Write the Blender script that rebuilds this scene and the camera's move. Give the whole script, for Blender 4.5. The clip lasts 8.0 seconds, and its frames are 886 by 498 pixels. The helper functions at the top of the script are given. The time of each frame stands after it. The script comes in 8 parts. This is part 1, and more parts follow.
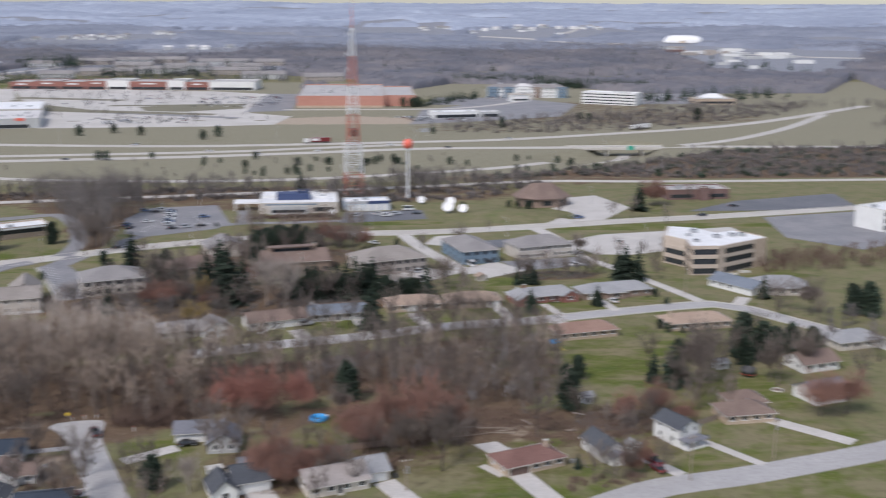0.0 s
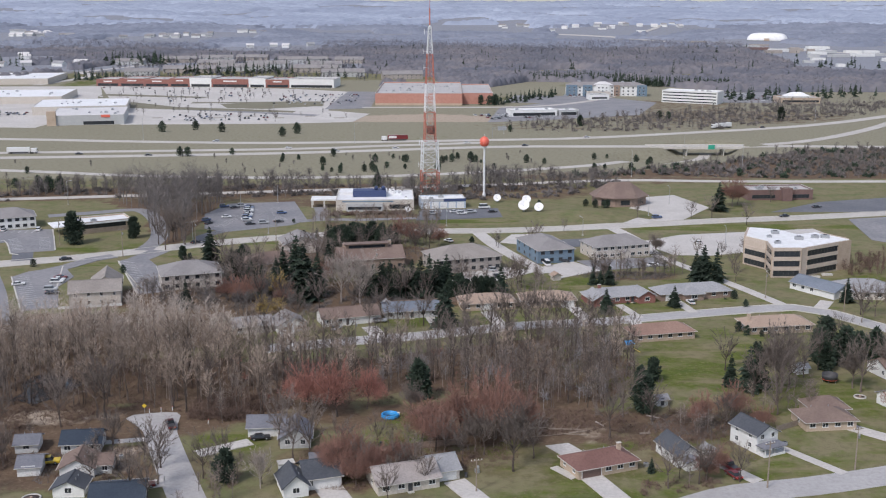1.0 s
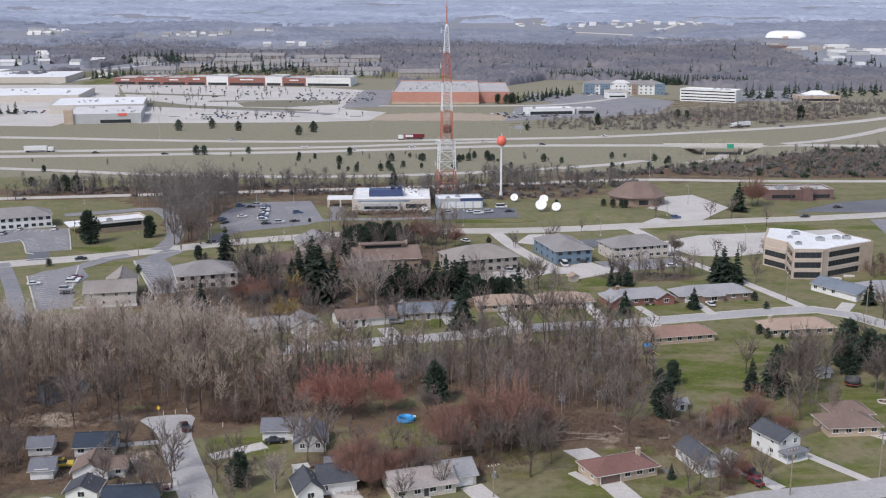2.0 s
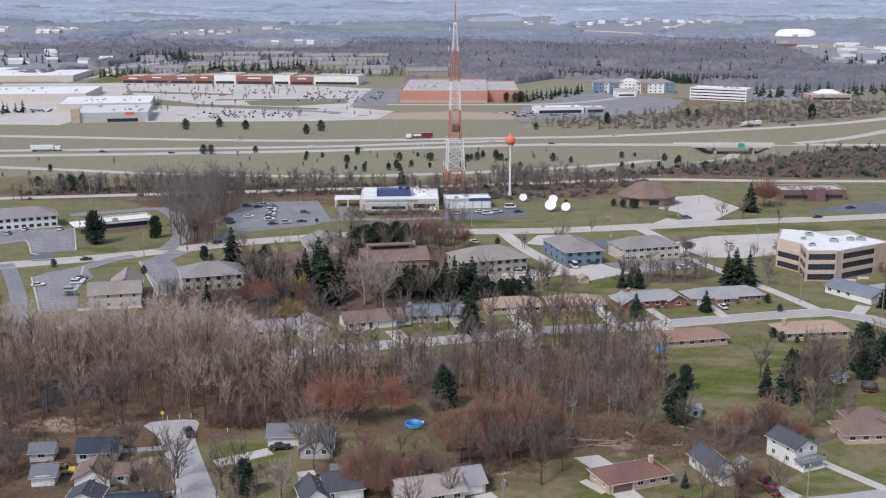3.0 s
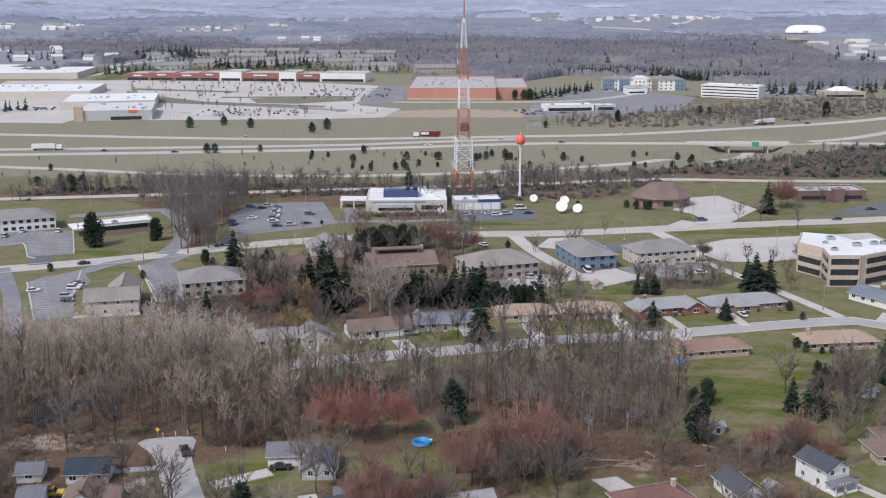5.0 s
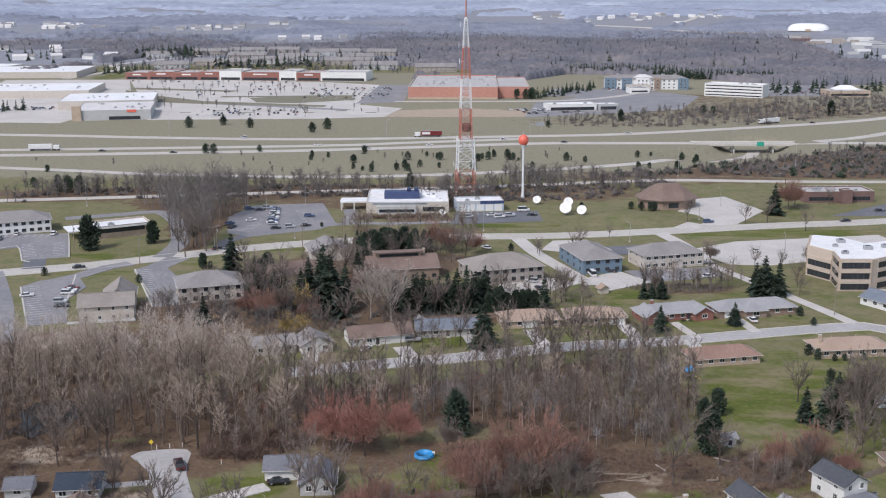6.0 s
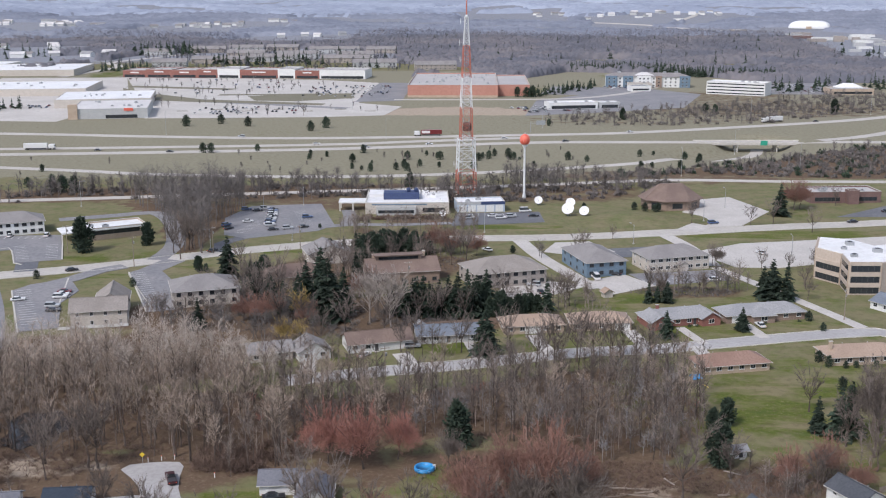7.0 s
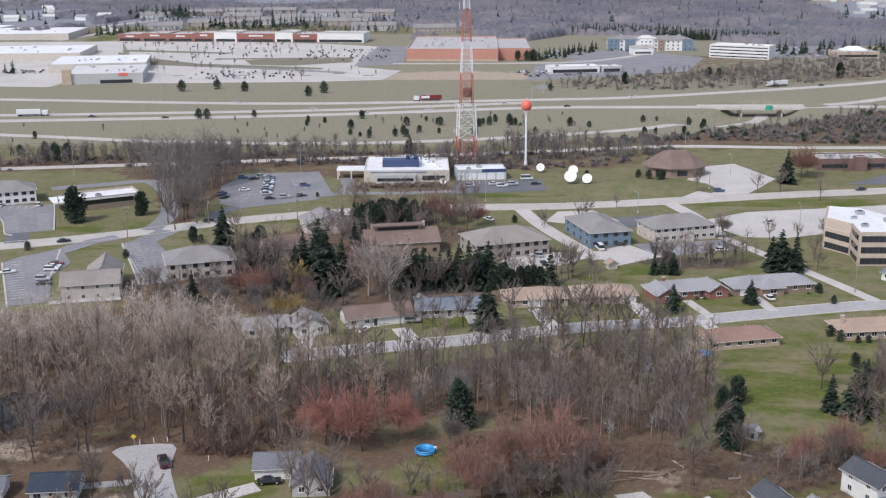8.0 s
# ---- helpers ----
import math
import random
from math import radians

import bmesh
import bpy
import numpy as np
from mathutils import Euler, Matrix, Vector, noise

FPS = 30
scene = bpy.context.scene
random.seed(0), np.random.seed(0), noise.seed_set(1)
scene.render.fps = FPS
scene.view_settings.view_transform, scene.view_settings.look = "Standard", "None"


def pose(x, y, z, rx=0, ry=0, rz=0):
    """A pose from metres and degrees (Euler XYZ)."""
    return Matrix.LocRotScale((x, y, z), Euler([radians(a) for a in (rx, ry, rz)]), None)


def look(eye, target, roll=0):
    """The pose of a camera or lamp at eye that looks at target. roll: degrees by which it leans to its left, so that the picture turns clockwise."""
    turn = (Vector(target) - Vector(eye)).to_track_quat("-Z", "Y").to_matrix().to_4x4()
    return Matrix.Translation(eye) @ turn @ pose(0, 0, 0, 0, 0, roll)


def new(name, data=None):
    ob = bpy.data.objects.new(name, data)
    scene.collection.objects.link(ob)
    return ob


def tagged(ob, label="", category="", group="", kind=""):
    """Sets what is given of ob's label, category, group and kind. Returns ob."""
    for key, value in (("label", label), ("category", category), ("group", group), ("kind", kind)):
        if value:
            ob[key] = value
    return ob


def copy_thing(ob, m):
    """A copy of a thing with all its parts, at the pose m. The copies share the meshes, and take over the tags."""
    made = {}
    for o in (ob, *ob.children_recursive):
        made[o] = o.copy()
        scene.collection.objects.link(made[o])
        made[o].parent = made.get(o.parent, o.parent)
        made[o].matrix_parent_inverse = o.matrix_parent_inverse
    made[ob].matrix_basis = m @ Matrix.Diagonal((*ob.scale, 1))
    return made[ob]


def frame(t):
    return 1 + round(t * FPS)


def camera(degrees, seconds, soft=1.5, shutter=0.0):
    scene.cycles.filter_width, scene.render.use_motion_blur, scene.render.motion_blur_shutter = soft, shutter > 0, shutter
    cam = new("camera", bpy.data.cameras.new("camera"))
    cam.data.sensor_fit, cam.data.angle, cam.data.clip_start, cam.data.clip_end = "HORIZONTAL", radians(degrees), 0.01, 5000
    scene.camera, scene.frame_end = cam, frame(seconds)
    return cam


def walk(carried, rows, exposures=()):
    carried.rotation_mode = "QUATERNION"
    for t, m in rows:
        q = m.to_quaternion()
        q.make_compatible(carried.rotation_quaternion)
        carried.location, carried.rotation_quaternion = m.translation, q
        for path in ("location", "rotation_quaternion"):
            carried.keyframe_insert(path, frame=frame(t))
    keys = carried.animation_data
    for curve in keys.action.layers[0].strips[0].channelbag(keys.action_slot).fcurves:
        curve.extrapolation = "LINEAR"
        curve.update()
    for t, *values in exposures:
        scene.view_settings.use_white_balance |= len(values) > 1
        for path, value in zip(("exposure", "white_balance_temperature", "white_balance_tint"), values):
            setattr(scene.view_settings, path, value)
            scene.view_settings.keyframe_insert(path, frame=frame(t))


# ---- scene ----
cam = camera(43.5, 8.0, 1.12, 0.9)
PATH = [
    (0, (0.252, 1.763, 101.056), (0.436, 3.903, 100.576), 0.3),
    (0.2, (0.600, 2.050, 100.980), (0.714, 4.191, 100.500), 0.2),
    (0.5, (1.023, 2.497, 100.874), (1.080, 4.642, 100.392), 0.1),
    (1, (1.130, 3.231, 100.759), (1.162, 5.377, 100.275), 0.1),
    (1.5, (1.082, 4.695, 100.872), (1.096, 6.841, 100.386), 0.1),
    (3, (0.844, 11.624, 100.781), (0.828, 13.769, 100.290), 0.0),
    (3.5, (0.652, 14.848, 100.682), (0.631, 16.992, 100.189), 0.1),
    (4, (0.533, 18.101, 100.602), (0.510, 20.244, 100.107), 0.0),
    (4.5, (0.384, 21.648, 100.546), (0.356, 23.792, 100.049), -0.0),
    (6, (-0.342, 33.833, 100.267), (-0.374, 35.974, 99.767), -0.1),
    (6.5, (-0.587, 38.072, 100.340), (-0.619, 40.214, 99.837), -0.1),
    (7, (-0.786, 42.246, 100.197), (-0.817, 44.386, 99.692), -0.1),
    (7.5, (-1.045, 46.844, 100.005), (-1.076, 48.974, 99.462), -0.2),
    (8, (-1.238, 51.604, 100.301), (-1.268, 53.727, 99.726), -0.2),
]
walk(cam, [(t, look(eye, target, roll)) for t, eye, target, roll in PATH], [(0, 0.0, 6500, 15), (3, 0.04, 6500, 15), (6.5, 0.08, 6500, 15), (8, 0.14, 6500, 15)])

# ---- light: a bright overcast sky with a weak, very soft sun ----
scene.view_settings.exposure = 0.0
world = bpy.data.worlds.new("world")
scene.world = world
world.use_nodes = True
wn = world.node_tree.nodes
sky = wn.new("ShaderNodeTexSky")
sky.sky_type, sky.sun_disc = "NISHITA", False
sky.sun_elevation, sky.sun_rotation = radians(48), radians(215)
sky.air_density, sky.dust_density, sky.ozone_density = 1.0, 1.0, 1.5
veil = wn.new("ShaderNodeHueSaturation")
veil.inputs["Saturation"].default_value = 0.7
world.node_tree.links.new(sky.outputs["Color"], veil.inputs["Color"])
world.node_tree.links.new(veil.outputs["Color"], wn["Background"].inputs["Color"])
wn["Background"].inputs["Strength"].default_value = 0.18
sun = new("sun", bpy.data.lights.new("sun", "SUN"))
sun.data.energy, sun.data.angle, sun.data.color = 2.5, radians(10), (1.0, 0.98, 0.95)
SUN_FROM = Vector((-0.45, -0.5, 0.74))
sun.matrix_world = look(SUN_FROM * 300, (0, 0, 0))


# ---- materials ----
def mat_base(name):
    m = bpy.data.materials.new(name)
    m.use_nodes = True
    nt = m.node_tree
    return m, nt, nt.nodes["Principled BSDF"]


def noise_node(nt, scale, detail=3.0, rough=0.55, coords="Object", stretch=None):
    tc = nt.nodes.new("ShaderNodeTexCoord")
    n = nt.nodes.new("ShaderNodeTexNoise")
    n.inputs["Scale"].default_value = scale
    n.inputs["Detail"].default_value = detail
    n.inputs["Roughness"].default_value = rough
    src = tc.outputs[coords]
    if stretch:
        mp = nt.nodes.new("ShaderNodeMapping")
        mp.inputs["Scale"].default_value = stretch
        nt.links.new(src, mp.inputs["Vector"])
        src = mp.outputs["Vector"]
    nt.links.new(src, n.inputs["Vector"])
    return n


def mixer(nt, fac, a, b):
    mx = nt.nodes.new("ShaderNodeMix")
    mx.data_type = "RGBA"
    for sock, v in ((mx.inputs[0], fac), (mx.inputs[6], a), (mx.inputs[7], b)):
        if isinstance(v, (int, float)):
            sock.default_value = v
        elif isinstance(v, tuple):
            sock.default_value = (*v, 1)
        else:
            nt.links.new(v, sock)
    return mx.outputs[2]


def ramp(nt, src, lo, hi):
    r = nt.nodes.new("ShaderNodeMapRange")
    r.inputs["From Min"].default_value, r.inputs["From Max"].default_value = lo, hi
    nt.links.new(src, r.inputs["Value"])
    return r.outputs["Result"]


def two_tone(name, a, b, c=None, big=0.2, fine=4.0, rough=0.9, bump=0.0, metal=0.0, coords="Object", stretch=None, vary=0.0, island=0.0):
    """Colour that wanders from a to b over large patches and towards c in the fine grain."""
    m, nt, p = mat_base(name)
    n1 = noise_node(nt, big, 4, 0.6, coords, stretch)
    n2 = noise_node(nt, fine, 4, 0.65, coords, stretch)
    col = mixer(nt, ramp(nt, n1.outputs["Fac"], 0.36, 0.64), a, b)
    col = mixer(nt, ramp(nt, n2.outputs["Fac"], 0.42, 0.78), col, c or tuple(0.7 * v for v in a))
    for amount, out in ((vary, "obj"), (island, "isl")):
        if amount:
            if out == "obj":
                src = nt.nodes.new("ShaderNodeObjectInfo").outputs["Random"]
            else:
                src = nt.nodes.new("ShaderNodeNewGeometry").outputs["Random Per Island"]
            hs = nt.nodes.new("ShaderNodeHueSaturation")
            nt.links.new(col, hs.inputs["Color"])
            mr = nt.nodes.new("ShaderNodeMapRange")
            mr.inputs["To Min"].default_value, mr.inputs["To Max"].default_value = 1 - amount, 1 + amount
            nt.links.new(src, mr.inputs["Value"])
            nt.links.new(mr.outputs["Result"], hs.inputs["Value"])
            col = hs.outputs["Color"]
    nt.links.new(col, p.inputs["Base Color"])
    p.inputs["Roughness"].default_value, p.inputs["Metallic"].default_value = rough, metal
    if bump:
        b_ = nt.nodes.new("ShaderNodeBump")
        b_.inputs["Strength"].default_value, b_.inputs["Distance"].default_value = bump, 0.05
        nt.links.new(n2.outputs["Fac"], b_.inputs["Height"])
        nt.links.new(b_.outputs["Normal"], p.inputs["Normal"])
    return m


def ground_material():
    """Dormant grass with worn patches; the sheet's own attributes bring in fresh lawn, leaf litter, bare soil, paled
    mid-distance grass and a painted far haze.
    """
    m, nt, p = mat_base("ground_cover")
    big = noise_node(nt, 0.018, 5, 0.6).outputs["Fac"]
    mid = noise_node(nt, 0.11, 5, 0.65).outputs["Fac"]
    fine = noise_node(nt, 0.9, 4, 0.7).outputs["Fac"]
    worn = noise_node(nt, 0.06, 5, 0.62, "Object", (0.7, 1.9, 1)).outputs["Fac"]
    col = mixer(nt, ramp(nt, big, 0.35, 0.65), (0.178, 0.162, 0.088), (0.212, 0.185, 0.11))
    col = mixer(nt, ramp(nt, mid, 0.4, 0.7), col, (0.126, 0.146, 0.059))

    def layer(col, name, a, b):
        at = nt.nodes.new("ShaderNodeAttribute")
        at.attribute_name = name
        add = nt.nodes.new("ShaderNodeMath")
        add.operation = "ADD"
        sub = nt.nodes.new("ShaderNodeMath")
        sub.operation = "MULTIPLY_ADD"
        sub.inputs[1].default_value, sub.inputs[2].default_value = 1.3, -0.65
        nt.links.new(mid, sub.inputs[0])
        nt.links.new(at.outputs["Fac"], add.inputs[0])
        nt.links.new(sub.outputs[0], add.inputs[1])
        tone = mixer(nt, ramp(nt, fine, 0.35, 0.65), a, b)
        if name == "lawn":
            tone = mixer(nt, ramp(nt, worn, 0.47, 0.63), tone, (0.2, 0.175, 0.098))
            tone = mixer(nt, ramp(nt, worn, 0.46, 0.3), tone, (0.075, 0.105, 0.026))
        return mixer(nt, ramp(nt, add.outputs[0], 0.38, 0.62), col, tone)

    # dry verge grass, its colour also paled and greyed to imitate haze
    col = layer(col, "dry", (0.215, 0.203, 0.14), (0.275, 0.255, 0.188))
    col = layer(col, "litter", (0.112, 0.076, 0.051), (0.165, 0.116, 0.08))
    col = layer(col, "lawn", (0.08, 0.104, 0.022), (0.132, 0.148, 0.038))
    col = layer(col, "soil", (0.36, 0.29, 0.22), (0.43, 0.36, 0.285))
    # painted distance haze: the far ground goes pale blue-grey
    col = layer(col, "far_haze", (0.21, 0.222, 0.252), (0.29, 0.3, 0.328))
    tuft = noise_node(nt, 0.45, 6, 0.75).outputs["Fac"]
    col = mixer(nt, ramp(nt, tuft, 0.49, 0.82), col, (0.085, 0.067, 0.04))
    col = mixer(nt, ramp(nt, fine, 0.57, 0.86), col, (0.25, 0.212, 0.14))
    clod = nt.nodes.new("ShaderNodeBump")
    clod.inputs["Strength"].default_value, clod.inputs["Distance"].default_value = 0.6, 0.25
    nt.links.new(fine, clod.inputs["Height"])
    nt.links.new(clod.outputs["Normal"], p.inputs["Normal"])
    nt.links.new(col, p.inputs["Base Color"])
    p.inputs["Roughness"].default_value = 1.0
    p.inputs["Specular IOR Level"].default_value = 0.1
    return m


M = {}
M["ground"] = ground_material()
M["concrete"] = two_tone("road_concrete", (0.43, 0.4, 0.355), (0.51, 0.48, 0.435), (0.34, 0.315, 0.285), 0.05, 0.6, 0.9)
M["asphalt"] = two_tone("worn_asphalt", (0.2, 0.2, 0.21), (0.27, 0.26, 0.26), (0.15, 0.15, 0.16), 0.06, 0.7, 0.92)
M["asphalt_dark"] = two_tone("fresh_asphalt", (0.12, 0.125, 0.14), (0.16, 0.165, 0.175), (0.09, 0.09, 0.1), 0.06, 0.7, 0.9)
M["drive"] = two_tone("drive_concrete", (0.46, 0.435, 0.4), (0.54, 0.51, 0.475), (0.37, 0.345, 0.315), 0.1, 1.2, 0.9)
M["street"] = two_tone("bleached_asphalt", (0.355, 0.343, 0.332), (0.42, 0.405, 0.392), (0.29, 0.28, 0.272), 0.08, 0.9, 0.92)
M["lot"] = two_tone("sunbleached_lot_concrete", (0.46, 0.432, 0.395), (0.55, 0.52, 0.482), (0.38, 0.355, 0.325), 0.03, 0.4, 0.9)
M["pale_blue"] = two_tone("pale_blue_siding", (0.4, 0.47, 0.56), (0.45, 0.52, 0.6), None, 0.3, 2, 0.7)
M["maroon_wall"] = two_tone("maroon_brick", (0.16, 0.1, 0.09), (0.2, 0.125, 0.11), (0.12, 0.075, 0.07), 0.3, 3, 0.9)
M["kerb"] = two_tone("kerb_concrete", (0.5, 0.48, 0.43), (0.58, 0.55, 0.5), None, 0.2, 2.0, 0.9)
M["paint"] = two_tone("white_line_paint", (0.62, 0.62, 0.6), (0.5, 0.5, 0.48), None, 0.4, 3, 0.8)
M["white_wall"] = two_tone("white_siding", (0.72, 0.72, 0.7), (0.64, 0.64, 0.62), (0.56, 0.56, 0.54), 0.3, 2, 0.7)
M["grey_wall"] = two_tone("grey_siding", (0.42, 0.43, 0.43), (0.48, 0.48, 0.47), None, 0.3, 2, 0.75)
M["tan_wall"] = two_tone("tan_brick", (0.42, 0.33, 0.25), (0.5, 0.4, 0.31), (0.33, 0.25, 0.18), 0.3, 3, 0.9)
M["red_wall"] = two_tone("red_brick", (0.25, 0.105, 0.085), (0.3, 0.135, 0.11), (0.19, 0.08, 0.065), 0.3, 3, 0.9)
M["store_brick"] = two_tone("store_brick", (0.43, 0.205, 0.155), (0.48, 0.24, 0.185), (0.38, 0.18, 0.135), 0.03, 0.4, 0.9)
M["blue_wall"] = two_tone("blue_siding", (0.13, 0.195, 0.255), (0.16, 0.225, 0.285), None, 0.3, 2, 0.7)
M["brown_wall"] = two_tone("brown_wood_siding", (0.25, 0.18, 0.14), (0.31, 0.23, 0.18), None, 0.3, 2, 0.85)
M["taupe_wall"] = two_tone("taupe_siding", (0.32, 0.285, 0.255), (0.38, 0.34, 0.305), None, 0.1, 1, 0.85)
M["beige_wall"] = two_tone("beige_siding", (0.52, 0.47, 0.41), (0.58, 0.53, 0.47), None, 0.3, 2, 0.8)
for key, a, b in (("navy", (0.03, 0.043, 0.063), (0.042, 0.056, 0.076)), ("charcoal", (0.058, 0.064, 0.076), (0.082, 0.088, 0.098)), ("taupe", (0.25, 0.222, 0.198), (0.31, 0.278, 0.25)), ("beige", (0.3, 0.262, 0.243), (0.37, 0.33, 0.305)), ("slate", (0.15, 0.155, 0.175), (0.2, 0.2, 0.22)), ("brown", (0.17, 0.12, 0.1), (0.22, 0.16, 0.13)),
                  ("redbrown", (0.165, 0.085, 0.07), (0.2, 0.108, 0.09)), ("tan", (0.34, 0.25, 0.19), (0.4, 0.3, 0.23)), ("grey", (0.23, 0.215, 0.21), (0.28, 0.265, 0.255)),
                  ("pale", (0.265, 0.268, 0.275), (0.33, 0.328, 0.33)), ("rust", (0.25, 0.155, 0.12), (0.31, 0.2, 0.155)), ("bluegrey", (0.15, 0.175, 0.21), (0.19, 0.215, 0.25))):
    M["roof_" + key] = two_tone(key + "_shingles", a, b, tuple(0.75 * v for v in a), 0.15, 2.2, 0.95, 0.3)
M["flat_white"] = two_tone("white_roof_membrane", (0.8, 0.8, 0.8), (0.7, 0.7, 0.69), (0.6, 0.59, 0.57), 0.06, 0.5, 0.6)
M["flat_grey"] = two_tone("grey_roof_gravel", (0.4, 0.38, 0.37), (0.47, 0.45, 0.43), (0.33, 0.31, 0.3), 0.05, 0.5, 0.95)
M["trim"] = two_tone("white_trim", (0.75, 0.75, 0.73), (0.68, 0.68, 0.66), None, 0.4, 3, 0.6)
M["glass"] = two_tone("window_glass", (0.03, 0.035, 0.04), (0.04, 0.045, 0.05), (0.025, 0.03, 0.035), 0.3, 1, 0.12)
M["dark"] = two_tone("dark_trim", (0.05, 0.05, 0.055), (0.07, 0.07, 0.07), None, 0.4, 3, 0.6)
M["tower_red"] = two_tone("red_tower_paint", (0.41, 0.12, 0.08), (0.47, 0.16, 0.11), (0.35, 0.11, 0.08), 0.15, 2, 0.6)
M["tower_white"] = two_tone("white_tower_paint", (0.72, 0.73, 0.73), (0.64, 0.65, 0.65), None, 0.2, 2, 0.6)
M["tank_red"] = two_tone("red_tank_paint", (0.75, 0.13, 0.08), (0.7, 0.15, 0.1), (0.66, 0.13, 0.09), 0.2, 2, 0.45)
M["blue_box"] = two_tone("blue_roof_screen", (0.035, 0.055, 0.13), (0.045, 0.07, 0.16), None, 0.2, 2, 0.6)
M["dish"] = two_tone("white_dish_enamel", (0.82, 0.82, 0.81), (0.76, 0.76, 0.75), None, 0.3, 2, 0.5)
M["steel"] = two_tone("galvanised_steel", (0.4, 0.41, 0.42), (0.47, 0.48, 0.48), None, 0.5, 4, 0.45, 0.0, 0.6)
M["wood_pole"] = two_tone("weathered_pole_wood", (0.24, 0.19, 0.15), (0.3, 0.25, 0.2), None, 0.5, 4, 0.95)
M["pool_blue"] = two_tone("blue_pool_liner", (0.03, 0.28, 0.62), (0.05, 0.34, 0.68), None, 0.3, 2, 0.45)
M["water"] = two_tone("pool_water", (0.1, 0.4, 0.6), (0.14, 0.46, 0.64), None, 0.5, 2, 0.08)
M["pond"] = two_tone("pond_water", (0.03, 0.028, 0.025), (0.045, 0.042, 0.038), None, 0.1, 1, 0.1)
M["bark"] = two_tone("grey_brown_bark", (0.085, 0.064, 0.053), (0.16, 0.128, 0.108), (0.06, 0.046, 0.038), 0.5, 3, 1.0, 0, 0, "Object", None, 0.45)
M["twig"] = two_tone("bare_twigs", (0.29, 0.225, 0.178), (0.4, 0.325, 0.262), (0.2, 0.152, 0.12), 0.25, 2, 1.0, 0, 0, "Object", None, 0.38)
M["twig_red"] = two_tone("budding_red_twigs", (0.33, 0.148, 0.115), (0.39, 0.185, 0.145), (0.25, 0.12, 0.097), 0.25, 2, 1.0, 0, 0, "Object", None, 0.12)
M["twig_grey"] = two_tone("garden_tree_twigs", (0.15, 0.122, 0.105), (0.205, 0.17, 0.148), (0.105, 0.085, 0.073), 0.25, 2, 1.0, 0, 0, "Object", None, 0.3)
M["twig_rust"] = two_tone("rusty_brown_twigs", (0.235, 0.127, 0.098), (0.29, 0.158, 0.12), (0.165, 0.095, 0.077), 0.25, 2, 1.0, 0, 0, "Object", None, 0.2)
M["twig_pale"] = two_tone("pale_sycamore_twigs", (0.32, 0.275, 0.24), (0.4, 0.35, 0.31), (0.25, 0.21, 0.185), 0.25, 2, 1.0)
M["twig_gold"] = two_tone("yellow_willow_twigs", (0.4, 0.29, 0.1), (0.45, 0.34, 0.14), (0.33, 0.23, 0.08), 0.25, 2, 1.0)
M["needle"] = two_tone("dark_needles", (0.03, 0.05, 0.032), (0.045, 0.065, 0.04), (0.02, 0.035, 0.024), 0.3, 2, 0.95, 0, 0, "Object", None, 0.3)
# distant haze is mixed into these three wood colours, bluer farther off
M["hazed_far_twig"] = two_tone("hazed_far_bare_woods", (0.112, 0.116, 0.138), (0.188, 0.172, 0.174), (0.098, 0.102, 0.124), 0.008, 0.07, 1.0, 0, 0, "Object", None, 0, 0.05)
M["hazed_mid_twig"] = two_tone("hazed_mid_bare_woods", (0.17, 0.19, 0.238), (0.25, 0.268, 0.315), (0.155, 0.172, 0.215), 0.005, 0.05, 1.0, 0, 0, "Object", (1, 1.6, 1), 0, 0.05)
M["hazed_horizon_twig"] = two_tone("hazed_skyline_bare_woods", (0.25, 0.282, 0.35), (0.35, 0.39, 0.465), (0.225, 0.255, 0.325), 0.0022, 0.03, 1.0, 0, 0, "Object", (1, 2, 1), 0, 0.04)
M["scrub_twig"] = two_tone("scrub_twigs", (0.15, 0.133, 0.124), (0.205, 0.182, 0.17), (0.105, 0.095, 0.088), 0.02, 0.3, 1.0, 0, 0, "Object", None, 0, 0.25)
M["shrub"] = two_tone("brown_brush", (0.15, 0.1, 0.078), (0.21, 0.145, 0.11), (0.11, 0.075, 0.06), 0.05, 0.8, 1.0, 0, 0, "Object", None, 0, 0.2)
for key, c in (("white", (0.7, 0.7, 0.69)), ("silver", (0.42, 0.43, 0.44)), ("black", (0.02, 0.02, 0.023)), ("red", (0.16, 0.02, 0.022)), ("blue", (0.06, 0.1, 0.2)), ("maroon", (0.05, 0.012, 0.014)), ("yellow", (0.7, 0.5, 0.05))):
    M["car_" + key] = two_tone(key + "_car_paint", c, tuple(0.9 * v for v in c), tuple(0.8 * v for v in c), 0.4, 2, 0.3)
M["tyre"] = two_tone("tyre_rubber", (0.025, 0.025, 0.025), (0.035, 0.035, 0.035), None, 1, 5, 0.9)


# ---- mesh helpers ----
def mesh_of(name, verts, faces, material):
    me = bpy.data.meshes.new(name)
    me.from_pydata([tuple(v) for v in verts], [], faces)
    for mm in (material if isinstance(material, (list, tuple)) else [material]):
        me.materials.append(mm)
    me.update()
    return me


def part(name, bm, material, parent=None, label="", place=None):
    """Links a bmesh as one mesh object under a thing or a part."""
    me = bpy.data.meshes.new(name)
    bm.to_mesh(me)
    bm.free()
    me.materials.append(material)
    ob = new(name, me)
    if parent:
        ob.parent = parent
    if place:
        ob.matrix_basis = place
    if label:
        ob["label"] = label
    return ob


def thing(name, m, label, category, group="", kind=""):
    ob = new(name)
    ob.empty_display_size = 0.5
    ob.matrix_basis = m
    return tagged(ob, label, category, group, kind)


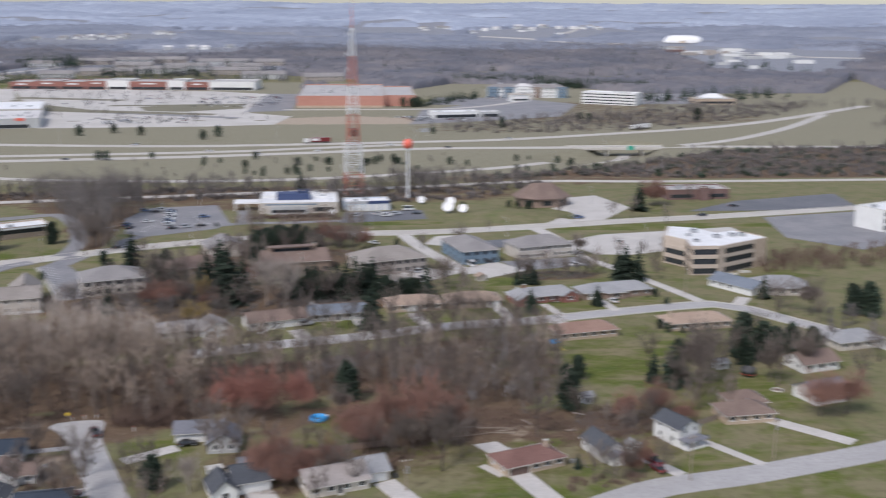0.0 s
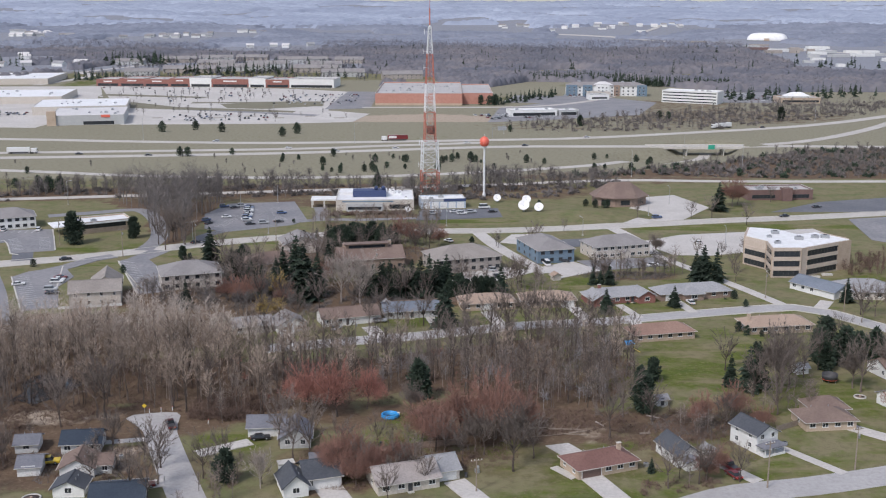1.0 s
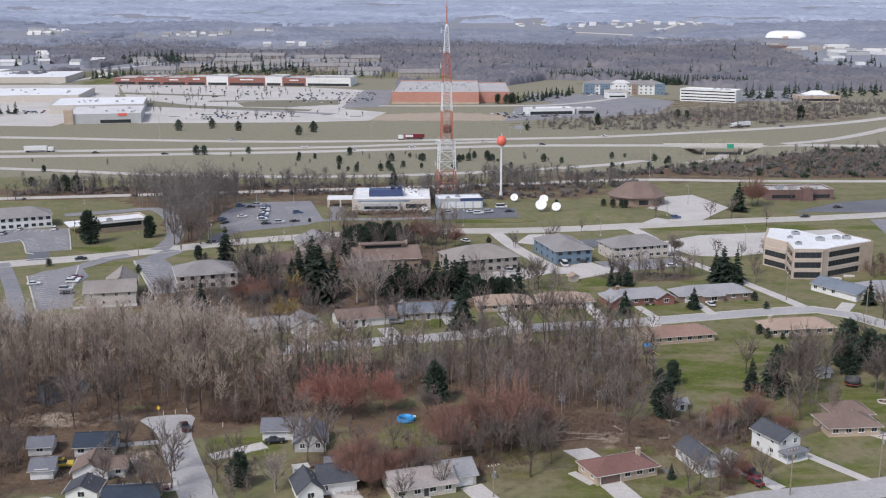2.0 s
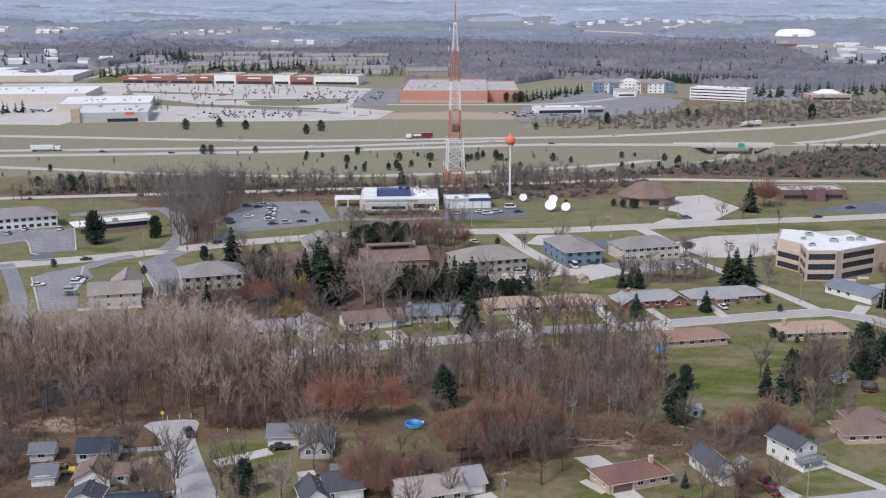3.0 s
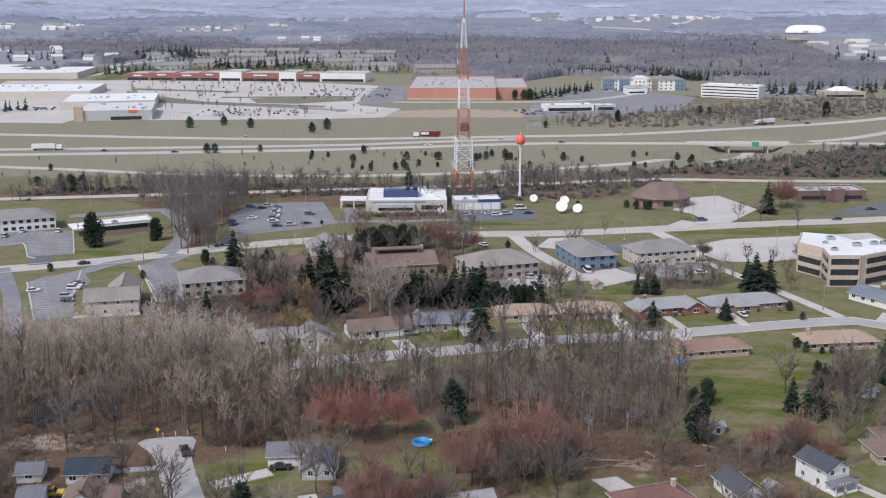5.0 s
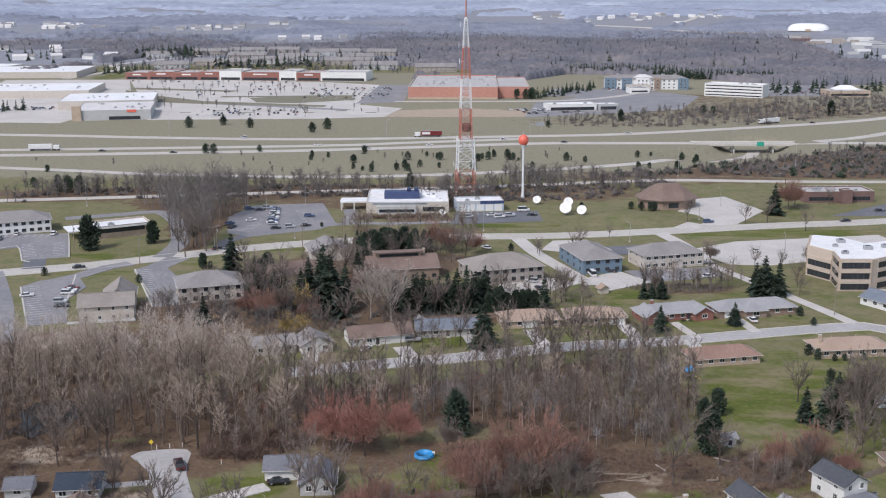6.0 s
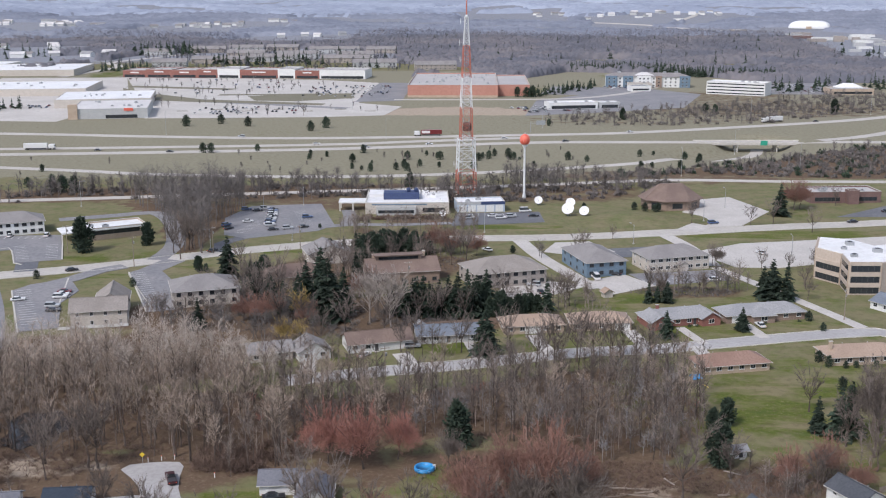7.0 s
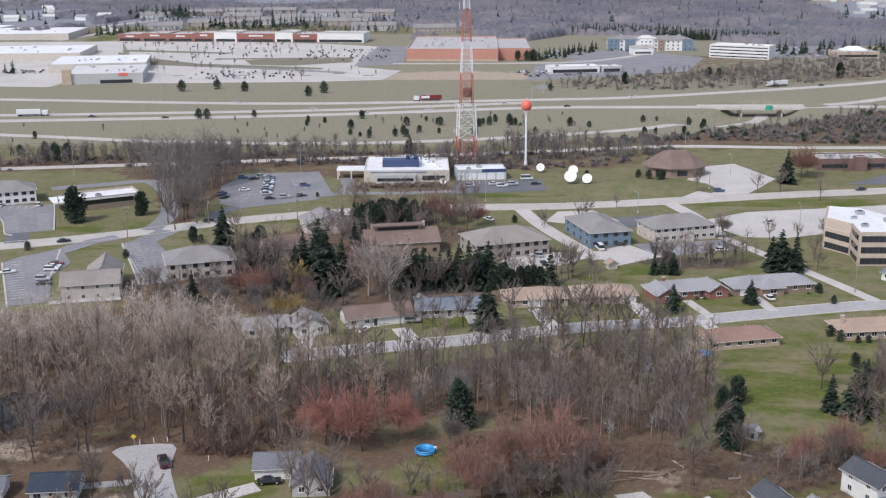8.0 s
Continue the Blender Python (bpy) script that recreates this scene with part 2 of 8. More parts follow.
def add_box(bm, x0, x1, y0, y1, z0, z1, bevel=0.0):
    vs = [bm.verts.new((x, y, z)) for z in (z0, z1) for x, y in ((x0, y0), (x1, y0), (x1, y1), (x0, y1))]
    fs = [bm.faces.new([vs[i] for i in f]) for f in ((3, 2, 1, 0), (4, 5, 6, 7), (0, 1, 5, 4), (1, 2, 6, 5), (2, 3, 7, 6), (3, 0, 4, 7))]
    if bevel:
        edges = {e for f in fs for e in f.edges}
        bmesh.ops.bevel(bm, geom=list(edges), offset=bevel, segments=1, affect="EDGES")
    return vs


def box(x0, x1, y0, y1, z0, z1, bevel=0.0):
    bm = bmesh.new()
    add_box(bm, x0, x1, y0, y1, z0, z1, bevel)
    return bm


def poly_prism(pts, z0, z1):
    bm = bmesh.new()
    lo = [bm.verts.new((x, y, z0)) for x, y in pts]
    hi = [bm.verts.new((x, y, z1)) for x, y in pts]
    top = bm.faces.new(hi)
    bm.faces.new(lo[::-1])
    for i in range(len(pts)):
        j = (i + 1) % len(pts)
        bm.faces.new((lo[i], lo[j], hi[j], hi[i]))
    bmesh.ops.recalc_face_normals(bm, faces=bm.faces)
    bmesh.ops.triangulate(bm, faces=[f for f in bm.faces if len(f.verts) > 4])
    return bm


def add_beam(bm, a, b, r0, r1=None, sides=4, caps=True):
    """A tapered bar from a to b."""
    a, b = Vector(a), Vector(b)
    r1 = r0 if r1 is None else r1
    w = (b - a).normalized()
    u = w.orthogonal().normalized()
    v = w.cross(u)
    rings = []
    for p, r in ((a, r0), (b, r1)):
        rings.append([bm.verts.new(p + r * (math.cos(k * math.tau / sides) * u + math.sin(k * math.tau / sides) * v)) for k in range(sides)])
    for k in range(sides):
        bm.faces.new((rings[0][k], rings[0][(k + 1) % sides], rings[1][(k + 1) % sides], rings[1][k]))
    if caps:
        bm.faces.new(rings[0][::-1])
        bm.faces.new(rings[1])


def lathe(profile, sides=24):
    bm = bmesh.new()
    rings = [[bm.verts.new((r * math.cos(k * math.tau / sides), r * math.sin(k * math.tau / sides), z)) for k in range(sides)] for r, z in profile]
    for a, b in zip(rings, rings[1:]):
        for k in range(sides):
            bm.faces.new((a[k], a[(k + 1) % sides], b[(k + 1) % sides], b[k]))
    if profile[0][0] > 0.01:
        bm.faces.new(rings[0][::-1])
    if profile[-1][0] > 0.01:
        bm.faces.new(rings[-1])
    bmesh.ops.remove_doubles(bm, verts=bm.verts, dist=0.001)
    for f in bm.faces:
        f.smooth = True
    return bm


# ---- the lie of the land ----
UNDER = ((92.9, 671.7), (141, 716.0), (184.0, 748.0), (200.0, 786.0))


def seg_dist(x, y, pts):
    """Distance from x, y to a line of points (numpy arrays allowed)."""
    best = None
    for (ax, ay), (bx, by) in zip(pts, pts[1:]):
        dx, dy = bx - ax, by - ay
        k = np.clip(((x - ax) * dx + (y - ay) * dy) / (dx * dx + dy * dy), 0, 1)
        d = np.hypot(x - ax - k * dx, y - ay - k * dy)
        best = d if best is None else np.minimum(best, d)
    return best


def step(v, lo, hi):
    k = np.clip((v - lo) / (hi - lo), 0, 1)
    return k * k * (3 - 2 * k)


def land(x, y):
    """Ground height: level, with a cutting under the freeway, a grassy knoll, and far ground bent up to meet the
    skyline in the camera's view.
    """
    x, y = np.asarray(x, float), np.asarray(y, float)
    far = np.hypot(x * 0.8, y)
    z = 83.0 * step(far, 2300, 4700) * np.clip((far - 2300) / 2400, 0, 1) ** 0.35
    z = z + step(far, 1300, 2200) * 3.0 * (np.sin(x / 240 + 1) * np.cos(y / 310) + np.sin(x / 97 + y / 151))
    d = seg_dist(x, y, UNDER)
    near = step(np.hypot((x - 188) * 0.9, y - 762), 85, 45)
    z = z - 5.8 * step(d, 27, 15) * near
    z = z + 2.6 * np.exp(-(((x - 76) / 19) ** 2 + ((y - 523) / 14) ** 2))
    return z


def inside(x, y, pts):
    r = np.zeros(np.shape(x), bool)
    for (ax, ay), (bx, by) in zip(pts, pts[1:] + pts[:1]):
        hit = ((ay > y) != (by > y)) & (x < (bx - ax) * (y - ay) / (by - ay + 1e-9) + ax)
        r ^= hit
    return r


WOODS = [
    [(-150, 262), (-115, 268), (-76, 271), (-57, 264), (-52, 257), (-42, 259), (-34, 268), (-12.3, 277), (-0.7, 282), (24, 266), (46, 268), (58, 288), (60, 303), (58, 328), (33, 326), (-10.8, 309), (-42, 304), (-62, 308), (-85, 310), (-128, 306), (-165, 306)],
    [(-165, 561), (-100, 560), (-104, 520), (-101, 459), (-113, 461), (-126, 500), (-130, 525)],
    [(-220, 592), (-165, 600), (-70, 612), (20, 592), (15, 550), (-60, 580), (-68, 572), (-100, 572), (-165, 570), (-220, 560)],
    [(131, 665), (192, 700), (254, 750), (420, 770), (420, 634), (258, 634), (197, 634), (111, 650)],
]
LAWN = ((76, 303, 12, 15, 0.85), (90, 312, 18, 8, 0.7), (80, 288, 14, 6, 0.75), (100, 276, 16, 9, 0.75), (88, 300, 26, 24, 0.5), (72, 292, 12, 16, 0.52), (100, 312, 14, 10, 0.55), (75, 225, 70, 26, 0.47), (90, 300, 60, 50, 0.44), (85, 345, 70, 30, 0.46), (20, 350, 60, 14, 0.44), (60, 400, 70, 30, 0.4), (-20, 236, 30, 16, 0.4), (100, 268, 22, 16, 0.50), (110, 240, 14, 12, 0.58), (-4, 254, 7, 9, 1.0), (-8, 248, 10, 8, 0.75), (-46, 246, 8, 7, 0.95), (33, 214, 16, 10, 0.58), (22, 238, 14, 10, 0.43), (50, 226, 10, 8, 0.50),
        (80, 228, 9, 7, 0.65), (150, 493, 55, 7, 1.20), (20, 508, 24, 4, 1.10), (60, 357, 12, 7, 0.58), (92, 361, 16, 5, 0.58), (58, 398, 12, 7, 0.65), (-132, 455, 18, 7, 0.43), (-136, 424, 18, 5, 0.58),
        (-100, 437, 16, 3.5, 0.65), (-4, 342, 10, 5, 0.58), (150, 540, 16, 10, 0.50), (160, 400, 18, 12, 0.58), (112, 442, 18, 9, 0.36), (-25, 232, 12, 6, 0.50), (-60, 820, 140, 18, 0.29), (200, 1330, 50, 25, 0.58), (110, 1180, 25, 40, 0.36), (-118, 468, 8, 8, 0.36),
        (-52, 332, 9, 4, 0.9), (-34, 332, 7, 4, 0.9), (-3, 345, 9, 5, 0.8), (25, 341, 9, 5, 0.8), (75, 364, 14, 5, 0.75), (48, 388, 14, 6, 0.75), (24, 382, 6, 4, 0.7), (-420, 1360, 26, 60, 0.7), (60, 1150, 40, 50, 0.5), (-150, 448, 20, 5, 0.8), (-70, 462, 14, 4, 0.75),
        (26, 350, 8, 6, 0.43), (128, 545, 14, 12, 0.43))
LITTER = ((210, 1090, 120, 60, 0.5), (-130, 584, 130, 26, 0.6), (40, 590, 60, 30, 0.6), (-40, 560, 60, 18, 0.6), (260, 980, 130, 70, 0.5), (130, 640, 80, 30, 0.5), (-20, 500, 40, 10, 0.5), (-18, 376, 40, 22, 0.85), (20, 372, 30, 10, 0.5), (-15, 520, 20, 8, 0.7), (-110, 332, 60, 24, 0.85), (30, 234, 30, 16, 0.5), (60, 242, 26, 14, 0.55), (-10, 236, 24, 10, 0.8), (50, 252, 30, 12, 0.7), (-100, 235, 24, 20, 0.8), (75, 262, 18, 10, 0.6), (-95, 258, 50, 12, 1.0), (15, 258, 34, 16, 0.9), (-20, 262, 20, 10, 0.7), (-70, 232, 26, 14, 0.6), (60, 256, 20, 12, 0.6), (-20, 228, 14, 14, 0.6), (-30, 440, 40, 22, 0.7), (-70, 375, 40, 30, 0.8), (75, 404, 24, 9, 0.7), (110, 640, 70, 16, 0.6), (-30, 600, 120, 18, 0.6), (140, 900, 120, 40, 0.4), (10, 400, 16, 10, 0.5))
SOIL = ((-2, 962, 80, 26, 1.3), (170, 515, 14, 5, 0.9), (-70, 235, 8, 12, 0.45), (-95, 262, 24, 5, 0.5), (42, 250, 9, 5, 0.4), (200, 905, 60, 20, 0.3))


def build_ground():
    xs = np.concatenate([-np.geomspace(3600, 420, 34), np.arange(-400, 400.1, 5), np.geomspace(420, 3600, 34)])
    ys = np.concatenate([np.linspace(-900, 150, 12), np.arange(170, 640, 4), np.arange(640, 860, 6), np.geomspace(866, 4900, 80)])
    X, Y = np.meshgrid(xs, ys)
    Z = land(X, Y)
    n, m = len(xs), len(ys)
    idx = np.arange(n * m).reshape(m, n)
    faces = np.stack([idx[:-1, :-1], idx[:-1, 1:], idx[1:, 1:], idx[1:, :-1]], -1).reshape(-1, 4)
    me = bpy.data.meshes.new("ground")
    me.from_pydata(np.stack([X, Y, Z], -1).reshape(-1, 3).tolist(), [], faces.tolist())
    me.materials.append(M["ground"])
    litter = np.zeros(X.shape)
    for poly in WOODS:
        litter = np.maximum(litter, inside(X, Y, poly) * 1.0)
    far = np.hypot(X * 0.8, Y)
    litter = np.maximum(litter, step(far, 1480, 1650) * step(far, 2600, 2200) * 0.55)
    for cx, cy, rx, ry, k in LITTER:
        litter = np.maximum(litter, k * step(np.hypot((X - cx) / rx, (Y - cy) / ry), 1.3, 0.7))
    # middle-distance band of dry grass with haze paled into it
    dry = step(Y, 600, 660) * step(Y, 1480, 1380) * 0.85
    # strength of the painted haze, growing with distance
    far_haze = step(far, 1420, 1900) * 1.2
    for name, spots, w0 in (("lawn", LAWN, None), ("soil", SOIL, None), ("litter", (), litter), ("dry", (), dry), ("far_haze", (), far_haze)):
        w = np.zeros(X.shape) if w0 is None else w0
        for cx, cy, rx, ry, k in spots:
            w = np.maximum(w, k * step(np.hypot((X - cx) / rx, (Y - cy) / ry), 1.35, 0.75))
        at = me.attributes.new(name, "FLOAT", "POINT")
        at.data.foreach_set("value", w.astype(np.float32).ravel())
    for p in me.polygons:
        p.use_smooth = True
    return tagged(new("ground", me), "gently rolling ground of dormant grass, lawn and leaf litter", "ground", kind="structure")


build_ground()


def smooth_line(pts, gap=6.0):
    """A soft curve through the given points, as evenly spaced points."""
    pts = [Vector((*p, 0)) for p in pts]
    out = []
    for i in range(len(pts) - 1):
        p0, p1, p2, p3 = pts[max(i - 1, 0)], pts[i], pts[i + 1], pts[min(i + 2, len(pts) - 1)]
        k = max(1, int((p2 - p1).length / gap))
        for j in range(k):
            t = j / k
            out.append(0.5 * ((2 * p1) + (p2 - p0) * t + (2 * p0 - 5 * p1 + 4 * p2 - p3) * t * t + (3 * p1 - p0 - 3 * p2 + p3) * t ** 3))
    return out + [pts[-1]]


LAYER = [0]


def next_layer():
    """A few millimetres more for each strip of paving, so that no two lie in one plane."""
    LAYER[0] = (LAYER[0] + 1) % 37
    return LAYER[0] * 0.0037


def ribbon(name, pts, width, z, material, label, category="road", kind="structure", gap=6.0, raise_by=None):
    """A strip of paving that follows the land: top at z above it, with a solid edge."""
    line = smooth_line(pts, gap)
    z += next_layer()
    verts, faces = [], []
    for i, p in enumerate(line):
        d = (line[min(i + 1, len(line) - 1)] - line[max(i - 1, 0)]).normalized()
        s = Vector((-d.y, d.x, 0))
        for side in (1, -1):
            q = p + s * side * width / 2
            h = float(land(q.x, q.y)) if raise_by is None else raise_by(q.x, q.y)
            verts += [(q.x, q.y, h + z), (q.x, q.y, h - 0.3)]
    for i in range(len(line) - 1):
        a, b = 4 * i, 4 * i + 4
        faces += [(a + 2, b + 2, b, a), (a, b, b + 1, a + 1), (a + 3, b + 3, b + 2, a + 2)]
    ob = new(name, mesh_of(name, verts, faces, material))
    return tagged(ob, label, category, kind=kind)


def slab(name, pts, z, material, label, category="pavement"):
    h = float(land(*np.mean(pts, 0))) + next_layer()
    ob = part(name, poly_prism(pts, h - 0.3, h + z), material)
    return tagged(ob, label, category, kind="structure")
M["verge"] = two_tone("dry_verge_grass", (0.17, 0.155, 0.105), (0.2, 0.18, 0.125), (0.125, 0.125, 0.075), 0.05, 0.5, 1.0)

# ---- roads and paved ground ----
ARTERIAL = ((-300, 372), (-220, 405), (-161.9, 425.3), (-126.7, 440.4), (-89.7, 461.1), (-48.3, 476.9), (-3.8, 484.8), (41.7, 487.8), (88.8, 497.0), (138.3, 508.8), (180.7, 516.6), (260, 536), (360, 560))
ribbon("road", ARTERIAL, 10.0, 0.05, M["concrete"], "pale worn concrete main road through the suburb")
MID = ((-47, 316), (-21.3, 323.8), (-1.0, 328.9), (16.5, 334.8), (34.5, 340.3), (56.4, 343.4), (69.6, 347.0), (89.1, 352.4), (108.9, 357.5), (124, 360), (134, 353), (142, 340), (155, 321), (170, 296), (190, 262))
ribbon("road", MID, 7.2, 0.05, M["street"], "pale concrete residential street with curved end", gap=4)
ribbon("road", ((-41, 196), (-48, 215), (-53.6, 229), (-58.6, 242), (-63, 254)), 7.6, 0.05, M["street"], "worn pale grey cul-de-sac street")
slab("road", [(-72.9, 261.2), (-71.6, 263.6), (-67.5, 264.8), (-64.2, 265.3), (-61.2, 265.1), (-59.8, 263), (-59.4, 258), (-58.0, 250.5), (-60, 246), (-64.4, 247.4), (-66.6, 252.8), (-69.4, 257)], 0.055, M["street"], "widened turning head of a grey cul-de-sac", "road")
ribbon("road", ((20, 190), (55, 211.5), (67.3, 217.5), (81.5, 220.5), (97.5, 225), (123.6, 233.3), (160, 247)), 8.5, 0.05, M["street"], "pale grey residential street with worn asphalt")
ribbon("road", ((93.1, 438), (103.3, 412.2), (114.4, 383.2), (121, 364)), 4.2, 0.06, M["drive"], "narrow pale concrete lane between lawns")
# freeway and ramps
ribbon("road", ((-640, 848), (-318.9, 818.4), (-210, 803), (-100.6, 795), (45.5, 811.5), (112.6, 822), (204.0, 856), (306.6, 903), (389.7, 965), (520, 1085)), 11, 0.1, M["concrete"], "pale concrete freeway carriageway curving away", gap=15)
ribbon("road", ((-640, 712), (-289.8, 742.3), (-96.4, 762), (-27.5, 779.1), (45, 797)), 10, 0.08, M["concrete"], "pale concrete freeway carriageway", gap=15)
ribbon("road", ((-640, 686), (-280.6, 718.1), (-93.9, 741), (43.8, 772), (106.9, 775), (157, 775)), 11, 0.12, M["concrete"], "pale concrete freeway carriageway", gap=15)
ribbon("road", ((222, 775), (250.7, 776), (311.9, 772), (420, 764), (600, 735)), 11, 0.12, M["concrete"], "pale concrete freeway carriageway", gap=15)
ribbon("road", ((-640, 745), (-261.1, 667.4), (-170, 645), (-80.8, 637), (-3.0, 646.9), (92.9, 680), (141, 714), (184, 748), (198, 780)), 8, 0.06, M["concrete"], "pale concrete ramp that dips under the freeway bridge", gap=8)
ribbon("road", ((240, 784), (286.6, 812), (360.8, 890.2), (440, 1000)), 9, 0.09, M["concrete"], "pale concrete freeway slip road", gap=15)
ribbon("road", ((-420, 535), (-223.5, 566), (-167.9, 575), (-110.6, 585.0), (-40, 597), (40, 612), (110, 627), (169, 623), (252, 622), (420, 624)), 7.5, 0.05, M["concrete"], "pale frontage road beside the freeway", gap=12)

# lots, lanes and drives
slab("parking_lot", [(-98.5, 492), (-105, 526), (-98, 554), (-66, 560), (-54.6, 512), (-60, 500), (-88, 484.5)], 0.04, M["asphalt"], "grey asphalt car park beside the station", "car park")
slab("parking_lot", [(-4, 510), (-2, 537), (36, 541), (37, 518)], 0.04, M["asphalt_dark"], "dark asphalt car park before the garages", "car park")
ribbon("drive", ((-58, 508), (-46, 513), (-30, 512), (-4, 516)), 5, 0.045, M["asphalt"], "grey asphalt drive along the station", "drive")
ribbon("drive", ((-50, 510), (-49, 525), (-52, 545)), 6, 0.05, M["asphalt"], "grey asphalt drive to the station porch", "drive")
slab("parking_lot", [(94, 524), (114, 571), (131, 578), (141, 542), (121, 511), (105, 507)], 0.05, M["drive"], "pale concrete car park of the brown hall", "car park")
ribbon("drive", ((95, 500), (104, 512)), 9, 0.055, M["drive"], "pale drive into the hall car park", "drive")
slab("parking_lot", [(90, 462), (112, 477), (142, 483), (175, 490), (178, 470), (140, 446), (116, 437), (101, 438)], 0.05, M["drive"], "pale concrete car park behind the office block", "car park")
ribbon("drive", ((84, 494), (90, 470), (93, 440)), 6, 0.055, M["drive"], "pale concrete drive to the apartments", "drive")
slab("parking_lot", [(44, 417), (58, 428), (67, 412), (50, 400)], 0.05, M["drive"], "pale concrete car park before the blue building", "car park")
slab("parking_lot", [(60, 428), (66, 412), (95, 420), (92, 434)], 0.045, M["asphalt"], "grey asphalt car park before the apartments", "car park")
slab("parking_lot", [(10, 397), (15, 412), (31, 418), (44, 412), (24, 394)], 0.05, M["drive"], "pale concrete car park behind the condominium", "car park")
ribbon("drive", ((24, 482), (30, 455), (40, 425), (46, 408)), 6, 0.045, M["drive"], "pale concrete drive between two buildings", "drive")
slab("parking_lot", [(32, 462), (38, 478), (52, 480), (60, 462), (46, 455)], 0.05, M["drive"], "pale concrete car park beside the main road", "car park")
slab("parking_lot", [(46, 450), (52, 466), (88, 474), (86, 458)], 0.045, M["asphalt_dark"], "dark asphalt car park behind the blue building", "car park")
slab("parking_lot", [(168, 530), (201, 557), (262, 576), (258, 540), (215, 530)], 0.05, M["asphalt_dark"], "dark asphalt car park before the brick offices", "car park")
slab("parking_lot", [(199, 512), (250, 524), (270, 470), (215, 440), (192, 466)], 0.05, M["asphalt"], "grey asphalt car park with planted islands", "car park")
slab("parking_lot", [(-132.6, 357.4), (-152.4, 403.7), (-149, 412), (-138, 420), (-129.6, 404), (-130.6, 389), (-121.8, 362)], 0.04, M["asphalt"], "grey asphalt car park of the chapel", "car park")
ribbon("drive", ((-146, 408), (-137, 420), (-131, 432), (-124, 438)), 7, 0.05, M["asphalt"], "grey asphalt drive to the chapel", "drive")
slab("parking_lot", [(-215, 486), (-166, 491), (-159, 471), (-186, 460), (-215, 456)], 0.04, M["asphalt"], "grey asphalt car park before the white building", "car park")
slab("parking_lot", [(-178.6, 470), (-160, 474), (-151, 448), (-167, 442.6)], 0.05, M["asphalt"], "grey asphalt car park with white bays", "car park")
for line in (((-186, 460), (-178.6, 467), (-167, 442.4)), ((-159, 472), (-150.6, 447.6)), ((-167, 442.4), (-163, 440)), ((-215, 455.5), (-186, 460)), ((-166, 491.5), (-158.6, 471)), ((-131, 389), (-139, 421)), ((-152.6, 404), (-132.4, 357)), ((-120, 429.4), (-100, 379.6))):
    ribbon("kerb", line, 0.5, 0.16, M["kerb"], "pale concrete car park kerb", "kerb", gap=6)
ribbon("drive", ((-163, 446), (-158, 430)), 8, 0.05, M["asphalt_dark"], "dark asphalt drive into the car park", "drive")
slab("parking_lot", [(-119.9, 429), (-113, 440), (-98, 412), (-91, 382), (-100, 379)], 0.04, M["asphalt"], "grey asphalt car park between two buildings", "car park")
ribbon("drive", ((-108, 448), (-113, 432)), 9, 0.05, M["asphalt"], "grey drive mouth at the main road", "drive")
ribbon("drive", ((-115, 448), (-114, 468), (-118.1, 490), (-128, 520), (-140, 538), (-155, 532), (-178, 522)), 7.5, 0.05, M["asphalt"], "grey asphalt lane that curves behind the low building", "drive")
ribbon("drive", ((-170, 425), (-163.5, 412), (-148, 379), (-133, 341)), 5.5, 0.045, M["asphalt"], "grey asphalt lane along the chapel car park", "drive")
ribbon("drive", ((-92, 462), (-96, 475), (-90, 486)), 6, 0.05, M["asphalt_dark"], "dark drive mouth of the station car park", "drive")
slab("parking_lot", [(-248, 912), (-116, 920), (-61, 933), (-50, 1000), (-90, 1030), (-84, 1240), (-150, 1280), (-227, 1300), (-380, 1318), (-289, 1050)], 0.1, M["lot"], "vast pale shopping centre car park", "car park")
slab("parking_lot", [(-94, 1040), (-52, 1052), (-50, 1240), (-86, 1245)], 0.1, M["asphalt"], "grey asphalt car park beside the brick store", "car park")
slab("parking_lot", [(52, 930), (118, 955), (190, 990), (230, 1110), (165, 1205), (112, 1100), (69, 1050)], 0.1, M["asphalt"], "grey car park of the car dealer", "car park")
slab("parking_lot", [(-430, 900), (-310, 890), (-300, 1050), (-380, 1318), (-520, 1310)], 0.09, M["lot"], "pale shopping centre service yard", "car park")
slab("parking_lot", [(76, 1112), (118, 1104), (150, 1150), (150, 1186), (96, 1196)], 0.1, M["asphalt"], "grey car park beside the brick store", "car park")
slab("parking_lot", [(292, 1112), (362, 1108), (402, 1240), (318, 1230)], 0.1, M["asphalt"], "grey car park beside the white office", "car park")
ribbon("drive", ((-95, 985), (-150, 1010), (-260, 1060), (-300, 1110)), 12, 0.14, M["asphalt"], "dark ring road through the shopping centre", "drive", gap=12)
ribbon("drive", ((-60, 1060), (60, 1062), (120, 1080), (180, 1150), (240, 1280)), 9, 0.14, M["concrete"], "pale road behind the brick store", "drive", gap=12)
ribbon("drive", ((-460, 1330), (-445, 1500), (-480, 1600), (-400, 1800)), 12, 0.14, M["concrete"], "pale road towards the far suburb", "drive", gap=12)
slab("verge_island", [(-300, 1062), (-240, 1040), (-120, 1010), (-118, 1024), (-235, 1062), (-290, 1090)], 0.2, M["verge"], "dry grass island in the shopping centre car park", "grass verge")
slab("verge_island", [(-344, 1180), (-300, 1122), (-240, 1066), (-262, 1056), (-300, 1084), (-330, 1134)], 0.2, M["verge"], "broad dry grass island in the shopping centre car park", "grass verge")
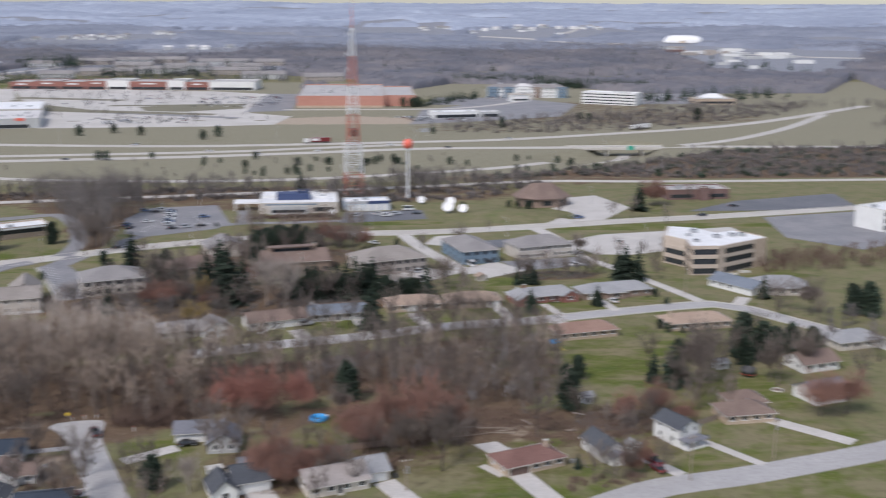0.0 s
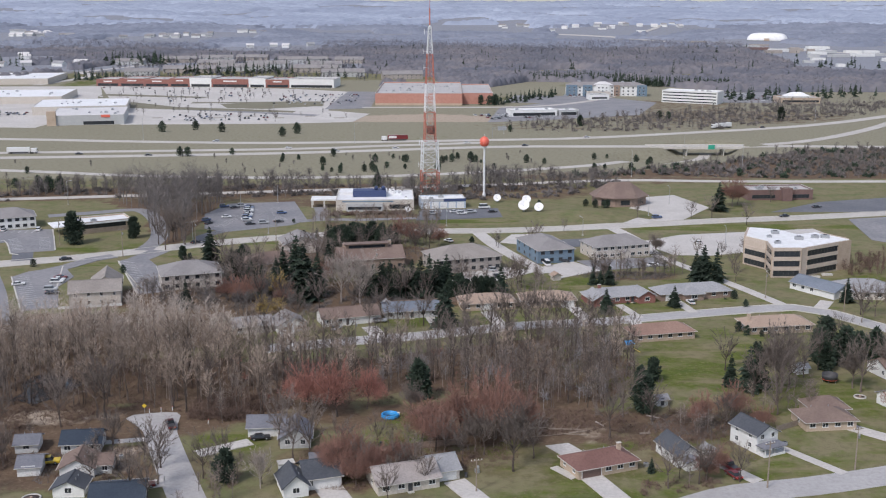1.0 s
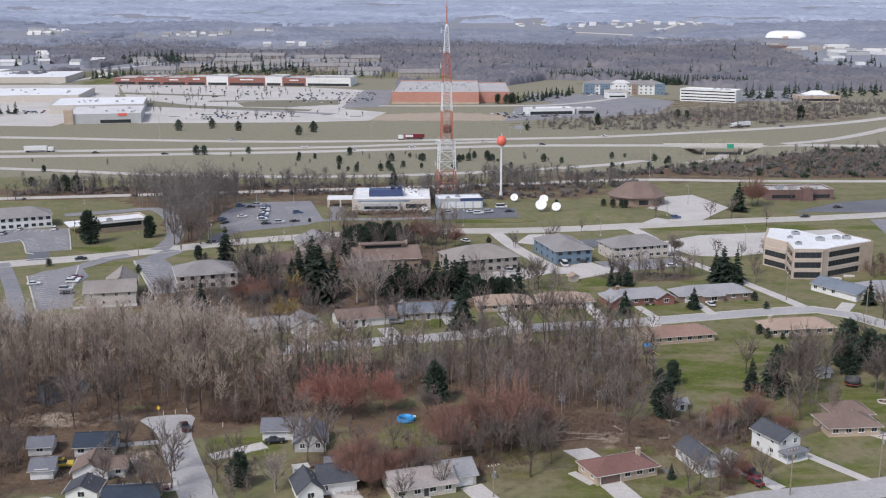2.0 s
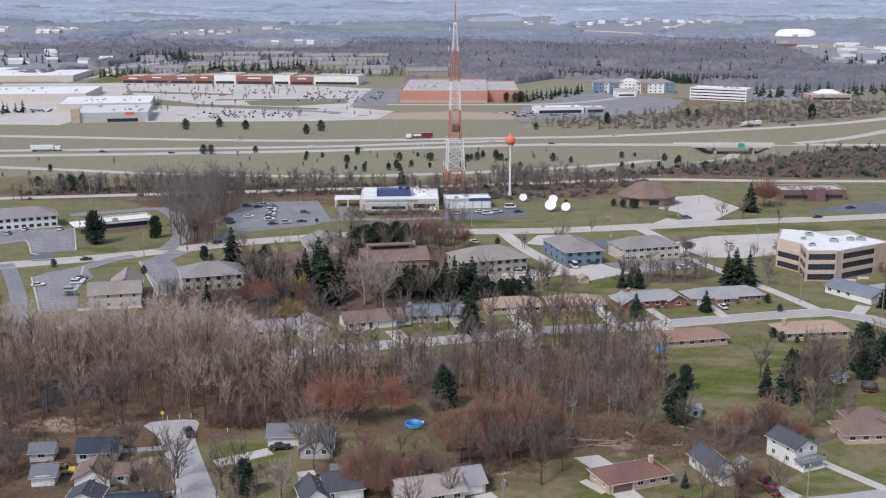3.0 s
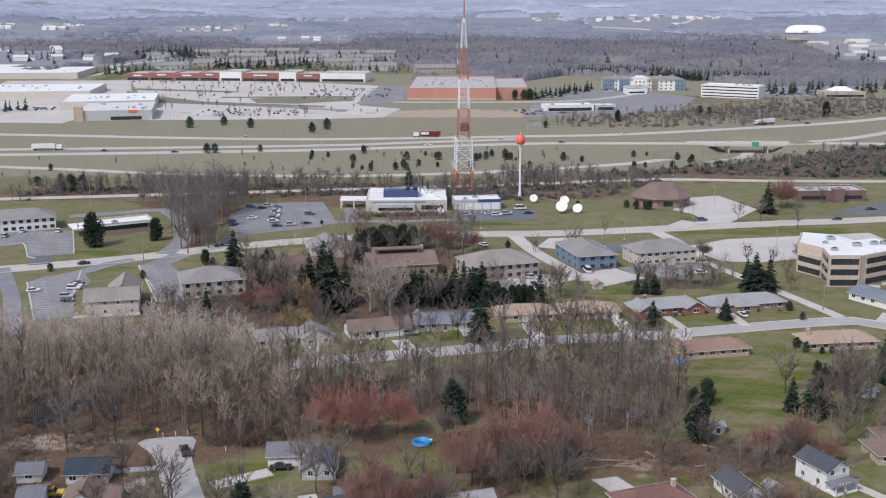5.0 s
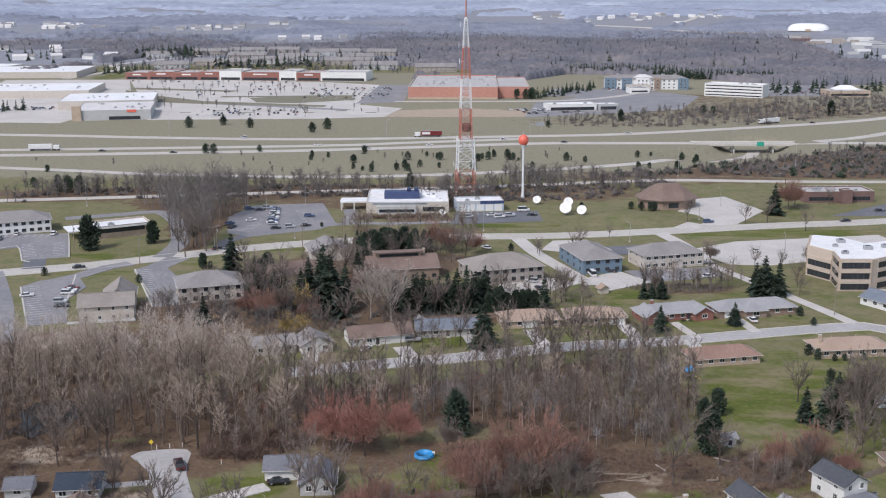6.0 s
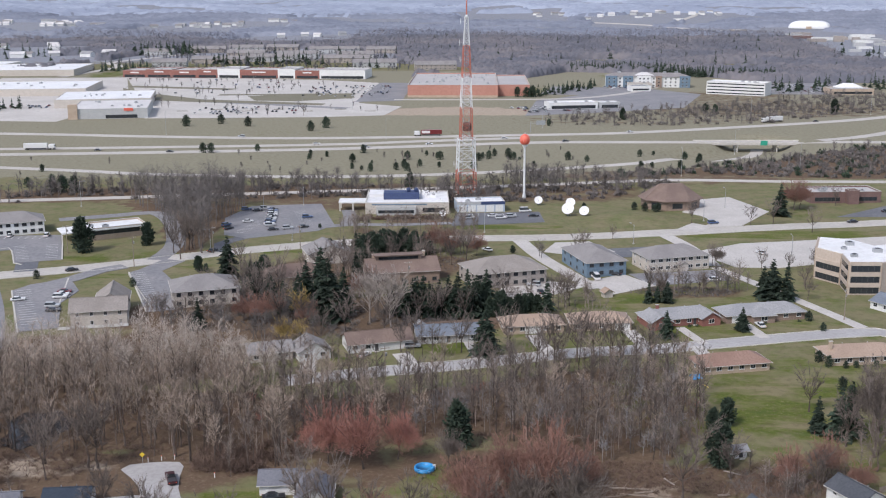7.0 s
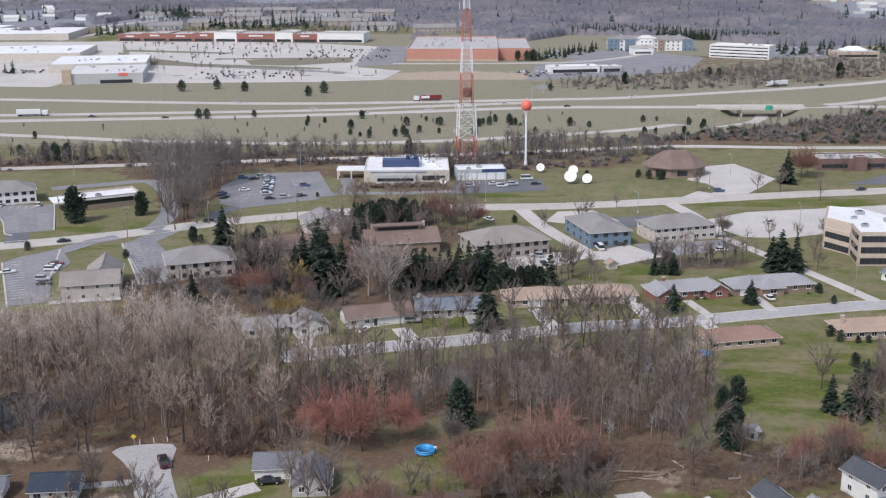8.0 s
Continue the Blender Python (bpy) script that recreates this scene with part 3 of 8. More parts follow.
slab("verge_island", [(-200, 1093), (-150, 1118), (-102, 1120), (-98, 1076), (-150, 1044), (-186, 1052)], 0.2, M["verge"], "broad dry grass island in the shopping centre car park", "grass verge")
slab("verge_island", [(-345, 1190), (-230, 1160), (-225, 1172), (-340, 1208)], 0.2, M["verge"], "dry grass island in the shopping centre car park", "grass verge")
slab("verge_island", [(-160, 1078), (-100, 1070), (-98, 1080), (-158, 1090)], 0.2, M["verge"], "dry grass island in the shopping centre car park", "grass verge")
slab("verge_island", [(-230, 1100), (-100, 1110), (-100, 1120), (-230, 1112)], 0.2, M["verge"], "dry grass island in the shopping centre car park", "grass verge")
for i in range(7):
    ox, oy = -235 + i * 26, 962 + (i % 2) * 14
    slab("verge_island", [(ox, oy), (ox + 9, oy + 1), (ox + 9, oy + 4), (ox, oy + 3)], 0.2, M["verge"], "small planted island in the car park", "grass verge")
# house drives
for a, b, w, mt in (((36.5, 226), (42, 211), 5.2, "drive"), ((29, 231), (33, 225), 2.0, "drive"), ((-40, 246), (-51, 239), 4.0, "drive"), ((7, 224), (12, 214), 5.0, "drive"), ((-20, 222), (-16, 212), 6.0, "drive"),
                    ((81, 244), (92, 227), 2.6, "drive"), ((63, 238), (72, 223), 3.4, "drive"), ((103, 254), (118, 238), 4.5, "drive"), ((-42, 334), (-41, 319), 4.5, "drive"), ((-17, 339), (-13, 327), 5.0, "drive"),
                    ((2, 350), (5, 333), 3.0, "drive"), ((21, 356), (25, 338), 4.5, "drive"), ((50, 361), (53, 344), 4.5, "drive"), ((66, 364), (70, 348), 3.0, "drive"), ((86, 371), (89, 354), 3.4, "drive"),
                    ((138, 368), (132, 358), 4.5, "drive"), ((68, 338), (67, 346), 4.0, "drive"), ((-74, 246), (-64, 248), 2.4, "drive"), ((-55, 224), (-61, 222), 4, "drive")):
    ribbon("drive", (a, b), w, 0.07, M[mt], "pale concrete house drive", "drive", gap=3)
slab("patio", [(28.4, 243), (34, 244.5), (37, 239), (31.5, 237.5)], 0.08, M["drive"], "square of pale concrete on a lawn", "patio")

# kerbs along the main road and the near streets
for pts, off in ((ARTERIAL, 5.2), (ARTERIAL, -5.2), (MID, 3.8), (MID, -3.8)):
    ln = smooth_line(pts, 8)
    side = []
    for i, p in enumerate(ln):
        d = (ln[min(i + 1, len(ln) - 1)] - ln[max(i - 1, 0)]).normalized()
        side.append((p.x - d.y * off, p.y + d.x * off))
    ribbon("kerb", side, 0.35, 0.14, M["kerb"], "pale concrete kerb", "kerb", gap=8)


def bay_lines(x, y, rot, n, gap, length):
    """White parking bay lines, one joined strip of paint per row of bays."""
    bm = bmesh.new()
    for i in range(n):
        add_box(bm, i * gap - 0.13, i * gap + 0.13, 0, length, 0.0, 0.012)
    ob = part("bay_lines", bm, M["paint"], None, "", pose(x, y, 0.2, 0, 0, rot))
    tagged(ob, "white parking bay lines on asphalt", "road marking", kind="structure")


bay_lines(-151, 403, -66.5, 16, 2.8, 5.0)
bay_lines(-131.6, 404, -84, 5, 2.9, -5.0)
bay_lines(-213, 481, 3, 16, 2.9, 5.0)
bay_lines(-177.4, 468.6, -66, 9, 2.8, 4.6)
bay_lines(-161, 473, -71, 9, 2.8, -4.6)
bay_lines(-118.6, 427, -68, 16, 2.8, 5.0)
bay_lines(-90, 495, 78, 16, 2.8, 5.0)
bay_lines(-64, 512, 104, 12, 2.8, 5.0)
bay_lines(62, 414, 14, 9, 2.8, 5.0)
bay_lines(0, 531, 4, 10, 2.8, 5.0)


# freeway bridge over the dipping ramp
def bridge():
    b = thing("freeway_bridge", pose(190, 774.5, 0), "long concrete freeway bridge on dark piers", "bridge")
    part("deck", box(-34, 34, -6.4, 6.4, -1.0, 0.22), M["concrete"], b)
    for y in (-6.1, 6.1):
        part("parapet", box(-35, 35, y - 0.2, y + 0.2, 0.22, 0.9), M["kerb"], b)
    for x in (-8, 18):
        for y in (-4.5, 0, 4.5):
            bm = bmesh.new()
            add_beam(bm, (x, y, -6.2), (x, y, -1.0), 0.55, 0.55, 10)
            part("pier", bm, M["kerb"], b)
        part("cap_beam", box(x - 0.6, x + 0.6, -6, 6, -1.9, -1.1), M["kerb"], b)
    for x in (-33, 33):
        part("abutment", box(x - 1.5, x + 1.5, -6.4, 6.4, -5.0, -0.2), M["street"], b)
    part("road_sign", box(6.5, 11, -6.9, -6.7, -1.0, 2.0), two_tone("green_sign_face", (0.02, 0.3, 0.2), (0.03, 0.34, 0.23), None, 0.5, 2, 0.5), b, "green freeway sign")


bridge()


# ---- buildings ----

def window(parent, x, z, w, h, y, face="front", frame_mat="trim", mullions=1):
    """A window let into a wall: frame, glass and sill. face: front (-y), back (+y), left (-x) or right (+x) at offset y."""
    turn = {"front": 0, "back": 180, "left": -90, "right": 90}[face]
    m = pose(0, 0, 0, 0, 0, turn)
    place = {"front": (x, y), "back": (x, y), "left": (y, x), "right": (y, x)}[face]
    ob = new("window", None)
    ob.empty_display_size = 0.2
    ob.parent = parent
    ob.matrix_basis = pose(place[0], place[1], z) @ m
    bm = bmesh.new()
    t = 0.09
    add_box(bm, -w / 2, w / 2, -0.07, 0.03, h - t, h)
    add_box(bm, -w / 2, w / 2, -0.07, 0.03, 0, t)
    for s in (-1, 1):
        add_box(bm, s * w / 2 - (t if s > 0 else 0), s * w / 2 + (t if s < 0 else 0), -0.07, 0.03, t, h - t)
    for i in range(mullions):
        xm = -w / 2 + w * (i + 1) / (mullions + 1)
        add_box(bm, xm - 0.03, xm + 0.03, -0.06, 0.03, t, h - t)
    part("frame", bm, M[frame_mat], ob)
    part("pane", box(-w / 2 + t, w / 2 - t, -0.025, 0.02, t, h - t), M["glass"], ob)
    part("sill", box(-w / 2 - 0.08, w / 2 + 0.08, -0.14, 0.0, -0.07, -0.003), M[frame_mat], ob)
    return ob


def roof_mesh(w, d, eave, rise, kind, over=0.5, thick=0.22):
    """A pitched roof with overhang and thickness; ridge along x (gable_x, hip) or y (gable_y)."""
    bm = bmesh.new()
    x0, x1, y0, y1 = -over, w + over, -over, d + over
    sl = rise / (min(w, d) / 2 if kind == "hip" else (d / 2 if kind == "gable_x" else w / 2))
    z0 = eave - sl * over
    top = eave + rise
    if kind == "gable_x":
        up = [(x0, y0, z0), (x1, y0, z0), (x1, d / 2, top), (x0, d / 2, top), (x1, y1, z0), (x0, y1, z0)]
        fs = [(0, 1, 2, 3), (3, 2, 4, 5)]
    elif kind == "gable_y":
        up = [(x0, y0, z0), (w / 2, y0, top), (w / 2, y1, top), (x0, y1, z0), (x1, y0, z0), (x1, y1, z0)]
        fs = [(0, 1, 2, 3), (1, 4, 5, 2)]
    else:
        if w >= d:
            a, b = (d / 2, d / 2), (w - d / 2, d / 2)
        else:
            a, b = (w / 2, w / 2), (w / 2, d - w / 2)
        up = [(x0, y0, z0), (x1, y0, z0), (x1, y1, z0), (x0, y1, z0), (*a, top), (*b, top)]
        fs = [(0, 1, 5, 4), (1, 2, 5), (2, 3, 4, 5), (3, 0, 4)] if w >= d else [(0, 1, 4), (1, 2, 5, 4), (2, 3, 5), (3, 0, 4, 5)]
    n = len(up)
    vs = [bm.verts.new(v) for v in up] + [bm.verts.new((v[0], v[1], v[2] - thick)) for v in up]
    seen = {}
    for f in fs:
        bm.faces.new([vs[i] for i in f])
        bm.faces.new([vs[i + n] for i in f[::-1]])
        for i, j in zip(f, f[1:] + f[:1]):
            seen[(i, j)] = 1
    for i, j in seen:
        if (j, i) not in seen:
            bm.faces.new((vs[i + n], vs[j + n], vs[j], vs[i]))
    return bm


def wall_mesh(w, d, eave, rise, kind):
    bm = bmesh.new()
    lo = [bm.verts.new((x, y, -0.3)) for x, y in ((0, 0), (w, 0), (w, d), (0, d))]
    hi = [bm.verts.new((x, y, eave - 0.12)) for x, y in ((0, 0), (w, 0), (w, d), (0, d))]
    for i in range(4):
        j = (i + 1) % 4
        bm.faces.new((lo[i], lo[j], hi[j], hi[i]))
    bm.faces.new(hi)
    if kind == "gable_x":
        for x in (0, w):
            p = [bm.verts.new(v) for v in ((x, 0, eave - 0.12), (x, d, eave - 0.12), (x, d / 2, eave + rise - 0.15))]
            bm.faces.new(p)
    if kind == "gable_y":
        for y in (0, d):
            p = [bm.verts.new(v) for v in ((0, y, eave - 0.12), (w, y, eave - 0.12), (w / 2, y, eave + rise - 0.15))]
            bm.faces.new(p)
    return bm


def wing(house_ob, x, y, w, d, eave, rise, kind, wall, roof, over=0.5, trim=True):
    m = pose(x, y, 0)
    part("wall", wall_mesh(w, d, eave, rise, kind), M[wall], house_ob, "", m)
    r = part("roof", roof_mesh(w, d, eave, rise, kind, over), M[roof], house_ob, "", m)
    if not trim:
        return
    if kind != "hip":
        bm = bmesh.new()
        if kind == "gable_x":
            add_box(bm, -over, w + over, d / 2 - 0.16, d / 2 + 0.16, eave + rise - 0.02, eave + rise + 0.06)
        else:
            add_box(bm, w / 2 - 0.16, w / 2 + 0.16, -over, d + over, eave + rise - 0.02, eave + rise + 0.06)
        part("ridge_cap", bm, M[roof], r)
    sl = rise / (min(w, d) / 2 if kind == "hip" else (d / 2 if kind == "gable_x" else w / 2))
    z = eave - sl * over - 0.12
    if kind in ("gable_x", "hip"):
        for yy in (-over - 0.12, d + over):
            part("gutter", box(-over, w + over, yy, yy + 0.12, z + 0.0, z + 0.11), M["kerb"], r)
    if kind in ("gable_y", "hip"):
        for xx in (-over - 0.12, w + over):
            part("gutter", box(xx, xx + 0.12, -over, d + over, z + 0.0, z + 0.11), M["kerb"], r)


def garage_door(parent, x, y, w, h=2.2, mat="trim", face="front"):
    ob = new("garage_door", None)
    ob.parent = parent
    ob.matrix_basis = pose(x, y, 0, 0, 0, {"front": 0, "right": 90, "left": -90}[face])
    for i in range(4):
        part("panel", box(-w / 2 + 0.03, w / 2 - 0.03, -0.07, 0.02, 0.05 + i * h / 4, (i + 1) * h / 4 + 0.03, 0.012), M[mat], ob)
    bm = bmesh.new()
    for s in (-1, 1):
        add_box(bm, s * w / 2 - 0.08, s * w / 2 + 0.08, -0.1, 0.02, 0, h + 0.1)
    add_box(bm, -w / 2 - 0.08, w / 2 + 0.08, -0.1, 0.02, h + 0.06, h + 0.2)
    part("frame", bm, M["trim"], ob)


def front_door(parent, x, y, mat="dark", face="front"):
    ob = part("door", box(-0.48, 0.48, -0.06, 0.02, 0.15, 2.15, 0.02), M[mat], parent, "", pose(x, y, 0, 0, 0, {"front": 0, "left": -90, "right": 90}[face]))
    part("handle", box(0.34, 0.4, -0.12, -0.06, 1.05, 1.15), M["steel"], ob)
    part("step", box(-0.7, 0.7, -0.9, -0.06, -0.1, 0.15), M["kerb"], ob)


def chimney(parent, x, y, z0, z1, mat="red_wall", w=0.9, d=0.6):
    ob = part("chimney", box(x - w / 2, x + w / 2, y - d / 2, y + d / 2, z0, z1), M[mat], parent)
    part("cap", box(x - w / 2 - 0.08, x + w / 2 + 0.08, y - d / 2 - 0.08, y + d / 2 + 0.08, z1, z1 + 0.12), M["kerb"], ob)


def house(label, x, y, rot, w, d, eave, rise, kind, wall, roof, wins=3, left=2, right=0, door=None, garage=None, storeys=1, stack=None, win_w=1.5, name="house", category="house", vents=2, win_mat="trim", trim=True):
    """A house with its front left corner at x, y; the front runs along rot."""
    h = thing(name, pose(x, y, float(land(x, y)), 0, 0, rot), label, category)
    wing(h, 0, 0, w, d, eave, rise, kind, wall, roof, trim=trim)
    for s in range(storeys):
        z = 0.95 + s * (eave / storeys)
        for i in range(wins):
            wx = w * (i + 0.5) / wins
            if garage and abs(wx - garage[0]) < garage[1] / 2 + 0.8 and s == 0:
                continue
            if door and abs(wx - door) < 1.4 and s == 0:
                continue
            window(h, wx, z, win_w, 1.25, -0.0, "front", win_mat)
        for i in range(left):
            window(h, d * (i + 0.5) / left, z, 1.1, 1.2, 0.0, "left", win_mat)
        for i in range(right):
            window(h, d * (i + 0.5) / right, z, 1.1, 1.2, w, "right", win_mat)
    if door:
        front_door(h, door, 0)
    if garage:
        garage_door(h, garage[0], 0, garage[1], mat=garage[2] if len(garage) > 2 else "trim")
    if stack:
        chimney(h, stack[0], stack[1], eave + 0.2, eave + rise + 1.0, stack[2] if len(stack) > 2 else "red_wall")
    for i in range(vents):
        bm = bmesh.new()
        vx, vy = (w * (0.3 + 0.35 * i), d * 0.72) if kind != "gable_y" else (w * 0.7, d * (0.3 + 0.35 * i))
        zr = eave + rise * 0.55
        add_beam(bm, (vx, vy, zr - 0.5), (vx, vy, zr + 0.55), 0.09, 0.09, 8)
        part("vent_pipe", bm, M["steel"], h)
    return h


# near houses
house("small white house with a navy shingle roof", -81.6, 239.2, 6, 8.6, 7.6, 2.6, 1.8, "gable_x", "white_wall", "roof_navy", 3, 1, 2)
g = house("white gabled house with a brown shingle roof", -77.7, 226.0, 6, 7.2, 7.6, 2.6, 1.9, "gable_y", "white_wall", "roof_brown", 1, 1, 0)
wing(g, 7.2, 1.5, 3.4, 5.6, 2.5, 1.3, "gable_x", "white_wall", "roof_brown")
window(g, 9.2, 0.9, 1.2, 1.2, 1.5)
house("small white garage with a dark roof", -92.2, 239.8, 8, 5.0, 5.8, 2.3, 1.2, "gable_x", "white_wall", "roof_slate", 1, 1, 0, name="garage", category="garage")
house("small white garage with a grey roof", -87.2, 227.2, 8, 4.8, 6.8, 2.3, 1.3, "gable_x", "white_wall", "roof_slate", 0, 1, 0, garage=(2.4, 2.7), name="garage", category="garage")
house("small white gabled house with a dark roof", -76.2, 216.8, 2, 6.4, 5.4, 2.3, 1.5, "gable_y", "white_wall", "roof_charcoal", 1, 1, 0)
house("low house with a wide dark slate roof", -66.6, 210.2, 8, 10.5, 9.0, 2.6, 1.6, "gable_x", "white_wall", "roof_navy", 3, 1, 1, vents=4)
g = house("grey sided house with a grey shingle roof and cross gable", -32.6, 242.0, 4, 7.0, 9, 2.8, 2.2, "gable_y", "grey_wall", "roof_slate", 2, 0, 2, win_w=1.2)
wing(g, -7.9, 7.6, 8.6, 6.5, 2.6, 1.7, "gable_x", "white_wall", "roof_slate")
garage_door(g, -4.4, 7.6, 5.0)
g = house("white house with a dark slate roof and front gable", -28.4, 215.6, 18, 5.2, 7.5, 2.8, 2.2, "gable_y", "white_wall", "roof_charcoal", 1, 1, 0)
wing(g, 5.2, 2.5, 7.6, 8.5, 2.8, 2.3, "gable_x", "white_wall", "roof_charcoal")
window(g, 6.3, 0.9, 0.9, 1.3, 2.5)
garage_door(g, 10.0, 2.5, 4.2)
# white shed-like box behind the house, of unknown use
part("rear_porch", box(0.8, 4.0, 8.6, 10.6, -0.2, 3.9, 0.05), M["white_wall"], g)
part("rear_porch_roof", box(0.6, 4.2, 8.4, 10.8, 3.9, 4.1), M["kerb"], g)
g = house("pale beige house with a faded beige roof", -9.0, 216.8, 19, 13.5, 9.0, 2.6, 2.2, "gable_x", "beige_wall", "roof_beige", 4, 1, 0, door=7.0)
wing(g, 12.6, 2.4, 6.3, 8.0, 2.6, 2.0, "gable_x", "beige_wall", "roof_pale")
garage_door(g, 15.8, 2.4, 4.6)
M["dark_door"] = two_tone("brown_garage_door", (0.14, 0.09, 0.07), (0.17, 0.11, 0.09), None, 0.5, 3, 0.6)
house("tan brick ranch house with a red-brown hip roof", 33.6, 224.3, 22, 14.8, 8.2, 2.5, 1.8, "hip", "tan_wall", "roof_redbrown", 5, 2, 1, garage=(3.2, 4.8, "dark_door"), stack=(12.0, 3.6, "tan_wall"))
g = house("white cottage with a dark slate roof and small porch", 56.3, 230.6, 18, 5.6, 9.6, 2.9, 2.0, "gable_y", "white_wall", "roof_charcoal", 1, 3, 0)
wing(g, 0.8, -2.6, 4.0, 2.6, 2.1, 0.8, "gable_y", "white_wall", "roof_slate", 0.3)
g = house("white two-storey house with a slate roof and front porch", 75.8, 237.8, 26, 6.2, 8.8, 4.7, 1.7, "gable_y", "white_wall", "roof_charcoal", 2, 2, 1, storeys=2, win_w=1.0)
part("porch_roof", roof_mesh(6.0, 2.6, 2.4, 0.8, "hip", 0.3), M["roof_slate"], g, "", pose(0.2, -2.6, 0))
for px in (0.4, 3.2, 6.0):
    part("porch_post", box(px - 0.09, px + 0.09, -2.55, -2.37, 0.0, 2.3), M["trim"], g)
part("porch_floor", box(0.1, 6.3, -2.6, 0, -0.1, 0.45), M["trim"], g)
g = house("brick ranch house with a brown hip roof", 91.6, 251.0, 6, 12.6, 8.6, 2.6, 2.0, "hip", "tan_wall", "roof_brown", 4, 1, 1)
wing(g, 5.0, 7.5, 9.5, 7.5, 2.7, 2.0, "hip", "tan_wall", "roof_brown")
house("white house with a pale weathered roof", 119, 262, 18, 11, 9, 3.0, 2.2, "gable_x", "white_wall", "roof_slate", 3, 1, 1)
house("white bungalow with a rosy brown roof", 126, 287, 16, 12, 9, 2.8, 2.2, "gable_x", "white_wall", "roof_brown", 3, 2, 1)
house("wide house with a pale grey roof", 145, 306, 14, 16, 10, 2.8, 2.2, "hip", "beige_wall", "roof_pale", 4, 2, 1)
# houses along the curved street
g = house("long red brick ranch house with a pale grey roof", 56.6, 363.0, 15, 22.5, 9.0, 2.7, 2.1, "hip", "red_wall", "roof_pale", 6, 2, 1, door=15, stack=(4.5, 4.5))
wing(g, -0.4, -2.6, 6.6, 9.0, 2.7, 1.9, "gable_y", "red_wall", "roof_pale")
window(g, 2.9, 0.9, 1.8, 1.3, -2.6)
wing(g, 16.4, -2.2, 6.0, 8.0, 2.7, 1.7, "gable_y", "red_wall", "roof_pale")
window(g, 19.4, 0.9, 1.8, 1.3, -2.2)
g = house("long grey ranch house with a pale grey roof", 81.0, 368.0, 12, 26, 9.5, 2.7, 2.1, "hip", "brown_wall", "roof_pale", 6, 1, 1, garage=(4.0, 4.5))
wing(g, 8.0, -1.8, 7.0, 8.0, 2.7, 1.8, "hip", "brown_wall", "roof_pale")
window(g, 11.5, 0.8, 2.2, 1.4, -1.8)
house("tan brick ranch house with a tan hip roof", 100.1, 329.2, 8, 21, 9.5, 2.7, 2.0, "hip", "tan_wall", "roof_tan", 6, 1, 1, stack=(1.5, 4.0, "tan_wall"))
house("tan brick ranch house with a rusty tan roof", 63.6, 321.4, 13, 19.5, 8.6, 2.6, 2.0, "hip", "tan_wall", "roof_rust", 6, 1, 1)
house("white ranch house with a blue-grey roof", 130.8, 385.5, -58, 19, 10.0, 2.7, 2.0, "gable_x", "white_wall", "roof_bluegrey", 5, 1, 1, garage=(14, 4.8))
house("big pale house with a wide grey roof", 142.5, 371, -8, 20, 13, 3.0, 3.0, "hip", "beige_wall", "roof_pale", 5, 2, 1)
house("tan ranch house with a tan hip roof", 12.8, 356.4, 8, 18, 10, 2.7, 2.0, "hip", "tan_wall", "roof_tan", 5, 1, 1, garage=(8.5, 4.6))
house("tan ranch house with a tan roof and white garage door", 33.0, 360.0, 4, 18, 10, 2.7, 2.0, "hip", "tan_wall", "roof_tan", 5, 1, 1, garage=(15.3, 4.4))
house("low ranch house with a blue-grey roof", -12.5, 347.2, 9, 18, 9, 2.6, 1.9, "gable_x", "grey_wall", "roof_bluegrey", 5, 1, 1, door=9)
house("ranch house with a brown roof and white garage", -31.5, 338.4, 18, 18.5, 9, 2.8, 2.2, "gable_x", "white_wall", "roof_brown", 5, 1, 1, garage=(15.6, 4.4), door=8.0)
house("small white house with a grey gable", -44.5, 331.2, 22, 9, 9, 2.9, 2.4, "gable_y", "white_wall", "roof_grey", 2, 2, 0)
house("low house with a tan roof among the trees", -58, 330, 18, 12, 8, 2.7, 1.9, "gable_x", "beige_wall", "roof_grey", 3, 1, 0)


def flat_block(b, x, y, w, d, h, wall, roof, parapet=0.6, name="wall"):
    """A flat-roofed block: walls with a parapet and a roof deck let down between them."""
    bm = bmesh.new()
    t = 0.35
    add_box(bm, x, x + w, y, y + t, -0.3, h + parapet)
    add_box(bm, x, x + w, y + d - t, y + d, -0.3, h + parapet)
    add_box(bm, x, x + t, y + t, y + d - t, -0.3, h + parapet)
    add_box(bm, x + w - t, x + w, y + t, y + d - t, -0.3, h + parapet)
    wl = part(name, bm, M[wall], b)
    part("coping", poly_ring(x - 0.06, x + w + 0.06, y - 0.06, y + d + 0.06, t + 0.12, h + parapet, 0.1), M["kerb"], wl)
    part("roof", box(x + t, x + w - t, y + t, y + d - t, h - 0.3, h), M[roof], b)


def poly_ring(x0, x1, y0, y1, t, z, th):
    bm = bmesh.new()
    add_box(bm, x0, x1, y0, y0 + t, z, z + th)
    add_box(bm, x0, x1, y1 - t, y1, z, z + th)
    add_box(bm, x0, x0 + t, y0 + t, y1 - t, z, z + th)
    add_box(bm, x1 - t, x1, y0 + t, y1 - t, z, z + th)
    return bm


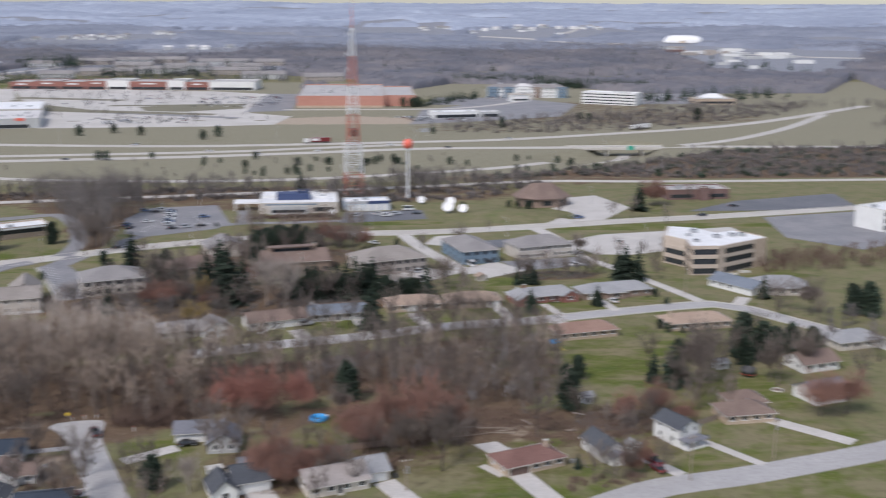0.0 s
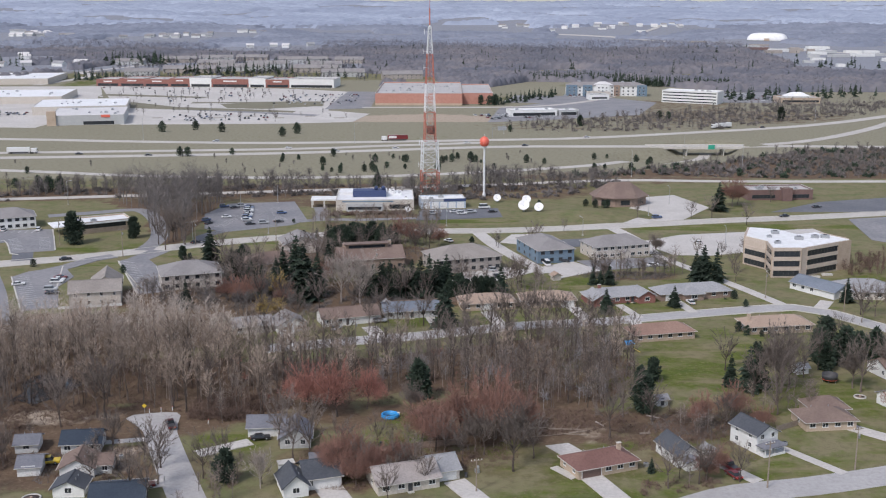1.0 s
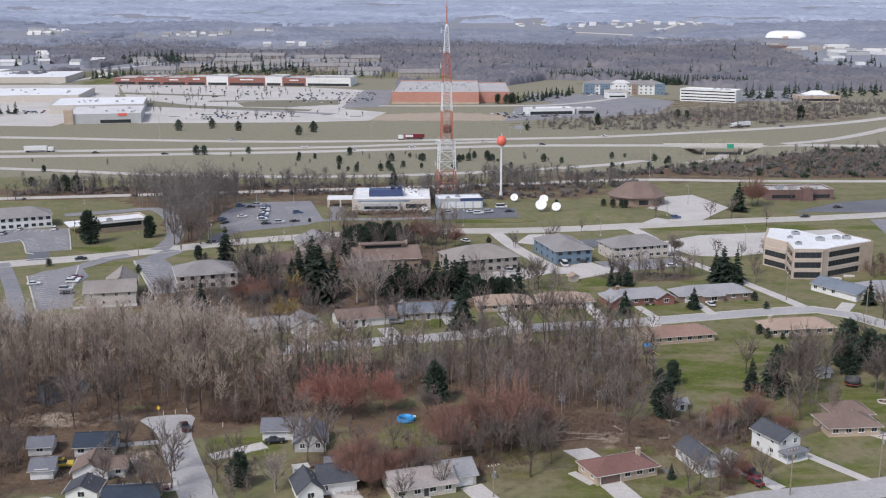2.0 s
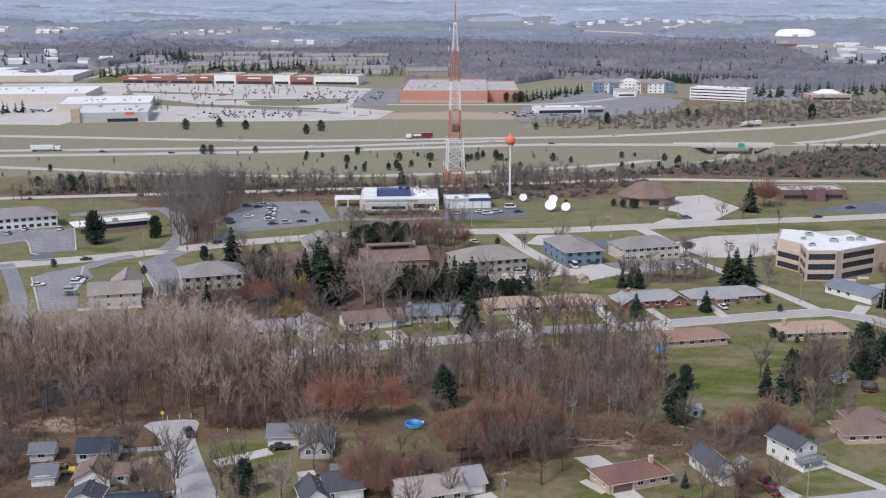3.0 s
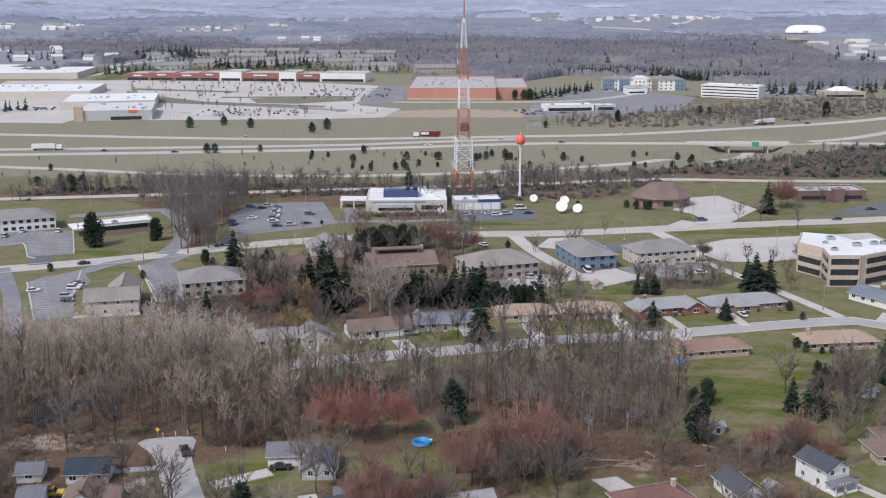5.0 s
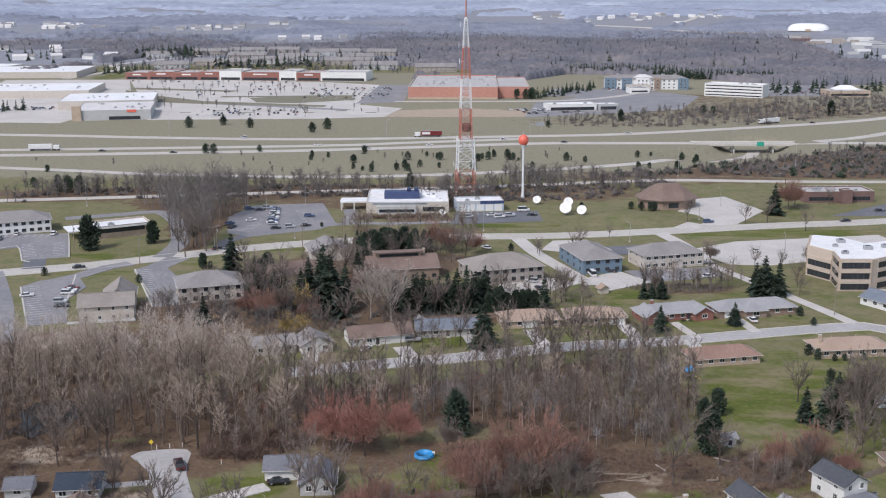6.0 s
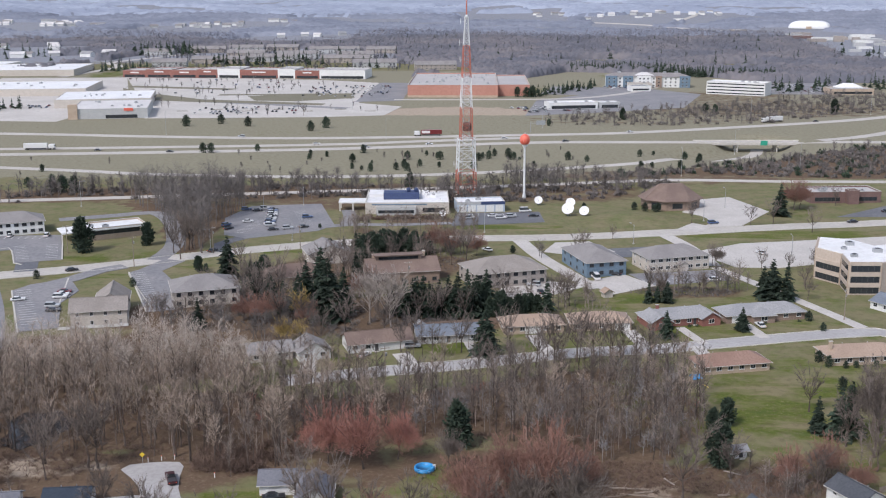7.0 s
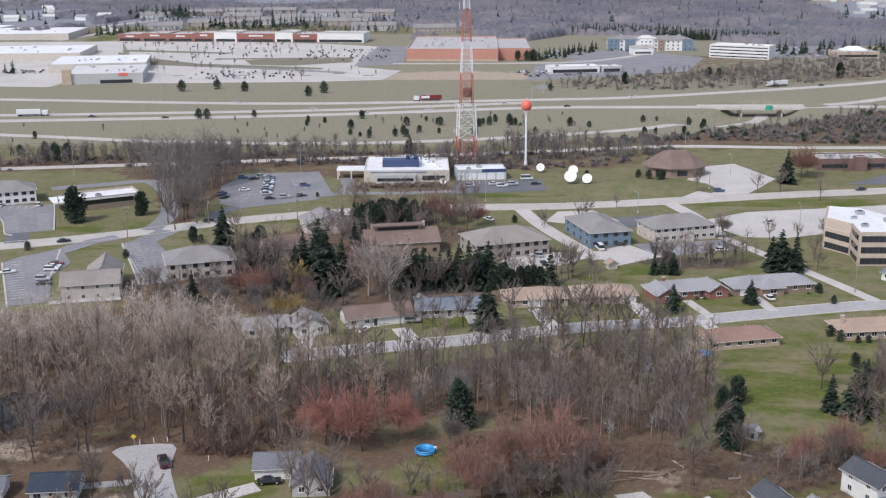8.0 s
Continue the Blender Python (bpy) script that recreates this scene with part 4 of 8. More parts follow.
def roof_units(b, x0, x1, y0, y1, z, n, seed, mat="steel"):
    rnd = random.Random(seed)
    for i in range(n):
        x, y = rnd.uniform(x0, x1), rnd.uniform(y0, y1)
        s = rnd.uniform(0.7, 1.5)
        u = part("roof_unit", box(x - s, x + s, y - s * 0.7, y + s * 0.7, z - 0.05, z + s * 0.9, 0.05), M[mat], b)
        part("fan", box(x - s * 0.5, x + s * 0.5, y - s * 0.4, y + s * 0.4, z + s * 0.9, z + s * 0.9 + 0.15, 0.04), M["dark"], u)


def ribbon_window(b, x0, x1, y, z, h, face="front", panes=6, name="window"):
    """A long band of dark glass with thin frames."""
    turn = {"front": 0, "left": -90, "right": 90}[face]
    ob = new(name, None)
    ob.parent = b
    ob.matrix_basis = pose(x0, y, z) if face == "front" else pose(y, x0, z, 0, 0, turn) if face == "right" else pose(y, x1, z, 0, 0, turn)
    w = x1 - x0
    for i in range(panes):
        part("pane", box(w * i / panes + 0.05, w * (i + 1) / panes - 0.05, -0.05, 0.02, 0.06, h - 0.06), M["glass"], ob)
    bm = bmesh.new()
    add_box(bm, 0, w, -0.09, 0.02, -0.06, 0.06)
    add_box(bm, 0, w, -0.09, 0.02, h - 0.06, h + 0.06)
    for i in range(panes + 1):
        add_box(bm, w * i / panes - 0.05, w * i / panes + 0.05, -0.08, 0.02, 0.06, h - 0.06)
    part("frame", bm, M["dark"], ob)


# three-storey office block with a white roof
def edge_pose(a, c):
    return pose(a[0], a[1], 0, 0, 0, math.degrees(math.atan2(c[1] - a[1], c[0] - a[0]))), math.hypot(c[0] - a[0], c[1] - a[1])


def office():
    b = thing("office_block", pose(128.8, 401.0, 0), "three-storey tan concrete office block with dark window bands and white roof", "office building")
    plan = [(0, 0), (10.8, 0), (34.5, 14.8), (26, 28.4), (17, 24.5), (12, 35), (2, 39), (-4.2, 22.2), (1.6, 12.6)]
    part("wall", poly_prism(plan, -0.3, 11.0), M["tan_concrete"], b)
    cx, cy = 11, 18
    part("roof", poly_prism([(cx + (x - cx) * 0.965, cy + (y - cy) * 0.965) for x, y in plan], 10.9, 11.25), M["flat_white"], b, "bright white roof membrane")
    for (a, c), z0s, lo, hi, n in ((plan[0:2], (0.6, 4.3, 8.0), 0.06, 0.94, 5), (plan[1:3], (0.6, 4.3, 7.8), 0.12, 0.72, 9), (plan[7:9], (0.6, 4.3), 0.05, 0.95, 6), ((plan[6], plan[7]), (0.6, 4.3, 8.0), 0.1, 0.9, 7), ((plan[8], plan[0]), (0.6, 4.3, 8.0), 0.1, 0.9, 5), ((plan[2], plan[3]), (0.6, 4.3, 8.0), 0.1, 0.9, 6)):
        m, ln = edge_pose(a, c)
        side = new("facade", None)
        side.parent = b
        side.matrix_basis = m
        for z in z0s:
            ribbon_window(side, ln * lo, ln * hi, -0.02, z, 2.0, "front", n)
            part("spandrel", box(ln * lo - 0.4, ln * hi + 0.4, -0.35, -0.01, z + 2.1, z + 3.4), M["tan_concrete"], side)
        part("pier", box(ln * hi + 0.5, ln - 0.05, -0.3, -0.01, -0.2, 11.1), M["tan_wall"], side)
    roof_units(b, 3, 9, 6, 30, 11.25, 6, 4)
    roof_units(b, 14, 26, 10, 20, 11.25, 4, 5)
    for x in (14, 20):
        part("planter", box(x, x + 4, -2.2 + (x - 12) * 0.6, -1.0 + (x - 12) * 0.6, -0.1, 0.7, 0.05), M["kerb"], b)


M["tan_concrete"] = two_tone("tan_precast_concrete", (0.46, 0.38, 0.31), (0.52, 0.44, 0.37), (0.4, 0.33, 0.27), 0.12, 1.2, 0.9)
office()


def block(label, x, y, rot, w, d, h, wall, roof, bands=(), units=3, name="building", category="building", seed=1, parapet=0.6):
    b = thing(name, pose(x, y, float(land(x, y)), 0, 0, rot), label, category)
    flat_block(b, 0, 0, w, d, h, wall, roof, parapet)
    for x0, x1, z, hh, n in bands:
        ribbon_window(b, x0, x1, 0, z, hh, "front", n)
    if units:
        roof_units(b, w * 0.1, w * 0.9, d * 0.15, d * 0.85, h, units, seed)
    return b


M["flat_pale"] = two_tone("pale_gravel_roof", (0.56, 0.54, 0.53), (0.62, 0.61, 0.59), (0.48, 0.46, 0.45), 0.05, 0.5, 0.95)
# two-storey walk-up buildings
g = house("two-storey pale apartment house with a grey hip roof", 67.6, 429.6, 17, 24, 14, 5.4, 3.0, "hip", "beige_wall", "roof_grey", 8, 3, 2, door=13, storeys=2, name="apartment_building", category="apartment building", win_w=1.8)
wing(g, 11.4, -1.6, 3.4, 2.2, 2.7, 1.0, "gable_y", "beige_wall", "roof_grey", 0.3)
g = house("blue sided two-storey building with a grey roof", 44.4, 422.8, 15, 15, 25, 5.6, 3.0, "hip", "blue_wall", "roof_grey", 4, 4, 2, storeys=2, name="office_building", category="building", win_w=1.6, win_mat="dark")
house("two-storey taupe condominium with a grey-brown hip roof", 5.0, 406.3, 19, 26, 17, 5.6, 3.6, "hip", "taupe_wall", "roof_taupe", 8, 3, 2, storeys=2, name="condominium", category="apartment building", win_w=1.6, win_mat="dark")
g = house("brown wooden lodge building with a stepped brown roof", -31.9, 411.0, 12, 25, 14, 4.6, 3.4, "gable_x", "brown_wall", "roof_brown", 7, 2, 1, storeys=1, name="lodge", category="building", win_mat="dark", stack=(3.0, 8.6, "tan_wall"))
part("clerestory", box(3.5, 19.5, 5.6, 8.4, 5.6, 9.0), M["brown_wall"], g)
part("upper_roof", box(2.8, 20.2, 4.8, 9.0, 9.0, 9.3), M["roof_brown"], g)
ribbon_window(g, 4.5, 18.5, 5.6, 7.6, 1.0, "front", 8)
chimney(g, 20.6, 7.2, 5.0, 9.8, "tan_wall")
g = house("pale two-storey chapel house with a weathered grey-brown roof", -117.7, 361.1, 13, 16.5, 10, 5.4, 2.8, "gable_x", "beige_wall", "roof_taupe", 4, 1, 1, storeys=2, name="chapel", category="church", win_w=1.0)
wing(g, 6.6, 7.0, 9.6, 15, 5.4, 3.4, "gable_y", "beige_wall", "roof_taupe", 0.6)
house("two-storey pale building with a grey hip roof", -92, 383, 18, 21, 16, 5.6, 3.2, "hip", "beige_wall", "roof_grey", 6, 3, 1, storeys=2, name="apartment_building", category="apartment building", win_w=1.4, win_mat="dark")
house("brown brick house with a brown roof behind spruces", -66, 404, 18, 22, 12, 4.6, 3.0, "hip", "tan_wall", "roof_brown", 5, 2, 1)
house("house with a grey roof behind spruces", -56, 440, 18, 16, 14, 4.2, 3.0, "gable_y", "beige_wall", "roof_grey", 3, 2, 1)
house("two-storey pale building with a wide grey hip roof", -214.5, 477, 24, 44, 15, 5.6, 3.2, "hip", "white_wall", "roof_grey", 14, 3, 2, storeys=2, name="apartment_building", category="apartment building", win_mat="dark", win_w=1.8)
g = block("low building with a white flat roof and dark eaves", -152, 479, 30, 25, 14, 4.4, "tan_wall", "flat_white", ((0.5, 22, 2.2, 1.9, 8),), 3, seed=7)
part("eaves", box(-1.2, 26.2, -1.4, 0, 4.1, 4.6), M["dark"], g)
part("fascia", box(-1.4, 26.4, -1.55, -1.4, 4.3, 5.0), M["trim"], g)
part("canopy", box(-8.5, -0.4, 2, 14, 3.4, 3.9), M["flat_white"], g)
block("dark bungalow with a flat roof", -160, 352, 20, 12, 22, 3.4, "brown_wall", "flat_grey", (), 1, seed=8)


# television station with white roof, blue roof screen and garages
def station():
    b = thing("station_building", pose(-48, 533, 0, 0, 0, 2), "low station building with white flat roof and blue roof screen", "station building")
    flat_block(b, 5, 2, 38, 31, 4.8, "beige_wall", "flat_white", 0.4)
    flat_block(b, 10, -1.0, 18, 3.0, 3.4, "grey_wall", "flat_white", 0.3)
    part("blue_fascia", box(8, 33, 1.85, 1.98, 4.1, 4.7), M["blue_wall"], b, "grey-blue fascia")
    part("roof_screen", box(13, 29.5, 12, 19, 4.8, 8.0, 0.1), M["blue_box"], b, "navy blue roof screen")
    part("raised_roof", box(6, 30, 19.5, 31, 4.8, 6.0, 0.05), M["flat_white"], b)
    for x in (24.5, 28.0):
        part("roof_fan", lathe([(0.01, 0), (0.9, 0.0), (1.0, 1.4), (0.6, 1.8), (0.01, 1.9)], 12), M["blue_box"], b, "", pose(x, 15, 8.0))
    part("porch_roof", box(-7.5, 5, 9, 18, 3.7, 4.5, 0.06), M["flat_white"], b)
    for x, y in ((-7.0, 9.6), (-7.0, 17.4), (-1, 9.6)):
        part("porch_column", box(x - 0.35, x + 0.35, y - 0.35, y + 0.35, -0.1, 3.7), M["kerb"], b)
    ribbon_window(b, 11, 27, -1.0, 1.0, 1.3, "front", 8)
    ribbon_window(b, 31, 41, 2.0, 0.8, 2.0, "front", 5)
    roof_units(b, 32, 41, 6, 28, 4.8, 6, 11, "dish")
    a = thing("garage_annex", pose(-1.5, 539, 0, 0, 0, 7), "garage annex with white doors and a blue fascia", "garage")
    flat_block(a, 0, 0, 22, 12, 4.4, "pale_blue", "flat_white", 0.4)
    for i in range(5):
        garage_door(a, 2.6 + i * 4.2, 0, 3.3, 3.1)
    part("fascia", box(-0.1, 11.0, -0.16, -0.01, 3.6, 4.9), M["grey_wall"], a, "grey fascia")
    part("blue_fascia", box(11.0, 22.1, -0.18, -0.01, 3.5, 4.9), M["blue_box"], a, "blue fascia")
    roof_units(a, 3, 19, 3, 9, 4.4, 2, 12)


station()


def brown_hall():
    """Polygonal hall with a broad faceted brown roof."""
    b = thing("brown_hall", pose(98, 554, float(land(98, 554)), 0, 0, 8), "faceted brown hall with a broad brown shingle roof", "hall")
    bm = bmesh.new()
    n = 8
    ring = [(13.8 * math.cos((k + 0.5) * math.tau / n), 11.5 * math.sin((k + 0.5) * math.tau / n)) for k in range(n)]
    part("wall", poly_prism(ring, -0.5, 5.0), M["brown_wall"], b)
    big = [bm.verts.new((x * 1.12, y * 1.12, 4.6)) for x, y in ring]
    low = [bm.verts.new((x * 1.12, y * 1.12, 4.3)) for x, y in ring]
    top = [bm.verts.new((x * 0.42, y * 0.06, 11.0)) for x, y in ring]
    for k in range(n):
        j = (k + 1) % n
        bm.faces.new((big[k], big[j], top[j], top[k]))
        bm.faces.new((low[k], low[j], big[j], big[k]))
    bm.faces.new(top)
    bm.faces.new(low[::-1])
    part("roof", bm, M["roof_brown"], b)
    for k in (4, 5, 6, 7):
        a, c = Vector((*ring[k], 0)), Vector((*ring[(k + 1) % n], 0))
        mid, d = (a + c) / 2, c - a
        w = new("window", None)
        w.parent = b
        w.matrix_basis = pose(mid.x, mid.y, 1.0, 0, 0, math.degrees(math.atan2(d.y, d.x)))
        part("frame", box(-2.4, 2.4, -0.1, 0.05, 0, 2.4), M["dark"], w)
        for i in range(3):
            part("pane", box(-2.2 + i * 1.5, -0.8 + i * 1.5, -0.13, 0.0, 0.2, 2.2), M["glass"], w)


brown_hall()
block("low dark brick office with a flat roof", 166, 562, 4, 34, 16, 4.8, "maroon_wall", "flat_grey", ((2, 14, 1.0, 1.8, 6), (20, 32, 1.0, 1.8, 6)), 4, seed=13)
block("brick stair tower of the low office", 183, 559.5, 4, 5, 5, 6.2, "maroon_wall", "flat_grey", (), 0)
block("modern white office with dark window bands", 240, 474, 25, 30, 16, 9.5, "white_wall", "flat_white", ((1, 29, 1.0, 1.8, 10), (1, 29, 4.2, 1.8, 10), (1, 29, 7.4, 1.5, 10)), 3, seed=14)

# shopping centre and far offices
g = block("grey cinema with a pale flat roof and a red sign", -303, 904, 12, 58, 70, 7.6, "grey_wall", "flat_pale", ((26, 50, 0.4, 2.6, 8),), 8, "cinema", "cinema", 15, 0.3)
part("sign", box(40, 47, -0.4, -0.05, 6.0, 8.2, 0.1), M["tank_red"], g, "red sign panel")
part("tower", box(-2, 5, -1.5, 3, -0.3, 11.5), M["tan_wall"], g)
block("long grey store with a pale roof", -345, 985, 12, 80, 80, 7.0, "beige_wall", "flat_white", (), 9, "store", "store", 16, 0.3)
block("wide store with a white roof", -470, 1085, 8, 115, 95, 6.5, "beige_wall", "flat_white", (), 9, "store", "store", 17, 0.3)
block("wide store with a bright white roof", -610, 1330, 6, 160, 110, 6.5, "beige_wall", "flat_white", (), 9, "store", "store", 18, 0.3)
x = -386.0
y = 1322.0
for i, (w, wl, h) in enumerate(((28, "red_wall", 7.5), (30, "red_wall", 8.5), (30, "red_wall", 8.0), (24, "red_wall", 9.0), (26, "white_wall", 9.8), (44, "red_wall", 8.8), (20, "white_wall", 10), (28, "red_wall", 8.6), (52, "white_wall", 9.2))):
    b = block("strip mall shop with a pale roof and sign band", x, y, -6, w, 42, h, wl, "flat_grey", ((2, w - 2, 0.4, 2.8, 6),), 3, "shop", "shop", 20 + i)
    b["group"] = "shops of the strip mall"
    part("sign_band", box(w * 0.32, w * 0.68, -0.3, -0.05, h - 2.6, h - 1.2), M["trim"], b)
    x += w * math.cos(radians(-6))
    y += w * math.sin(radians(-6))
g = block("vast red brick store with a gravel roof", -48.5, 1082, -1, 84, 150, 10.6, "store_brick", "flat_grey", (), 30, "store", "store", 31, 0.9)
flat_block(g, 84.2, 16, 30, 120, 9.8, "store_brick", "flat_grey", 0.8)
part("base_course", box(-0.1, 84.1, -0.16, -0.01, -0.2, 2.0), M["tan_wall"], g)
block("low white car dealer with a flat roof", 75, 976, 10, 42, 18, 5.0, "white_wall", "flat_white", ((2, 40, 0.5, 2.6, 9),), 3, "car_dealer", "shop", 32)
block("low grey car dealer wing", 118, 984, 10, 18, 16, 4.5, "grey_wall", "flat_white", ((2, 16, 0.5, 2.6, 4),), 1, "car_dealer", "shop", 33)
def hotel():
    """Three storeys of white and grey-blue bays under a low grey hip roof, with a raised lobby roof and an entrance canopy."""
    h = thing("hotel", pose(150, 1190, float(land(150, 1190)), 0, 0, -4), "three-storey white and blue-grey hotel with a grey roof", "hotel")
    wing(h, 0, 0, 84, 20, 11.0, 3.4, "hip", "white_wall", "roof_grey", 0.8, False)
    for x0, x1, wl in ((-0.6, 11, "blue_wall"), (17, 27, "blue_wall"), (31, 45, "white_wall"), (50, 56, "brown_wall"), (74, 84.6, "blue_wall")):
        part("bay", box(x0, x1, -1.6, 0.4, -0.2, 11.6), M[wl], h, "projecting clad bay")
    for k, x in enumerate((3, 8, 14, 20, 24, 34, 38, 42, 48, 53, 60, 65, 70, 77, 81)):
        y = -1.6 if x < 11 or 17 < x < 27 or 31 < x < 45 or 50 < x < 56 or x > 74 else 0.0
        for z in (1.2, 4.7, 8.1):
            window(h, x, z, 1.7, 1.5, y, "front", "grey_wall")
    wing(h, 29, 3, 19, 13, 12.4, 2.4, "hip", "white_wall", "flat_pale", 0.8, False)
    part("entrance_canopy", box(28, 46, -14, -1.6, 4.0, 4.9, 0.05), M["trim"], h)
    for x in (29, 45):
        for y in (-13.4, -8):
            part("canopy_post", box(x - 0.4, x + 0.4, y - 0.4, y + 0.4, -0.2, 4.0), M["tan_wall"], h)
    for x in (12, 58, 70):
        part("roof_unit", box(x, x + 3, 8.6, 11.4, 13.6, 15.4, 0.05), M["steel"], h)


hotel()
block("low white service lodge beside the hotel", 168, 1140, 8, 20, 14, 5, "white_wall", "roof_bluegrey", ((2, 18, 1.2, 1.6, 5),), 1, seed=38)
g = block("white office with bands of windows", 236.6, 1118, -30, 56, 22, 11.5, "white_wall", "flat_white", tuple((1, 55, z, 0.95, 14) for z in (1.0, 3.9, 6.8, 9.7)), 5, "office_building", "office building", 35)
block("low brick building with a white hipped roof", 352, 1104, 0, 40, 26, 5, "tan_wall", "flat_grey", ((2, 38, 1, 2, 8),), 0, "building", "building", 36)
house("white pavilion roof above a low brick building", 360, 1112, 0, 24, 14, 6.5, 3.5, "hip", "white_wall", "flat_white", 4, 1, 1, name="pavilion", category="building")
block("low service building with a grey roof", 172, 1168, 8, 22, 14, 5, "beige_wall", "flat_grey", (), 2, seed=37)


def sports_dome(x, y):
    b = thing("sports_dome", pose(x, y, float(land(x, y)), 0, 0, -20), "long white air-supported sports dome", "sports hall")
    bm = bmesh.new()
    rows = []
    for i in range(9):
        a = i / 8 * math.pi / 2
        k = math.cos(a) ** 0.45
        rows.append([bm.verts.new((46 * k * math.copysign(abs(math.cos(t)) ** 0.5, math.cos(t)), 26 * k * math.copysign(abs(math.sin(t)) ** 0.5, math.sin(t)), 17 * math.sin(a) ** 0.9)) for t in np.linspace(0, math.tau, 37)[:-1]])
    for lo, hi in zip(rows, rows[1:]):
        for j in range(36):
            bm.faces.new((lo[j], lo[(j + 1) % 36], hi[(j + 1) % 36], hi[j]))
    bmesh.ops.remove_doubles(bm, verts=bm.verts, dist=0.01)
    part("skin", bm, M["flat_white"], b)
    part("entrance", box(-6, 6, -29, -25, -0.3, 5), M["tan_wall"], b)


sports_dome(800, 2640)


# ---- the broadcast tower ----
def broadcast_tower(x, y):
    tw = thing("broadcast_tower", pose(x, y, 0, 0, 0, 8), "tall red and white banded lattice broadcast tower", "tower")
    levels = ((0, 9.2), (11.7, 8.6), (27.5, 7.6), (42.8, 5.2), (57.4, 4.2), (72.7, 2.9), (86.4, 1.4))
    for k in range(6):
        (z0, w0), (z1, w1) = levels[k], levels[k + 1]
        if k == 2:
            w0 = 5.8
        sec = new("section", None)
        sec.parent = tw
        sec["label"] = ("red" if k % 2 == 0 else "white") + " painted lattice section"
        paint = M["tower_red" if k % 2 == 0 else "tower_white"]
        leg_r = (0.32, 0.29, 0.24, 0.21, 0.18, 0.15)[k]
        corners = ((-1, -1), (1, -1), (1, 1), (-1, 1))
        for cx, cy in corners:
            bm = bmesh.new()
            add_beam(bm, (cx * w0 / 2, cy * w0 / 2, z0), (cx * w1 / 2, cy * w1 / 2, z1), leg_r, leg_r * 0.92, 8)
            part("leg", bm, paint, sec)
        n = (2, 3, 4, 5, 6, 6)[k]
        for i in range(n):
            za, zb = z0 + (z1 - z0) * i / n, z0 + (z1 - z0) * (i + 1) / n
            wa, wb = (w0 + (w1 - w0) * j / n for j in (i, i + 1))
            r = (0.15, 0.15, 0.12, 0.11, 0.1, 0.09)[k]
            for (ax, ay), (bx, by) in zip(corners, corners[1:] + corners[:1]):
                for name, p, q, rr in (("strut", (ax * wb / 2, ay * wb / 2, zb), (bx * wb / 2, by * wb / 2, zb), r), ("brace", (ax * wa / 2, ay * wa / 2, za), (bx * wb / 2, by * wb / 2, zb), r * 0.7), ("brace", (bx * wa / 2, by * wa / 2, za), (ax * wb / 2, ay * wb / 2, zb), r * 0.7)):
                    bm = bmesh.new()
                    add_beam(bm, p, q, rr)
                    part(name, bm, paint, sec)
    bm = bmesh.new()
    add_beam(bm, (0, 0, 86.0), (0, 0, 96), 0.35, 0.3, 8)
    add_beam(bm, (0, 0, 96), (0, 0, 105), 0.14, 0.08, 8)
    part("mast", bm, M["tower_red"], tw, "thin red top mast")
    part("top_collar", lathe([(0.01, 0), (0.75, 0), (0.75, 1.2), (0.4, 1.9), (0.01, 2.0)], 12), M["tower_white"], tw, "", pose(0, 0, 85.4))
    bm = bmesh.new()
    for s in (-1, 1):
        add_beam(bm, (-4.4, s * 4.1, 27.5), (4.4, s * 4.1, 27.5), 0.2)
        add_beam(bm, (s * 4.1, -4.4, 27.5), (s * 4.1, 4.4, 27.5), 0.2)
        add_beam(bm, (-4.4, s * 4.3, 28.7), (4.4, s * 4.3, 28.7), 0.09)
    for i in range(9):
        add_beam(bm, (-4.0 + i, -4.0, 27.45), (-4.0 + i, 4.0, 27.45), 0.09)
    part("platform", bm, M["tower_white"], tw)
    part("equipment_drum", lathe([(0.01, 0), (1.9, 0), (2.1, 0.4), (2.1, 3.6), (1.8, 4.1), (0.01, 4.2)], 16), M["roof_redbrown"], tw, "dark red equipment drum", pose(0.4, 0, 31.5))
    for z, a in ((84.0, 200), (74, 190), (66, 210), (27, 180), (15, 170)):
        bm = bmesh.new()
        add_beam(bm, (0, 0, 0), (2.6, 0, 0), 0.1)
        add_beam(bm, (2.4, 0, -1.2), (2.4, 0, 1.6), 0.12, 0.12, 6)
        w = 0.7 + (86 - z) * 0.04
        part("side_antenna", bm, M["tower_white"], tw, "", pose(w * math.cos(radians(a)), w * math.sin(radians(a)), z, 0, 0, a))
    for cx, cy in ((-1, -1), (1, -1), (1, 1), (-1, 1)):
        part("footing", box(cx * 4.6 - 0.9, cx * 4.6 + 0.9, cy * 4.6 - 0.9, cy * 4.6 + 0.9, -0.4, 0.7, 0.08), M["kerb"], tw)
    bm = bmesh.new()
    for s in (-0.25, 0.25):
        add_beam(bm, (1.2 + s, -3.5, 0), (0.6 + s, -1.0, 86), 0.05)
    add_beam(bm, (-1.5, 3.0, 0), (-0.4, 0.8, 86), 0.16)
    part("cable_ladder", bm, M["steel"], tw)


broadcast_tower(2.8, 586)


